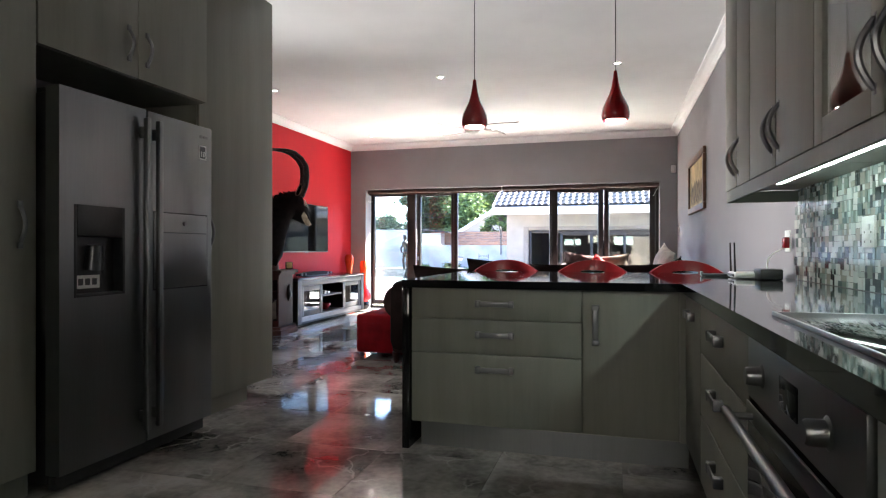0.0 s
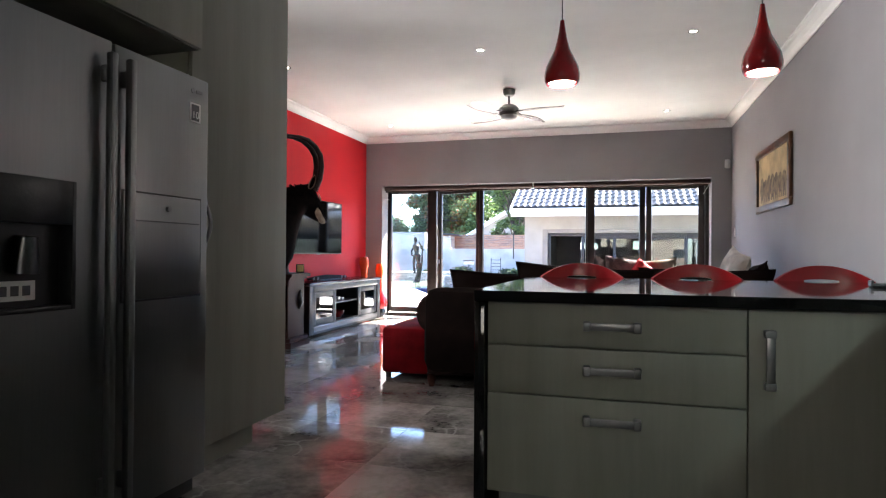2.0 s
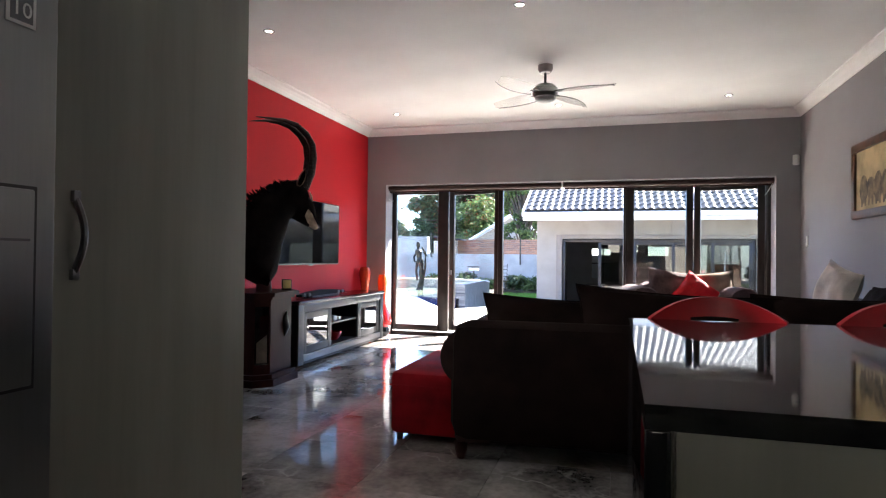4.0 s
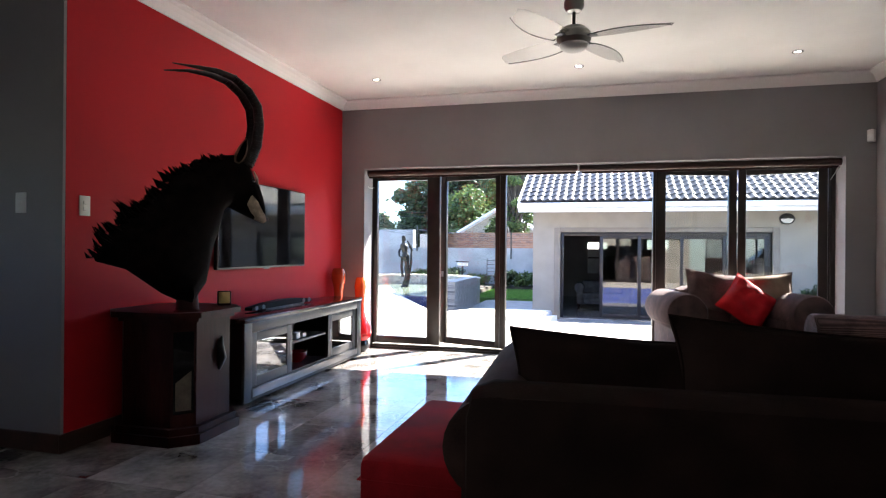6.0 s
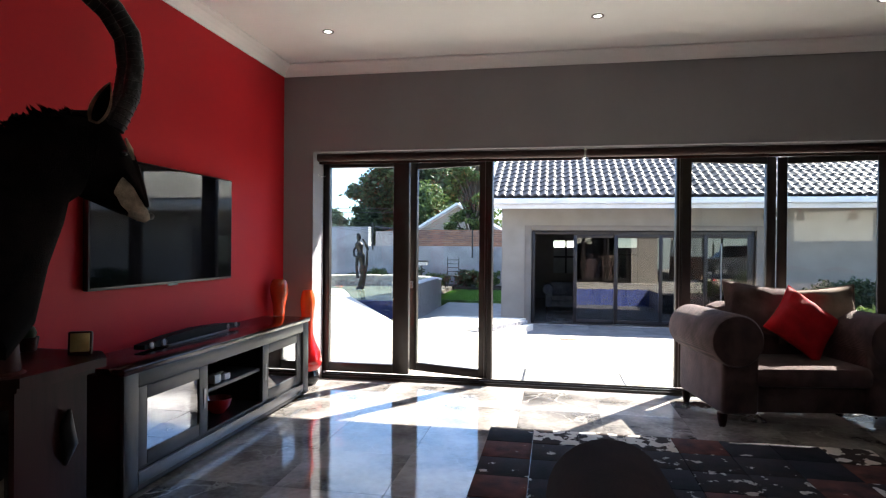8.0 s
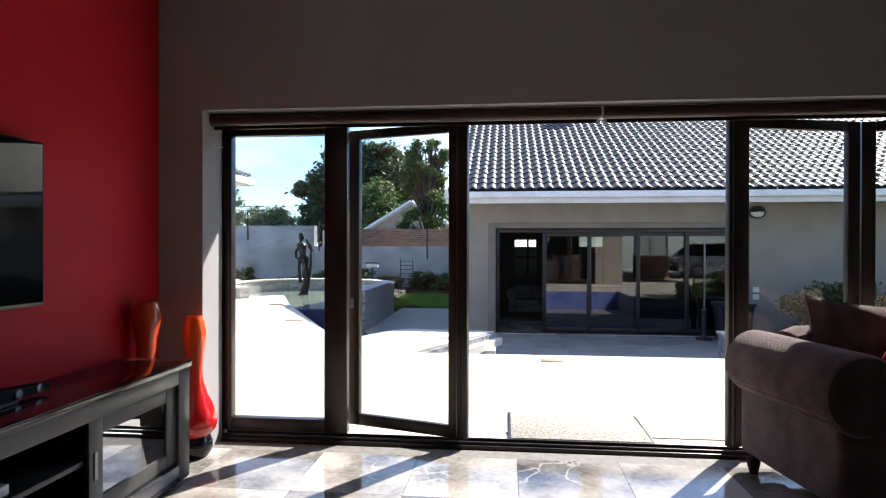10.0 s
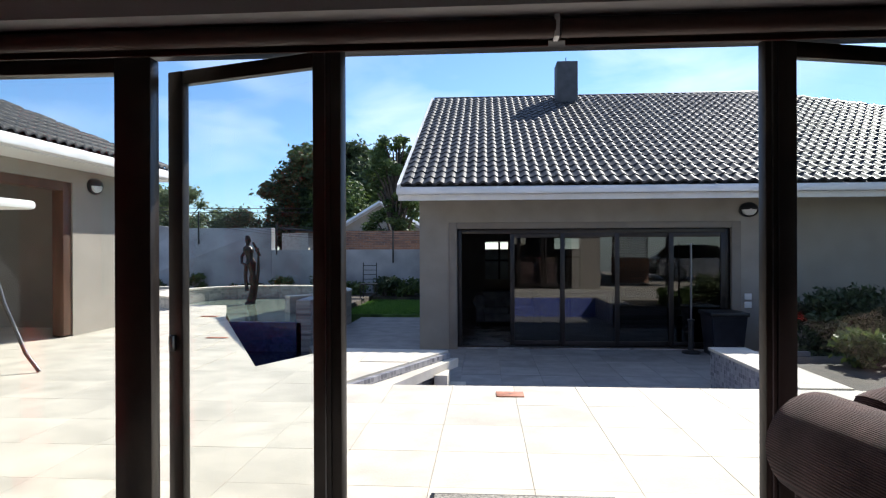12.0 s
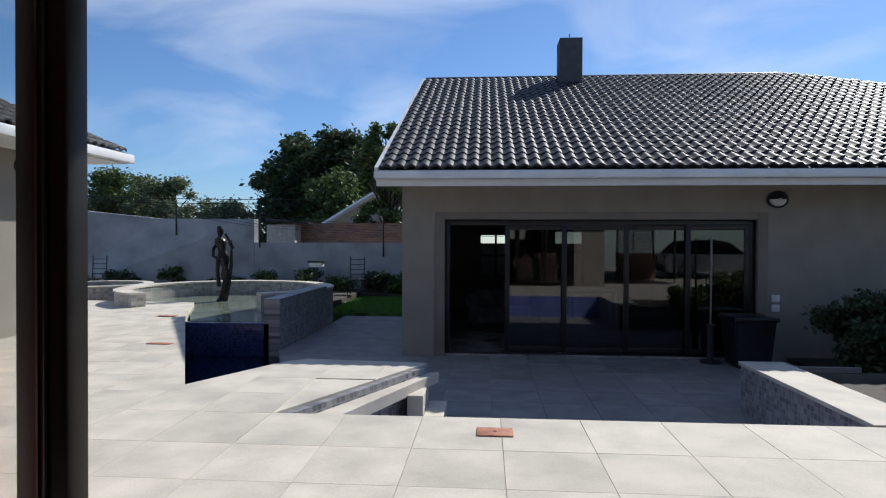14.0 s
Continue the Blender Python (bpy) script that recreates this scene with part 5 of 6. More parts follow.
for x in (-3.45, -1.41, 0.44):
    for y in (5.7, 8.65):
        if dl is None:
            dl = thing("downlight", AT(x, y, CEIL), "small recessed ceiling downlight with a white ring", "downlight", "ceiling downlights")
            part("ring", lathe([(0.03, -0.001), (0.045, -0.001), (0.045, -0.006), (0.033, -0.008), (0.028, -0.002), (0.03, -0.001)], 24), chrome, dl)
            part("bulb", lathe([(0, -0.004), (0.02, -0.004), (0.027, -0.002), (0, -0.0015)], 20), lamp_on, dl, "lit bulb")
        else:
            copy_thing(dl, AT(x, y, CEIL))
for x, y in ((-0.3, 0.9), (-0.3, -1.2), (-1.2, 2.2)):
    copy_thing(dl, AT(x, y, CEIL))
fan_steel = M("satin fan steel", (0.3, 0.29, 0.28), 0.35, metal=1.0, var=0.06, bump=0.0)
fan = thing("ceiling_fan", AT(-1.39, 7.13, 2.67), "brushed steel ceiling fan with four clear blades", "ceiling fan")
part("canopy", lathe([(0, CEIL - 2.67), (0.07, CEIL - 2.67), (0.07, CEIL - 2.71), (0.05, CEIL - 2.74), (0.015, CEIL - 2.745), (0, CEIL - 2.745)], 24), fan_steel, fan)
part("rod", tube([(0, 0, 0.08), (0, 0, CEIL - 2.74)], 0.012, 10), dark_steel, fan)
part("motor", lathe([(0, 0.1), (0.03, 0.1), (0.08, 0.085), (0.115, 0.05), (0.12, 0.0), (0.1, -0.03), (0, -0.03)], 32), fan_steel, fan, "satin steel motor housing")
part("light_bowl", lathe([(0.1, -0.028), (0.1, -0.04), (0.08, -0.065), (0.04, -0.08), (0, -0.083)], 32), M("frosted bowl", (0.6, 0.6, 0.58), 0.4, var=0.02, bump=0), fan, "frosted glass light bowl")
for a in (-21, 54, 139, 232):
    bm = bmesh.new()
    rows = []
    for i in range(13):
        u = i / 12
        r = 0.13 + 0.52 * u
        w = 0.05 + 0.05 * math.sin(math.pi * min(1, u * 0.9 + 0.12)) ** 0.8
        sw = 0.09 * u * u
        rows.append([bm.verts.new((r, sw - w * (1 if u < 0.97 else 0.4), -0.012)), bm.verts.new((r, sw + w * (1 if u < 0.97 else 0.4), 0.018))])
    for p_, q_ in zip(rows, rows[1:]):
        bm.faces.new((p_[0], q_[0], q_[1], p_[1]))
    e = bmesh.ops.extrude_face_region(bm, geom=bm.faces[:])
    bmesh.ops.translate(bm, verts=[v for v in e["geom"] if isinstance(v, bmesh.types.BMVert)], vec=(0, 0, 0.006))
    bmesh.ops.recalc_face_normals(bm, faces=bm.faces)
    bl = part("blade", bm, acrylic, fan, "clear acrylic blade", m=Matrix.Rotation(radians(a), 4, "Z"))
    part("blade_edge", tube([(0.13, -0.05, -0.01)] + [(0.13 + 0.52 * k / 8, 0.09 * (k / 8) ** 2 - 0.05 - 0.05 * math.sin(math.pi * min(1, k / 8 * 0.9 + 0.12)) ** 0.8, -0.01) for k in range(9)], 0.004, 5), dark_steel, bl)
    part("blade_arm", B(((0.09, -0.03, 0.005), (0.17, 0.03, 0.014)), bev=0.004), dark_steel, bl)

# ---- bar stools ----
stool_red = M("red moulded plastic", (0.26, 0.007, 0.011), 0.34, var=0.1, scale=3, bump=0.0, coat=0.15, spec=0.35)


def bar_stool(x):
    s = thing("bar_stool", AT(x, 3.67), "glossy red moulded bar stool on a chrome pole", "bar stool", "bar stools at the worktop")
    bm = bmesh.new()
    rows = []
    for i in range(30):                       # a scooped seat shell that rises into a low back
        v = i / 29
        row = []
        for j in range(17):
            u = j / 8 - 1
            if v < 0.55:
                y, zz = -0.17 + 0.36 * v / 0.55, 0.66 - 0.02 * math.sin(math.pi * v / 0.55) + 0.02 * u * u
                wd = 0.21
            else:
                k = (v - 0.55) / 0.45
                y, zz = 0.19 + 0.06 * math.sin(k * math.pi / 2), 0.66 + 0.02 * u * u + 0.325 * k
                wd = 0.21 + 0.03 * k
            drop = 0.1 * abs(u) ** 2.2 * max(0, (v - 0.6) / 0.4)
            y -= 0.07 * u * u * max(0, (v - 0.45) / 0.55)
            row.append(bm.verts.new((u * wd, y, zz - drop)))
        rows.append(row)
    for i in range(29):
        for j in range(16):
            if i == 25 and 5 <= j <= 10:
                continue
            bm.faces.new((rows[i][j], rows[i][j + 1], rows[i + 1][j + 1], rows[i + 1][j]))
    bmesh.ops.recalc_face_normals(bm, faces=bm.faces)
    bmesh.ops.solidify(bm, geom=bm.faces[:], thickness=0.018)
    part("seat", bm, stool_red, s, "red moulded shell with a hand slot")
    part("pole", tube([(0, 0.0, 0.02), (0, 0.0, 0.64)], 0.025, 14), chrome, s)
    part("base", lathe([(0, 0.0), (0.2, 0.0), (0.2, 0.008), (0.1, 0.02), (0.03, 0.05), (0, 0.05)], 32), chrome, s)
    part("footrest", tube([(0.0, 0.0, 0.28), (-0.14, -0.06, 0.28), (-0.1, -0.2, 0.28), (0.1, -0.2, 0.28), (0.14, -0.06, 0.28), (0.0, 0.0, 0.28)], 0.009, 8), chrome, s)


for x in (-0.37, 0.26, 0.89):
    bar_stool(x)

# ---- living room: sofas and chair ----
def roll_arm(x, y0, y1, z, r, inner):
    """A scrolled sofa arm that runs along y; inner is the side that faces the seat."""
    bm = tube([(x, y0, z), (x, y0 + 0.02, z), (x, y1, z)], [r * 0.93, r, r * 0.96], 24)
    a, b = (x - r * 0.5, x + r * 0.9) if inner > 0 else (x - r * 0.9, x + r * 0.5)
    box(bm, (a, y0 + 0.025, 0.09), (b, y1, z), 0.04, 3)
    return bm


def couch(name, m, w, d, label, cat, cloth, seat_z=0.44, back_z=0.8, arm_z=0.62, r=0.15, seats=1, group="", arm_cloth=None, wide_back=False):
    """A rolled-arm couch; it faces -y, its front edge lies at y = 0."""
    s = thing(name, m, label, cat, group)
    part("base", B(((r, 0.06, 0.1), (w - r, d - 0.05, 0.3)), bev=0.03), cloth, s)
    bx = 0.06 if wide_back else r * 1.35
    part("back", B(((bx, d - 0.26, 0.1), (w - bx, d, back_z)), bev=0.1), cloth, s)
    part("arm", roll_arm(r, 0.0, d - 0.05 if wide_back else d + 0.01, arm_z - 0.02, r, 1), arm_cloth or cloth, s)
    part("arm", roll_arm(w - r, 0.0, d - 0.05 if wide_back else d + 0.01, arm_z - 0.02, r, -1), arm_cloth or cloth, s)
    sw = (w - 3.4 * r) / seats
    for k in range(seats):
        bm = B(((r * 1.7 + k * sw + 0.004, 0.0, 0.29), (r * 1.7 + (k + 1) * sw - 0.004, d - 0.22, seat_z)), bev=0.05)
        for v in bm.verts:
            v.co.z += 0.012 * noise.noise((v.co.x * 4, v.co.y * 4, 1.5)) if v.co.z > 0.35 else 0
        part("seat_cushion", bm, cloth, s)
    for x in (0.12, w - 0.12):
        for y in (0.08, d - 0.1):
            part("foot", lathe([(0, 0), (0.022, 0), (0.035, 0.05), (0.04, 0.1), (0, 0.1)], 12, None, x, y), dark_wood, s, "turned dark wooden foot")
    return s


def cushion(m, w, h, t, cloth, label, seed, piping=None):
    c = thing("cushion", m, label, "cushion")
    part("cover", pillow(w, h, t, 16, 0.1, 0.03, seed), cloth, c)
    edge = []
    n = 16
    for k in range(4 * n + 1):
        s_, f = divmod(k % (4 * n), n)
        u = -1 + 2 * f / n
        p = [(u, -1), (1, u), (-u, 1), (-1, -u)][s_]
        kk = 1 - 0.1 * (1 - p[0] ** 2 * p[1] ** 2)
        edge.append((p[0] * w / 2 * kk, 0, p[1] * h / 2 * kk))
    part("piping", tube(edge, 0.006, 6), piping or cloth, c)
    return c


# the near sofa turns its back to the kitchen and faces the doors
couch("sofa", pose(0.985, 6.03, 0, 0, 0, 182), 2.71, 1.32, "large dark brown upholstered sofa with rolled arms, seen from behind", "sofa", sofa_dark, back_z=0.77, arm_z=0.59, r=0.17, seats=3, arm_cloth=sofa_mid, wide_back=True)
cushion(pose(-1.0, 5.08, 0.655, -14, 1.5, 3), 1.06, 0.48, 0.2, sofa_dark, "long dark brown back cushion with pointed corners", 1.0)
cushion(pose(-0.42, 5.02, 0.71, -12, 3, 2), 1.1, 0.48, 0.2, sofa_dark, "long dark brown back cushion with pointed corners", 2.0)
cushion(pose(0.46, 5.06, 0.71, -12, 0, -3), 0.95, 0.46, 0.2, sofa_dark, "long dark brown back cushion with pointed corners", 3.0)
# chair before the doors
couch("armchair", pose(-0.61, 8.7, 0, 0, 0, 9), 1.48, 0.86, "wide brown corduroy armchair with rolled arms before the doors", "armchair", sofa_cloth, back_z=0.84, arm_z=0.64, r=0.19, seats=1)
cushion(pose(-0.1, 9.4, 0.79, -20, 8, 8), 0.55, 0.42, 0.18, sofa_cloth, "soft brown scatter cushion on the armchair", 4.0)
cushion(pose(0.35, 9.42, 0.76, -18, -6, -6), 0.6, 0.44, 0.18, M("tan cushion cloth", (0.2, 0.155, 0.125), 0.9, var=0.25, scale=5, bump=0.2, fine=160, spec=0.1), "tan brown scatter cushion on the armchair", 5.0)
cushion(pose(0.19, 9.26, 0.7, -28, 36, -4), 0.46, 0.43, 0.17, red_cloth, "bright red scatter cushion standing on its corner", 6.0)
# sofa along the side wall
couch("sofa", pose(0.3, 7.95, 0, 0, 0, -90), 2.1, 1.0, "brown corduroy sofa along the side wall", "sofa", sofa_cloth, back_z=0.82, arm_z=0.61, r=0.16, seats=2)
cushion(pose(0.98, 7.0, 0.86, -12, 14, -80), 0.5, 0.46, 0.16, cream_cloth, "cream scatter cushion on the side sofa", 7.0)
cushion(pose(1.02, 6.25, 0.74, -14, -5, -92), 0.6, 0.46, 0.18, sofa_dark, "dark ruffled cushion on the side sofa", 8.0)

ot = thing("ottoman", AT(-2.06, 4.9), "square dark red suede ottoman on small feet", "ottoman")
bm = B(((0, 0, 0.04), (0.48, 0.94, 0.42)), bev=0.035)
part("body", bm, red_suede, ot)
part("seam", B(((-0.002, -0.002, 0.335), (0.482, 0.942, 0.341)), bev=0.002), red_suede, ot)
for x in (0.05, 0.43):
    for y in (0.05, 0.89):
        part("foot", lathe([(0, 0), (0.02, 0), (0.024, 0.045), (0, 0.045)], 10, None, x, y), chrome, ot)

# rug of hide patches
rug = thing("rug", AT(-2.13, 6.0, 0.001), "patchwork cowhide rug in dark brown and white", "rug")


def hide_patch(name, base, spots, threshold):
    """Cowhide: a plain ground with sharp-edged pale blotches."""
    m = M(name, base, 0.9, var=0.3, scale=9, bump=0.3, fine=120, spec=0.15)
    n, l = m.node_tree.nodes, m.node_tree.links
    p = n["Principled BSDF"]
    z = n.new("ShaderNodeTexNoise")
    z.inputs["Scale"].default_value, z.inputs["Detail"].default_value = 11.0, 5
    r = n.new("ShaderNodeValToRGB")
    r.color_ramp.elements[0].position, r.color_ramp.elements[1].position = threshold, threshold + 0.03
    x = n.new("ShaderNodeMixRGB")
    x.inputs[2].default_value = (*spots, 1)
    info = n.new("ShaderNodeObjectInfo")
    add = n.new("ShaderNodeVectorMath")
    add.operation = "ADD"
    big = n.new("ShaderNodeVectorMath")
    big.operation = "SCALE"
    big.inputs["Scale"].default_value = 7.0
    l.new(info.outputs["Location"], big.inputs[0])
    l.new(n["Texture Coordinate"].outputs["Object"], add.inputs[0])
    l.new(big.outputs[0], add.inputs[1])
    l.new(add.outputs[0], z.inputs["Vector"])
    l.new(z.outputs["Fac"], r.inputs[0])
    old = p.inputs["Base Color"].links[0].from_socket
    l.new(r.outputs[0], x.inputs[0])
    l.new(old, x.inputs[1])
    l.new(x.outputs[0], p.inputs["Base Color"])
    return m


patch = [hide_patch("hide patch", *v) for v in (((0.02, 0.013, 0.011), (0.5, 0.46, 0.4), 0.62), ((0.03, 0.02, 0.016), (0.6, 0.56, 0.5), 0.5), ((0.09, 0.03, 0.02), (0.3, 0.22, 0.17), 0.68), ((0.016, 0.013, 0.015), (0.4, 0.37, 0.33), 0.7))]
rng = random.Random(3)
for i in range(8):
    for j in range(8):
        part("patch", B(((i * 0.3 + 0.002, j * 0.3 + 0.002, 0), (i * 0.3 + 0.298, j * 0.3 + 0.298, 0.012 + 0.003 * rng.random())), bev=0.004), patch[rng.choice((0, 0, 1, 2, 3))], rug)

# ---- television and its unit ----
tv = thing("television", AT(-4.2, 0), "large black flat television on the red wall", "television")
part("case", B(((0.02, 7.0, 1.015), (0.055, 8.46, 1.765)), bev=0.006), black_plastic, tv)
part("screen", B(((0.0552, 7.012, 1.032), (0.0575, 8.448, 1.755))), black_gloss, tv, "dark glossy screen", smooth=False)
part("badge", B(((0.052, 7.68, 1.005), (0.058, 7.78, 1.017)), bev=0.002), chrome, tv)
part("mount", B(((0.0, 7.5, 1.3), (0.022, 8.0, 1.6))), dark_steel, tv)
mirror_glass = M("dark mirror glass", (0.3, 0.31, 0.33), 0.03, metal=1.0, var=0.03, bump=0.0)
cu = thing("tv_cabinet", AT(-4.17, 0), "low graphite television cabinet with sliding mirrored doors", "cabinet")
part("top", B(((0, 6.78, 0.625), (0.42, 9.06, 0.66)), bev=0.006), M("polished dark wood", (0.03, 0.008, 0.007), 0.16, var=0.3, scale=5, bump=0.01, fine=40, stretch=(1, 0.12, 1)), cu, "dark polished top")
part("body", B(((0.0, 6.8, 0.06), (0.02, 9.04, 0.625)), ((0.02, 6.8, 0.06), (0.385, 6.84, 0.625)), ((0.02, 9.0, 0.06), (0.385, 9.04, 0.625)), ((0.02, 6.84, 0.1), (0.385, 9.0, 0.13)), ((0.02, 7.5, 0.13), (0.36, 7.53, 0.625)), ((0.02, 8.27, 0.13), (0.36, 8.3, 0.625))), black_plastic, cu, smooth=False)
part("face_frame", B(((0.385, 6.79, 0.02), (0.41, 6.9, 0.624)), ((0.385, 8.94, 0.02), (0.41, 9.05, 0.624)), ((0.385, 6.9, 0.545), (0.41, 8.94, 0.624)), bev=0.006), cab_grey, cu, "bevelled grey face frame")
part("plinth", B(((0.36, 6.9, 0.02), (0.405, 8.94, 0.05)), bev=0.004), black_plastic, cu)
part("plinth_strip", B(((0.39, 6.9, 0.05), (0.412, 8.94, 0.115)), bev=0.004), chrome, cu, "satin metal strip")
part("shelf", B(((0.05, 7.53, 0.355), (0.37, 8.27, 0.378)), bev=0.004), cab_grey, cu)
for y0, y1, hy in ((6.9, 7.55, 7.51), (8.26, 8.94, 8.3)):
    d = part("sliding_door", B(((0.37, y0, 0.13), (0.392, y0 + 0.09, 0.54)), ((0.37, y1 - 0.09, 0.13), (0.392, y1, 0.54)), ((0.37, y0 + 0.09, 0.13), (0.392, y1 - 0.09, 0.2)), ((0.37, y0 + 0.09, 0.47), (0.392, y1 - 0.09, 0.54)), bev=0.004), cab_grey, cu)
    part("mirror", B(((0.376, y0 + 0.085, 0.195), (0.384, y1 - 0.085, 0.475))), mirror_glass, d, "mirrored glass panel", smooth=False)
    part("handle", B(((0.392, hy - 0.012, 0.28), (0.398, hy + 0.012, 0.4)), bev=0.003), chrome, d)
dec = thing("media_box", AT(-4.0, 7.85, 0.378), "small black media box on the cabinet shelf", "media player")
part("case", B(((-0.12, -0.2, 0), (0.12, 0.05, 0.05)), bev=0.005), black_plastic, dec)
for k in range(2):
    wb_ = thing("white_box", AT(-3.86, 7.75 + 0.12 * k, 0.378), "small white gadget box on the shelf", "box", "white gadgets")
    part("case", B(((-0.03, -0.035, 0.0), (0.03, 0.035, 0.055 - 0.015 * k)), bev=0.006), white_plastic, wb_)
ball = thing("red_bowl", AT(-3.95, 7.95, 0.13), "small dark red bowl inside the cabinet", "bowl")
part("bowl", lathe([(0, 0), (0.05, 0), (0.09, 0.05), (0.1, 0.1), (0.09, 0.1), (0.07, 0.05), (0, 0.02)], 20), red_gloss, ball)
sb = thing("soundbar", AT(-4.0, 7.75, 0.66) @ Matrix.Diagonal((1, 0.85, 0.72, 1)), "black arched soundbar with four silver drivers", "soundbar")
bm = bmesh.new()
prof = [(-0.62, 0.02), (-0.62, 0.055), (-0.35, 0.085), (0.0, 0.1), (0.35, 0.085), (0.62, 0.055), (0.62, 0.02)]
for s_ in (0, 1):
    vs2 = [bm.verts.new((0.03 if s_ else -0.04, y, z)) for y, z in prof]
    bm.faces.new(vs2)
bm.verts.ensure_lookup_table()
for k in range(7):
    j = (k + 1) % 7
    bm.faces.new((bm.verts[k], bm.verts[j], bm.verts[7 + j], bm.verts[7 + k]))
bmesh.ops.recalc_face_normals(bm, faces=bm.faces)
part("case", bm, M("matt black case", (0.006, 0.006, 0.006), 0.6, var=0.2, spec=0.15), sb)
part("stand", B(((-0.05, -0.4, 0), (0.05, 0.4, 0.02)), bev=0.005), black_plastic, sb)
for y in (-0.55, -0.42, 0.42, 0.55):
    part("driver", lathe([(0, 0.004), (0.012, 0.006), (0.022, 0.003), (0.026, 0.008), (0.029, 0.0), (0, 0)], 18), chrome, sb, "silver speaker driver", m=Matrix.Translation((0.03, y, 0.045)) @ Matrix.Rotation(radians(90), 4, "Y"))

# ---- vases ----
vase_glass = M("red glass", (0.42, 0.008, 0.008), 0.08, var=0.1, bump=0.0, coat=0.5)
n_, l_ = vase_glass.node_tree.nodes, vase_glass.node_tree.links
tc_, sp_, rp_ = n_.new("ShaderNodeTexCoord"), n_.new("ShaderNodeSeparateXYZ"), n_.new("ShaderNodeValToRGB")
rp_.color_ramp.elements[0].position, rp_.color_ramp.elements[0].color = 0.35, (0.5, 0.01, 0.012, 1)
rp_.color_ramp.elements[1].position, rp_.color_ramp.elements[1].color = 0.8, (0.62, 0.075, 0.012, 1)
l_.new(tc_.outputs["Object"], sp_.inputs[0])
l_.new(sp_.outputs["Z"], rp_.inputs[0])
l_.new(rp_.outputs[0], n_["Principled BSDF"].inputs["Base Color"])
va = thing("floor_vase", AT(-3.92, 9.4), "tall red to orange glass floor vase with a dark foot", "vase", "red glass vases")
part("body", lathe([(0.09, 0.13), (0.125, 0.17), (0.135, 0.22), (0.115, 0.3), (0.075, 0.38), (0.052, 0.46), (0.05, 0.56), (0.062, 0.68), (0.068, 0.76), (0.058, 0.82), (0.045, 0.86), (0.04, 0.86), (0.052, 0.8), (0, 0.7)], 32), vase_glass, va)
part("foot", lathe([(0, 0), (0.08, 0), (0.105, 0.04), (0.105, 0.09), (0.09, 0.132), (0, 0.132)], 32), black_gloss, va, "dark glass foot")
v2 = thing("orange_vase", AT(-4.09, 9.17), "tall orange glass vase standing behind the television cabinet", "vase", "red glass vases")
part("body", lathe([(0, 0), (0.08, 0), (0.1, 0.06), (0.085, 0.2), (0.06, 0.4), (0.048, 0.62), (0.055, 0.74), (0.078, 0.85), (0.08, 0.91), (0.06, 0.965), (0.05, 0.97), (0.065, 0.9), (0, 0.7)], 28), M("orange glass", (0.45, 0.045, 0.012), 0.08, var=0.15, scale=4, bump=0, coat=0.5), v2)

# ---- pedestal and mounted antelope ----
pane_glint = M("pane reflection", (0.16, 0.13, 0.1), 0.8, var=0.2, scale=12)
pd = thing("pedestal_cabinet", AT(-3.87, 6.19), "dark red-brown octagonal wooden pedestal with a glazed front", "pedestal")
def octo(r, k=0.62):
    return [(r, -r * k), (r, r * k), (r * k, r), (-r * k, r), (-r, r * k), (-r, -r * k), (-r * k, -r), (r * k, -r)]


part("base", prism(octo(0.33), 0.0, 0.06), dark_wood, pd, smooth=False)
part("base_step", prism(octo(0.31), 0.06, 0.1), dark_wood, pd, smooth=False)
part("body", prism(octo(0.275), 0.1, 0.74), dark_wood, pd, smooth=False)
part("cornice", prism(octo(0.3), 0.74, 0.765), dark_wood, pd, smooth=False)
part("top", prism(octo(0.335), 0.765, 0.8), dark_wood, pd, smooth=False)
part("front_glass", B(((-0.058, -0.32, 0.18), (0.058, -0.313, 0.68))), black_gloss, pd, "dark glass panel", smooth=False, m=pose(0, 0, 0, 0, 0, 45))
# Pale slanted patch on the glass, imitating a reflection in it.
part("pane_reflection", prism([(-0.045, 0.2), (0.045, 0.2), (0.045, 0.44), (-0.045, 0.37)], 0.32, 0.3215), pane_glint, pd, "pale reflection painted on the dark glass", m=pose(0, 0, 0, 0, 0, 45) @ Matrix.Rotation(radians(90), 4, "X"))
part("carved_handle", tube([(0, 0, 0.4), (0.02, 0.0, 0.48), (0.0, 0, 0.56), (0.02, 0, 0.62)], [0.008, 0.03, 0.03, 0.006], 10), black_plastic, pd, "dark carved pull", m=Matrix.Translation((0.275, 0.06, 0)))
ck = thing("desk_clock", pose(-3.68, 6.42, 0.8, 0, 0, 35), "small gold-faced desk clock on the pedestal", "clock")
part("case", B(((-0.045, -0.02, 0), (0.045, 0.03, 0.1)), bev=0.008), dark_wood, ck, m=pose(0, 0, 0, -12, 0, 0))
part("face", B(((-0.036, -0.024, 0.012), (0.036, -0.0195, 0.09)), bev=0.002), M("brass", (0.6, 0.45, 0.2), 0.3, metal=0.8), ck, m=pose(0, 0, 0, -12, 0, 0))
pot = thing("potted_cactus", AT(-3.98, 6.46, 0.8), "small cactus in a dark pot on the pedestal", "plant")
part("pot", lathe([(0, 0), (0.035, 0), (0.045, 0.06), (0.04, 0.06), (0, 0.05)], 16), dark_wood, pot)
part("cactus", lathe([(0, 0.05), (0.03, 0.055), (0.036, 0.08), (0.025, 0.105), (0, 0.112)], 14), leaf_dark, pot)

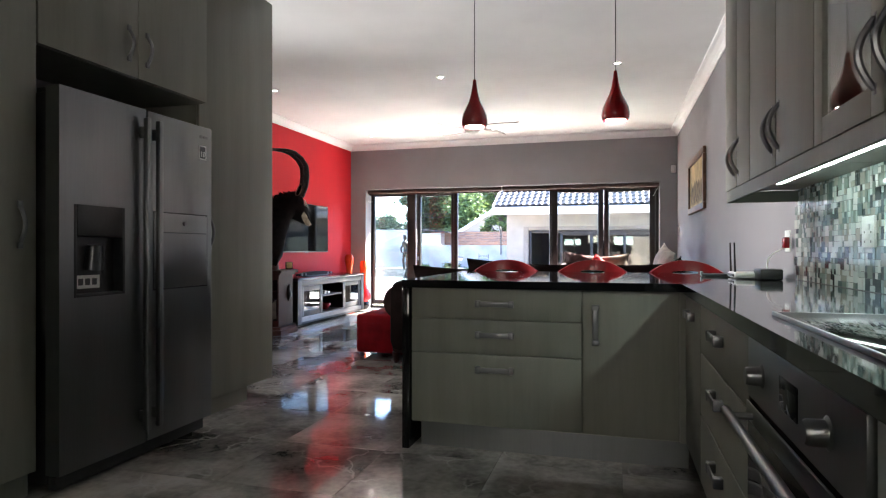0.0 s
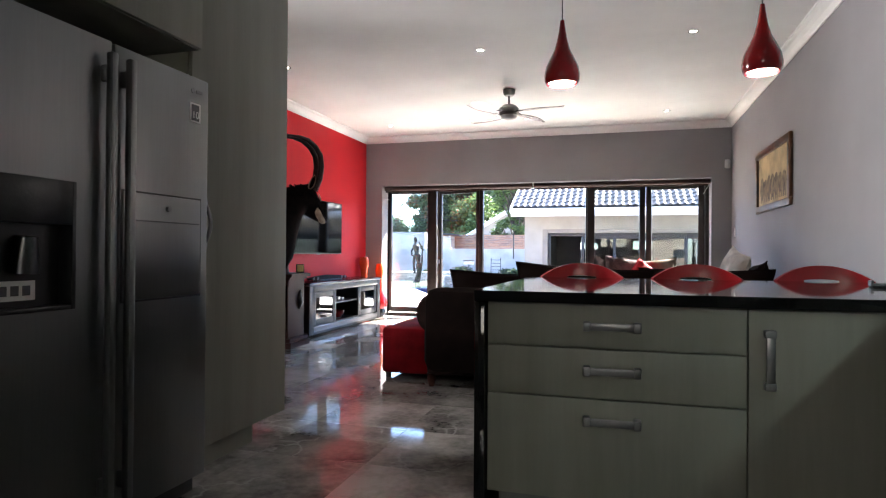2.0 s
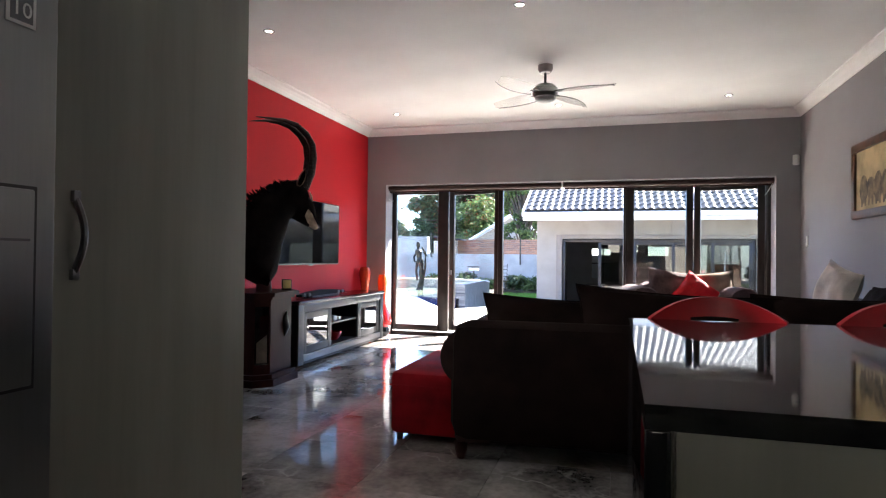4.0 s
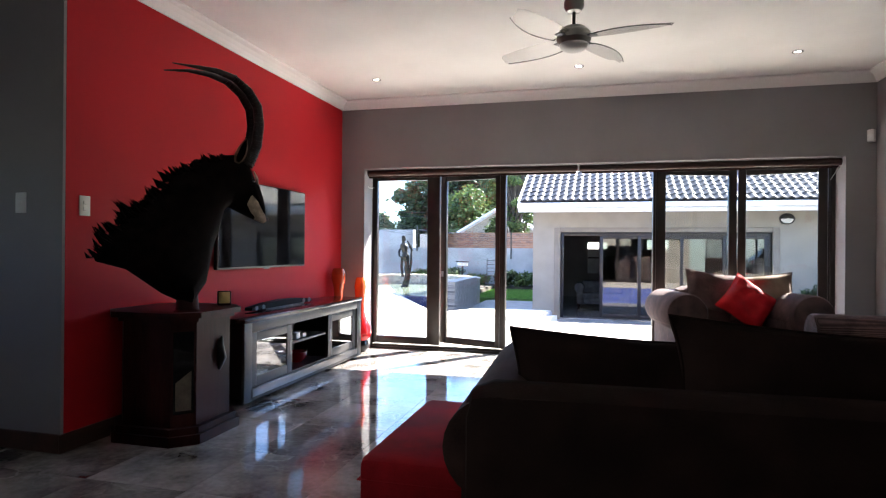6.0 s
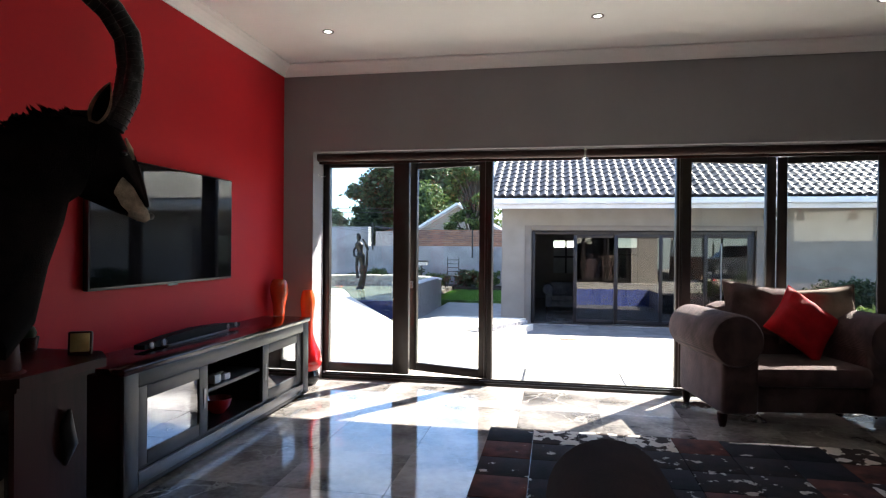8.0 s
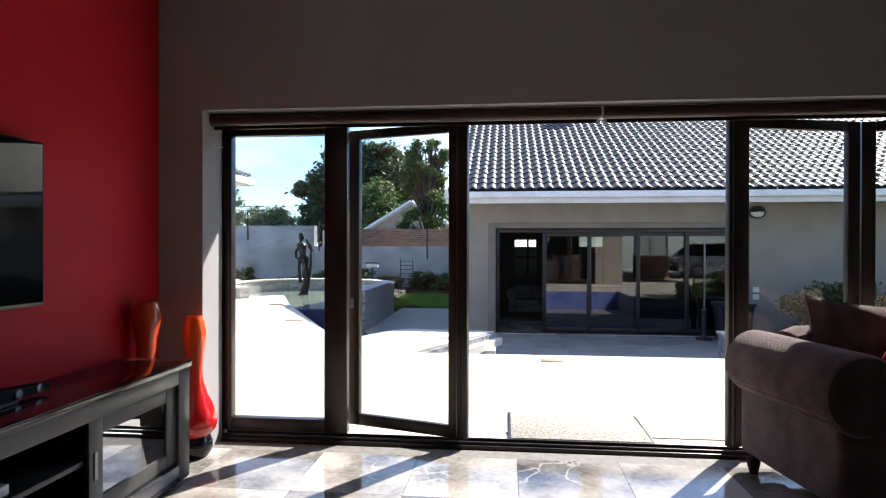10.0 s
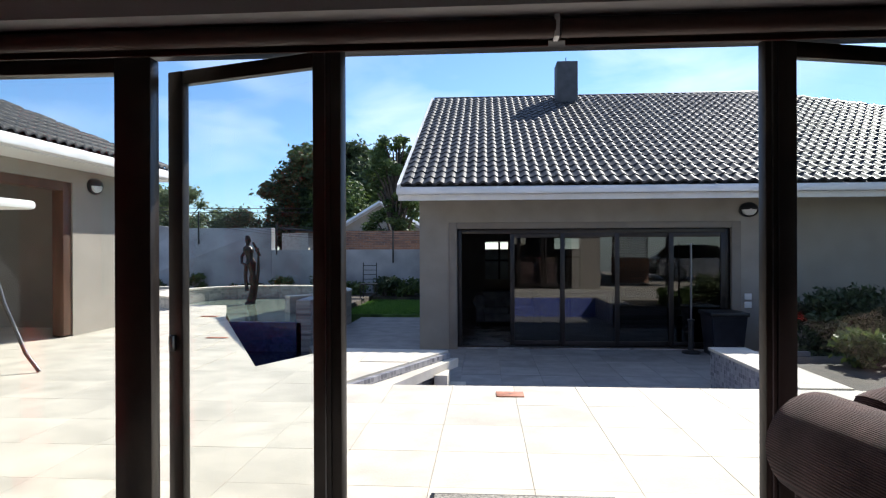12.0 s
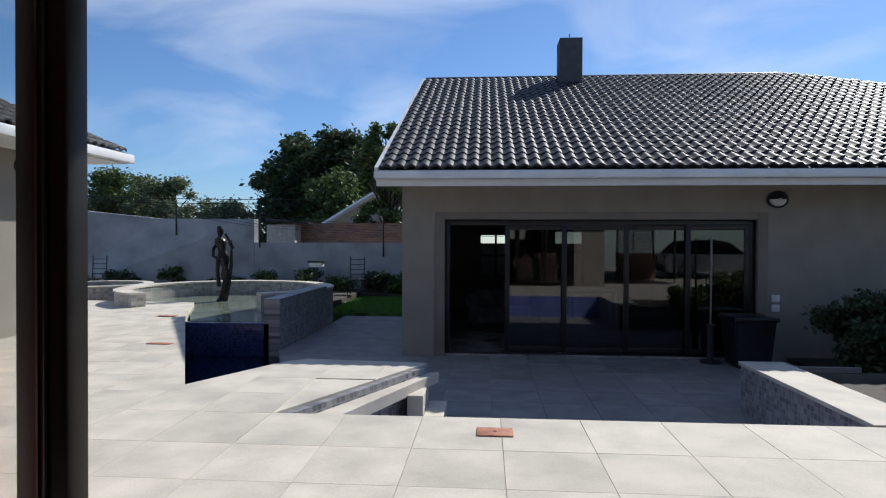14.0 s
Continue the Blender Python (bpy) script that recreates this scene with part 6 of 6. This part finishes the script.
ax = Vector((0.468, 0.884, 0)).normalized()
MT = Matrix(((ax.x, -ax.y, 0, -3.46), (ax.y, ax.x, 0, 6.44), (0, 0, 1, -0.02), (0, 0, 0, 1)))
mount = thing("antelope_mount", MT, "mounted sable antelope bust with long curved horns on the pedestal", "taxidermy mount")
SECT = [(-0.98, 1.16, -0.97, 1.13, 0.03), (-0.9, 1.3, -0.8, 1.08, 0.14), (-0.78, 1.4, -0.58, 0.92, 0.2), (-0.7, 1.47, -0.45, 0.86, 0.2), (-0.62, 1.57, -0.36, 0.98, 0.17), (-0.52, 1.67, -0.31, 1.2, 0.13),
        (-0.38, 1.76, -0.26, 1.36, 0.105), (-0.25, 1.81, -0.25, 1.44, 0.095), (-0.14, 1.83, -0.2, 1.48, 0.085), (-0.055, 1.77, -0.15, 1.46, 0.072), (0.0, 1.66, -0.1, 1.44, 0.058), (0.035, 1.57, -0.055, 1.42, 0.047), (0.056, 1.5, -0.015, 1.41, 0.04), (0.066, 1.455, 0.03, 1.415, 0.025)]


def loft(sections, n=20, rough=0.008):
    bm = bmesh.new()
    rings = []
    for i, (u0, z0, u1, z1, hw) in enumerate(sections):
        c, h = Vector(((u0 + u1) / 2, 0, (z0 + z1) / 2)), Vector(((u0 - u1) / 2, 0, (z0 - z1) / 2))
        ring_ = []
        for k in range(n):
            a = 2 * math.pi * k / n
            p = c + h * math.cos(a) + Vector((0, hw * math.sin(a), 0))
            p += Vector((1, 1, 1)) * rough * noise.noise(p * 14)
            ring_.append(bm.verts.new(p))
        rings.append(ring_)
    for p, q in zip(rings, rings[1:]):
        for k in range(n):
            bm.faces.new((p[k], p[(k + 1) % n], q[(k + 1) % n], q[k]))
    bm.faces.new(rings[0][::-1])
    bm.faces.new(rings[-1])
    bmesh.ops.recalc_face_normals(bm, faces=bm.faces)
    return bm


part("neck", loft(SECT[:9]), hide, mount, "black-brown furred neck and shoulders")
part("head", loft(SECT[8:], 20, 0.003), hide, mount, "dark furred head")
for s in (1, -1):
    part("face_stripe", tube([(-0.05, s * 0.066, 1.725), (-0.03, s * 0.064, 1.68), (-0.015, s * 0.06, 1.64)], [0.004, 0.011, 0.005], 8), face_hide, mount, "cream stripe before the eye")
    part("nostril", lathe([(0, 0.008), (0.009, 0.004), (0.011, 0), (0, -0.006)], 10), black_plastic, mount, m=Matrix.Translation((0.07, s * 0.017, 1.428)))
    part("horn", tube([(-0.08 + 0.0, s * 0.035, 1.76), (-0.02, s * 0.042, 1.9), (-0.002, s * 0.045, 2.04), (-0.018, s * 0.048, 2.16), (-0.085, s * 0.05, 2.25), (-0.19, s * 0.052, 2.315), (-0.31, s * 0.055, 2.335), (-0.44, s * 0.058, 2.33), (-0.59, s * 0.06, 2.3 + 0.02 * (s < 0))],
                      [0.037, 0.036, 0.034, 0.032, 0.029, 0.024, 0.018, 0.011, 0.003], 14), horn_mat, mount, "long backswept ridged horn")
    hr = bmesh.new()
    for k in range(22):
        u = k / 21
        pts = [Vector(q) for q in ((-0.07, s * 0.036, 1.78), (-0.02, s * 0.042, 1.9), (-0.002, s * 0.045, 2.04), (-0.018, s * 0.048, 2.16), (-0.085, s * 0.05, 2.25), (-0.19, s * 0.052, 2.315))]
        f = u * 4.999
        i = int(f)
        a, b = pts[i], pts[i + 1]
        c = a.lerp(b, f - i)
        d = (b - a).normalized() * 0.005
        tube([c - d, c, c + d], [0.03 - 0.011 * u, 0.041 - 0.013 * u, 0.03 - 0.011 * u], 12, hr)
    part("horn_rings", hr, horn_mat, mount)
    for nm, mat_e, k, off, lab in (("ear", face_hide, 1.0, 0.0, "furred ear with a pale rim"), ("ear_lining", hide, 0.62, 0.006, "dark ear lining")):
        bm = bmesh.new()
        rows_e = []
        for i in range(9):
            v = 0.06 + 0.94 * i / 8
            w = k * 0.036 * math.sin(math.pi * v ** 0.75) ** 0.8 + 0.001
            c = Vector((-0.18, s * (0.07 + off), 1.755)) + Vector((0.045, s * 0.05, 0.17 if s < 0 else 0.06)) * (v * (0.9 if off else 1.0) + (0.05 if off else 0))
            rows_e.append([bm.verts.new(c + Vector((w * u, s * 0.018 * (u * u - 0.6) * math.sin(math.pi * v), -0.25 * w * u))) for u in (-1, -0.6, -0.2, 0.2, 0.6, 1)])
        for p, q in zip(rows_e, rows_e[1:]):
            for j in range(5):
                bm.faces.new((p[j], p[j + 1], q[j + 1], q[j]))
        bmesh.ops.solidify(bm, geom=bm.faces[:], thickness=0.005)
        part(nm, bm, mat_e, mount, lab)
    part("eye", lathe([(0, 0.016), (0.012, 0.01), (0.016, 0), (0.012, -0.01), (0, -0.016)], 12), black_gloss, mount, m=Matrix.Translation((-0.06, s * 0.068, 1.66)))
part("muzzle", loft([(-0.06, 1.62, -0.12, 1.49, 0.045), (-0.04, 1.61, -0.098, 1.47, 0.066), (0.012, 1.55, -0.06, 1.438, 0.056), (0.045, 1.485, -0.012, 1.41, 0.046), (0.072, 1.435, 0.03, 1.39, 0.033), (0.084, 1.408, 0.058, 1.384, 0.018)], 18, 0.002), face_hide, mount, "cream cheeks and muzzle")
part("nose_bridge", tube([(-0.01, 0, 1.66), (0.018, 0, 1.575), (0.046, 0, 1.5), (0.066, 0, 1.45)], [0.026, 0.028, 0.022, 0.014], 12), hide, mount, "dark nose bridge")
for s in (1, -1):
    part("cheek_stripe", tube([(-0.055, s * 0.067, 1.6), (-0.02, s * 0.069, 1.55), (0.02, s * 0.057, 1.49), (0.045, s * 0.046, 1.45)], [0.006, 0.011, 0.01, 0.005], 8), hide, mount, "dark stripe down the cheek")
part("nose_pad", lathe([(0, 0.016), (0.016, 0.012), (0.022, 0.0), (0.016, -0.012), (0, -0.016)], 14), black_plastic, mount, "black nose", m=Matrix.Translation((0.078, 0, 1.412)))
rng = random.Random(12)
mv, mf = [], []
crest = [(-0.96, 1.18), (-0.87, 1.34), (-0.7, 1.48), (-0.57, 1.65), (-0.38, 1.78), (-0.2, 1.82)]
for k in range(150):                       # locks of the upright mane, each a clump of tapering strands
    f = rng.random() * 4.999
    i = int(f)
    u = crest[i][0] + (crest[i + 1][0] - crest[i][0]) * (f - i)
    z_ = crest[i][1] + (crest[i + 1][1] - crest[i][1]) * (f - i) - 0.035
    h = rng.uniform(0.06, 0.14) * (0.75 + 0.9 * noise.noise((u * 11, 0.3, 0))) * (1.1 - 0.45 * f / 5)
    y_ = rng.gauss(0, 0.02)
    lean = Vector((-0.95 + rng.gauss(0, 0.12), rng.gauss(0, 0.15), 0.75)).normalized() * max(h, 0.04)
    for q in range(5):
        du, dy = rng.gauss(0, 0.018), rng.gauss(0, 0.014)
        t_ = lean * rng.uniform(0.7, 1.05) + Vector((rng.gauss(0, 0.006), rng.gauss(0, 0.006), 0))
        b = len(mv)
        mv += [(u + du - 0.02, y_ + dy, z_), (u + du + 0.02, y_ + dy + 0.012, z_), (u + du * 0.4 + t_.x, y_ + t_.y, z_ + t_.z), (u + du, y_ + dy - 0.014, z_)]
        mf += [(b, b + 1, b + 2), (b + 1, b + 3, b + 2), (b + 3, b, b + 2)]
me = bpy.data.meshes.new("mane")
me.from_pydata(mv, [], mf)
me.materials.append(hide)
mo = new("mane", me)
mo.parent = mount
tagged(mo, "upright dark mane")
part("stand", tube([(-0.46, 0, 0.795), (-0.46, 0, 0.83), (-0.46, 0, 0.93)], [0.12, 0.07, 0.06], 16), dark_wood, mount, "dark wooden stand")

# ---- wall things ----
pic = thing("picture", AT(1.36, 7.065, 1.84) @ Matrix.Diagonal((1, 0.955, 1.05, 1)), "framed sepia painting of grey animals on a pale ground", "picture")
part("frame", B(((-0.035, -0.74, -0.32), (-0.001, 0.74, -0.25)), ((-0.035, -0.74, 0.25), (-0.001, 0.74, 0.32)), ((-0.035, -0.74, -0.25), (-0.001, -0.66, 0.25)), ((-0.035, 0.66, -0.25), (-0.001, 0.74, 0.25)), bev=0.008), M("walnut frame", (0.13, 0.055, 0.025), 0.35, var=0.3, scale=8), pic)
part("canvas", B(((-0.012, -0.66, -0.25), (-0.004, 0.66, 0.25))), M("sepia paper", (0.52, 0.4, 0.2), 0.7, var=0.2, scale=4), pic, smooth=False)
sep_ink = M("sepia ink", (0.2, 0.15, 0.08), 0.7, var=0.4, scale=14)
rng = random.Random(4)
for k in range(7):
    y, h = -0.48 + 0.16 * k, rng.uniform(0.13, 0.2)
    bm = bmesh.new()
    pts = [bm.verts.new((-0.0135, y + 0.09 * math.cos(a) * (1 + 0.15 * rng.random()), -0.08 + h * 0.62 * math.sin(a) * (1 + 0.1 * rng.random()))) for a in (2 * math.pi * i / 14 for i in range(14))]
    bm.faces.new(pts)
    box(bm, (-0.0136, y - 0.06, -0.22), (-0.013, y - 0.02, -0.1))
    box(bm, (-0.0136, y + 0.02, -0.22), (-0.013, y + 0.06, -0.1))
    part("painted_shape", bm, sep_ink, pic, smooth=False)
sn = thing("alarm_sensor", AT(1.3, 9.44, 2.32), "small white alarm sensor in the wall corner", "sensor")
part("case", B(((-0.03, -0.03, -0.06), (0.03, 0.03, 0.06)), bev=0.012), white_plastic, sn, m=pose(0, 0, 0, 0, 0, -40))
part("lens", B(((-0.02, -0.034, -0.04), (0.02, -0.028, 0.0)), bev=0.004), fascia_white, sn, m=pose(0, 0, 0, 0, 0, -40))
plate("light_switch", pose(-4.2, 5.77, 1.44, 0, 0, 90), 0.075, 0.12, "white light switch on the red wall", "switch", 2)
plate("light_switch", pose(-4.5, 5.62, 1.45, 0, 0, 0), 0.075, 0.12, "white light switch on the grey wall", "switch", 1)
plate("light_switch", pose(1.36, 9.2, 1.35, 0, 0, -90), 0.06, 0.12, "white light switch beside the doors", "switch", 1)

# ---- terrace things ----
mat_ = thing("door_mat", AT(-1.51, 10.32, -0.026), "worn grey-brown coir door mat outside the doors", "door mat")
part("coir_top", B(((-0.47, -0.32, 0), (0.47, 0.32, 0.014)), bev=0.004), M("coir", (0.33, 0.31, 0.27), 0.95, var=0.3, scale=60, bump=0.6, fine=200), mat_)
part("edge", B(((-0.49, -0.34, 0), (0.49, -0.32, 0.008)), ((-0.49, 0.32, 0), (0.49, 0.34, 0.008)), ((-0.49, -0.32, 0), (-0.47, 0.32, 0.008)), ((0.47, -0.32, 0), (0.49, 0.32, 0.008)), bev=0.002), black_plastic, mat_)
for x, y, w, d in ((-1.483, 12.92, 0.125, 0.09), (-5.73, 16.22, 0.16, 0.05), (-7.16, 19.02, 0.17, 0.06)):
    lid = thing("pool_lid", AT(x, y, -0.026), "terracotta coloured skimmer lid set in the paving", "lid", "pool lids")
    part("plate", B(((-w, -d, 0), (w, d, 0.008)), bev=0.003), copper, lid)
    part("finger_hole", lathe([(0, 0.0085), (0.012, 0.0085), (0.012, 0.006), (0, 0.006)], 12), black_plastic, lid)
pt = thing("plant_pot", AT(2.4, 18.16, -0.565), "large dark square plant pot by the glass doors", "plant pot")
bm = bmesh.new()
lo_, hi_ = [bm.verts.new((x * 0.24, y * 0.24, 0)) for x, y in ((-1, -1), (1, -1), (1, 1), (-1, 1))], [bm.verts.new((x * 0.3, y * 0.3, 0.74)) for x, y in ((-1, -1), (1, -1), (1, 1), (-1, 1))]
bm.faces.new(lo_[::-1])
bm.faces.new(hi_)
for i in range(4):
    bm.faces.new((lo_[i], lo_[(i + 1) % 4], hi_[(i + 1) % 4], hi_[i]))
bmesh.ops.bevel(bm, geom=bm.edges[:], offset=0.02, segments=2, affect="EDGES")
part("body", bm, M("dark glazed pot", (0.02, 0.02, 0.026), 0.3, var=0.2), pt)
part("rim", B(((-0.325, -0.325, 0.7), (0.325, 0.325, 0.77)), bev=0.02), black_plastic, pt)
hs = thing("folded_umbrella_pole", AT(1.92, 18.34, -0.565), "pale upright pole with a folded base by the doors", "pole")
part("pole", tube([(0, 0, 0.05), (0, 0, 1.95)], 0.018, 8), chrome, hs)
part("base", lathe([(0, 0), (0.16, 0), (0.16, 0.04), (0.05, 0.06), (0.05, 0.55), (0.07, 0.6), (0, 0.62)], 18), cab_grey, hs)
ln = thing("garden_lantern", AT(-6.6, 26.5, -0.3), "small white garden lantern on a post", "lantern")
part("post", tube([(0, 0, 0), (0, 0, 0.85)], 0.025, 8), black_plastic, ln)
part("lamp_box", B(((-0.2, -0.12, 0.85), (0.2, 0.12, 0.98)), bev=0.02), white_plastic, ln)
part("roof", B(((-0.25, -0.16, 0.98), (0.25, 0.16, 1.03)), bev=0.02), black_plastic, ln)
for x, y in ((-5.5, 26.9), (-13.4, 26.3)):
    gc = thing("iron_chair", AT(x, y, -0.3), "black wrought-iron garden chair by the wall", "chair", "iron chairs")
    for dx in (-0.22, 0.22):
        for dy in (-0.2, 0.2):
            part("leg", tube([(dx, dy, 0), (dx, dy, 0.45)], 0.016, 6), black_plastic, gc)
        part("back_post", tube([(dx, 0.2, 0.45), (dx, 0.24, 1.15)], 0.016, 6), black_plastic, gc)
    part("seat", B(((-0.25, -0.23, 0.44), (0.25, 0.23, 0.47)), bev=0.005), black_plastic, gc)
    for k in range(4):
        part("back_bar", tube([(-0.22, 0.22, 0.6 + 0.15 * k), (0.22, 0.22, 0.6 + 0.15 * k)], 0.012, 6), black_plastic, gc)
sw = thing("garden_swing", AT(-7.3, 12.8, -0.028), "garden swing seat with a white canopy and cane back", "swing seat")
for y in (-0.85, 0.85):
    for d in (1, -1):
        part("leg", tube([(d * 0.75, y, 0.01), (d * 0.6, y, 0.2), (d * 0.35, y, 0.75), (d * 0.12, y, 1.5), (0, y, 1.72)], 0.022, 10), dark_steel, sw, "curved dark steel leg")
    part("side_bar", tube([(-0.35, y, 0.75), (0.35, y, 0.75)], 0.014, 8), dark_steel, sw)
part("top_bar", tube([(0, -0.85, 1.72), (0, 0.85, 1.72)], 0.022, 10), dark_steel, sw)
part("canopy", B(((-0.6, -1.0, 1.78), (0.62, 1.0, 1.88)), bev=0.04), M("white canvas", (0.7, 0.7, 0.68), 0.8, var=0.06), sw, "white canvas canopy")
cane = M("woven cane", (0.46, 0.34, 0.16), 0.7, var=0.2, scale=20, bump=0.4, fine=120)
part("seat", B(((-0.25, -0.75, 0.46), (0.3, 0.75, 0.54)), bev=0.03), cane, sw, "woven cane seat")
for k in range(9):
    part("back_slat", B(((-0.33 - 0.012 * k, -0.75, 0.58 + 0.055 * k), (-0.3 - 0.012 * k, 0.75, 0.625 + 0.055 * k)), bev=0.006), cane, sw)
for y in (-0.7, 0.7):
    part("hanger", tube([(0.1, y, 0.52), (0.0, y, 1.72)], 0.008, 6), dark_steel, sw)
# ---- yard beside the house: drive, brick wall, slatted screen, carport and car ----
solid("driveway", B(((2.05, -6.0, -0.3), (12.0, 9.9, -0.05))), paver_stone, "pale paved drive beside the house", "pavement")
bw = thing("brick_wall", AT(0, 0), "low red brick wall beside the drive", "wall")
part("wall", B(((3.2, 6.0, -0.05), (4.6, 6.22, 0.9))), brick_mat, bw, smooth=False)
part("coping", B(((3.17, 5.97, 0.9), (4.63, 6.25, 0.95)), bev=0.008), paver_stone, bw)
scr = thing("slatted_screen", AT(0, 6.1), "white slatted timber screen above the brick wall", "screen")
for x in (3.22, 4.52):
    part("post", B(((x, -0.04, 0.95), (x + 0.07, 0.04, 1.95))), fascia_white, scr, smooth=False)
for k in range(9):
    part("slat", B(((3.29, -0.012, 1.0 + 0.1 * k), (4.52, 0.012, 1.06 + 0.1 * k)), bev=0.003), fascia_white, scr)
cp = thing("carport", AT(0, 0), "open carport with a dark flat roof on steel posts", "carport")
part("roof", B(((4.8, 1.6, 2.3), (10.0, 7.6, 2.42)), bev=0.01), dark_steel, cp)
for x in (4.9, 9.85):
    for y in (1.7, 7.5):
        part("post", tube([(x, y, -0.05), (x, y, 2.3)], 0.04, 12), dark_steel, cp)
car = thing("car", AT(7.3, 4.3, -0.05), "silver hatchback with dark windows parked under the carport", "car")
silver = M("silver car paint", (0.5, 0.5, 0.52), 0.25, metal=0.6, var=0.03, bump=0.0, coat=0.5)
up = Matrix.Rotation(radians(90), 4, "X")
part("body", prism([(-2.0, 0.25), (-1.55, 0.22), (1.6, 0.22), (2.0, 0.28), (2.05, 0.6), (1.9, 0.78), (1.0, 0.92), (-1.9, 0.95), (-2.05, 0.7)], -0.8, 0.8), silver, car, m=up)
part("cabin", prism([(1.0, 0.92), (0.35, 1.4), (-0.2, 1.46), (-1.3, 1.42), (-1.85, 0.95)], -0.66, 0.66), black_gloss, car, "dark glazed cabin", m=up)
part("roof", prism([(0.3, 1.42), (-0.2, 1.48), (-1.35, 1.44), (-1.3, 1.4), (-0.2, 1.44), (0.3, 1.38)], -0.62, 0.62), silver, car, m=up)
for x in (-1.25, 1.3):
    for y in (-0.74, 0.74):
        w_ = part("wheel", tube([(x, y - 0.1, 0.31), (x, y + 0.1, 0.31)], 0.31, 28), black_plastic, car, "black tyre")
        part("rim", tube([(x, y - 0.11, 0.31), (x, y + 0.11, 0.31)], 0.19, 20), chrome, w_)
for y in (-0.55, 0.55):
    part("headlight", B(((1.88, y - 0.18, 0.62), (2.02, y + 0.18, 0.74)), bev=0.02), white_plastic, car)
    part("tail_light", B(((-2.03, y - 0.16, 0.7), (-1.9, y + 0.16, 0.86)), bev=0.02), red_gloss, car, "red tail light")
part("bumper", B(((-2.1, -0.75, 0.3), (-1.98, 0.75, 0.5)), bev=0.03), black_plastic, car)
part("bumper", B(((1.95, -0.75, 0.28), (2.1, 0.75, 0.5)), bev=0.03), black_plastic, car)
# a few things inside the opposite room
cs = couch("sofa", pose(-2.0, 21.6, -0.53, 0, 0, 0), 1.7, 0.85, "grey-brown sofa inside the opposite room", "sofa", M("grey-brown room cloth", (0.14, 0.125, 0.115), 0.9, var=0.2, scale=6), seats=2)
tb = thing("side_table", AT(0.9, 22.8, -0.53), "dark wooden table inside the opposite room", "table")
part("tabletop", B(((-0.6, -0.4, 0.7), (0.6, 0.4, 0.74)), bev=0.006), dark_wood, tb)
for x in (-0.52, 0.52):
    for y in (-0.33, 0.33):
        part("leg", B(((x - 0.03, y - 0.03, 0), (x + 0.03, y + 0.03, 0.7)), bev=0.004), dark_wood, tb)

# ---- pieces: floor tiles and pavers ----
P = 0.6
bm = B(((0.0012, 0.0012, -0.009), (P - 0.0012, P - 0.0012, 0.0)))
bm.faces.ensure_lookup_table()
tile_floor_me = mesh_of("tile", bm, tile_stone)
rng = random.Random(2)
for i in range(-6, 7):
    for j in range(-18, 4):
        x, y = -2.55 + i * P, 7.75 + j * P
        if x + P > 1.36 and x > 1.3 or y + P > 9.74 or x < -6.15 or y < -3.1:
            continue
        t_ob = new("tile", tile_floor_me)
        t_ob.parent = floor
        k = rng.choice((0, 2))
        t_ob.matrix_basis = Matrix.Translation((x + P / 2, y + P / 2, rng.uniform(-0.0006, 0.0006))) @ Matrix.Rotation(k * math.pi / 2, 4, "Z") @ Matrix.Translation((-P / 2, -P / 2, 0))

Q = 0.58
terrace = bpy.data.objects["terrace_base"]


def inside(x, y):
    if y < 13.29 and -12 < x < 1.9 and y > 9.9:
        return True
    if y < 14.1 and x < -3.4:
        return True
    edge = -3.18 + (y - 13.3) * 0.485
    pool_l = -4.33 - (y - 14.14) * 0.512
    pool_r = -4.3 + (y - 14.14) * 0.526 if y < 15.3 else -3.7 - (y - 15.3) * 0.43
    if y > 19.08 and x > -6.78 or y > 20.6 or x < -12:
        return False
    return x < pool_l or (pool_r < x < min(edge, -2.28) and y < 15.36)


QX, QY = 0.584, 0.6
paver_me = mesh_of("paver", B(((0.0018, 0.0018, -0.03), (QX - 0.0018, QY - 0.0018, 0.0))), paver_stone)
coping_me = mesh_of("coping_paver", B(((0.0025, 0.0025, -0.03), (QX - 0.0025, 0.7075, 0.0))), paver_stone)
count = 0
for j in range(18):
    for i in range(-17, 7):
        x, y = -2.02 + i * QX, 9.56 + j * QY + (0.11 if j > 5 else 0)
        deep = 0.71 if j == 5 else QY
        if not all(inside(x + a * QX, y + b * deep) for a in (0.02, 0.98) for b in (0.02, 0.98)):
            continue
        count += 1
        if count > 298:
            break
        t_ob = new("paver", coping_me if j == 5 else paver_me)
        t_ob.parent = terrace
        t_ob.matrix_basis = Matrix.Translation((x, y, -0.028 + 0.0015 * noise.noise((x * 3, y * 3, 0))))
court_me = mesh_of("court_paver", B(((0.0025, 0.0025, -0.03), (Q - 0.0025, Q - 0.0025, 0.0))), court_stone)
court = bpy.data.objects["court"]
for i in range(0, 14):
    for j in range(0, 8):
        x, y = -2.64 + i * Q, 14.0 + j * Q
        t_ob = new("paver", court_me)
        t_ob.parent = court
        t_ob.matrix_basis = Matrix.Translation((x, y, -0.56 + 0.0015 * noise.noise((x * 3, y * 3, 4))))
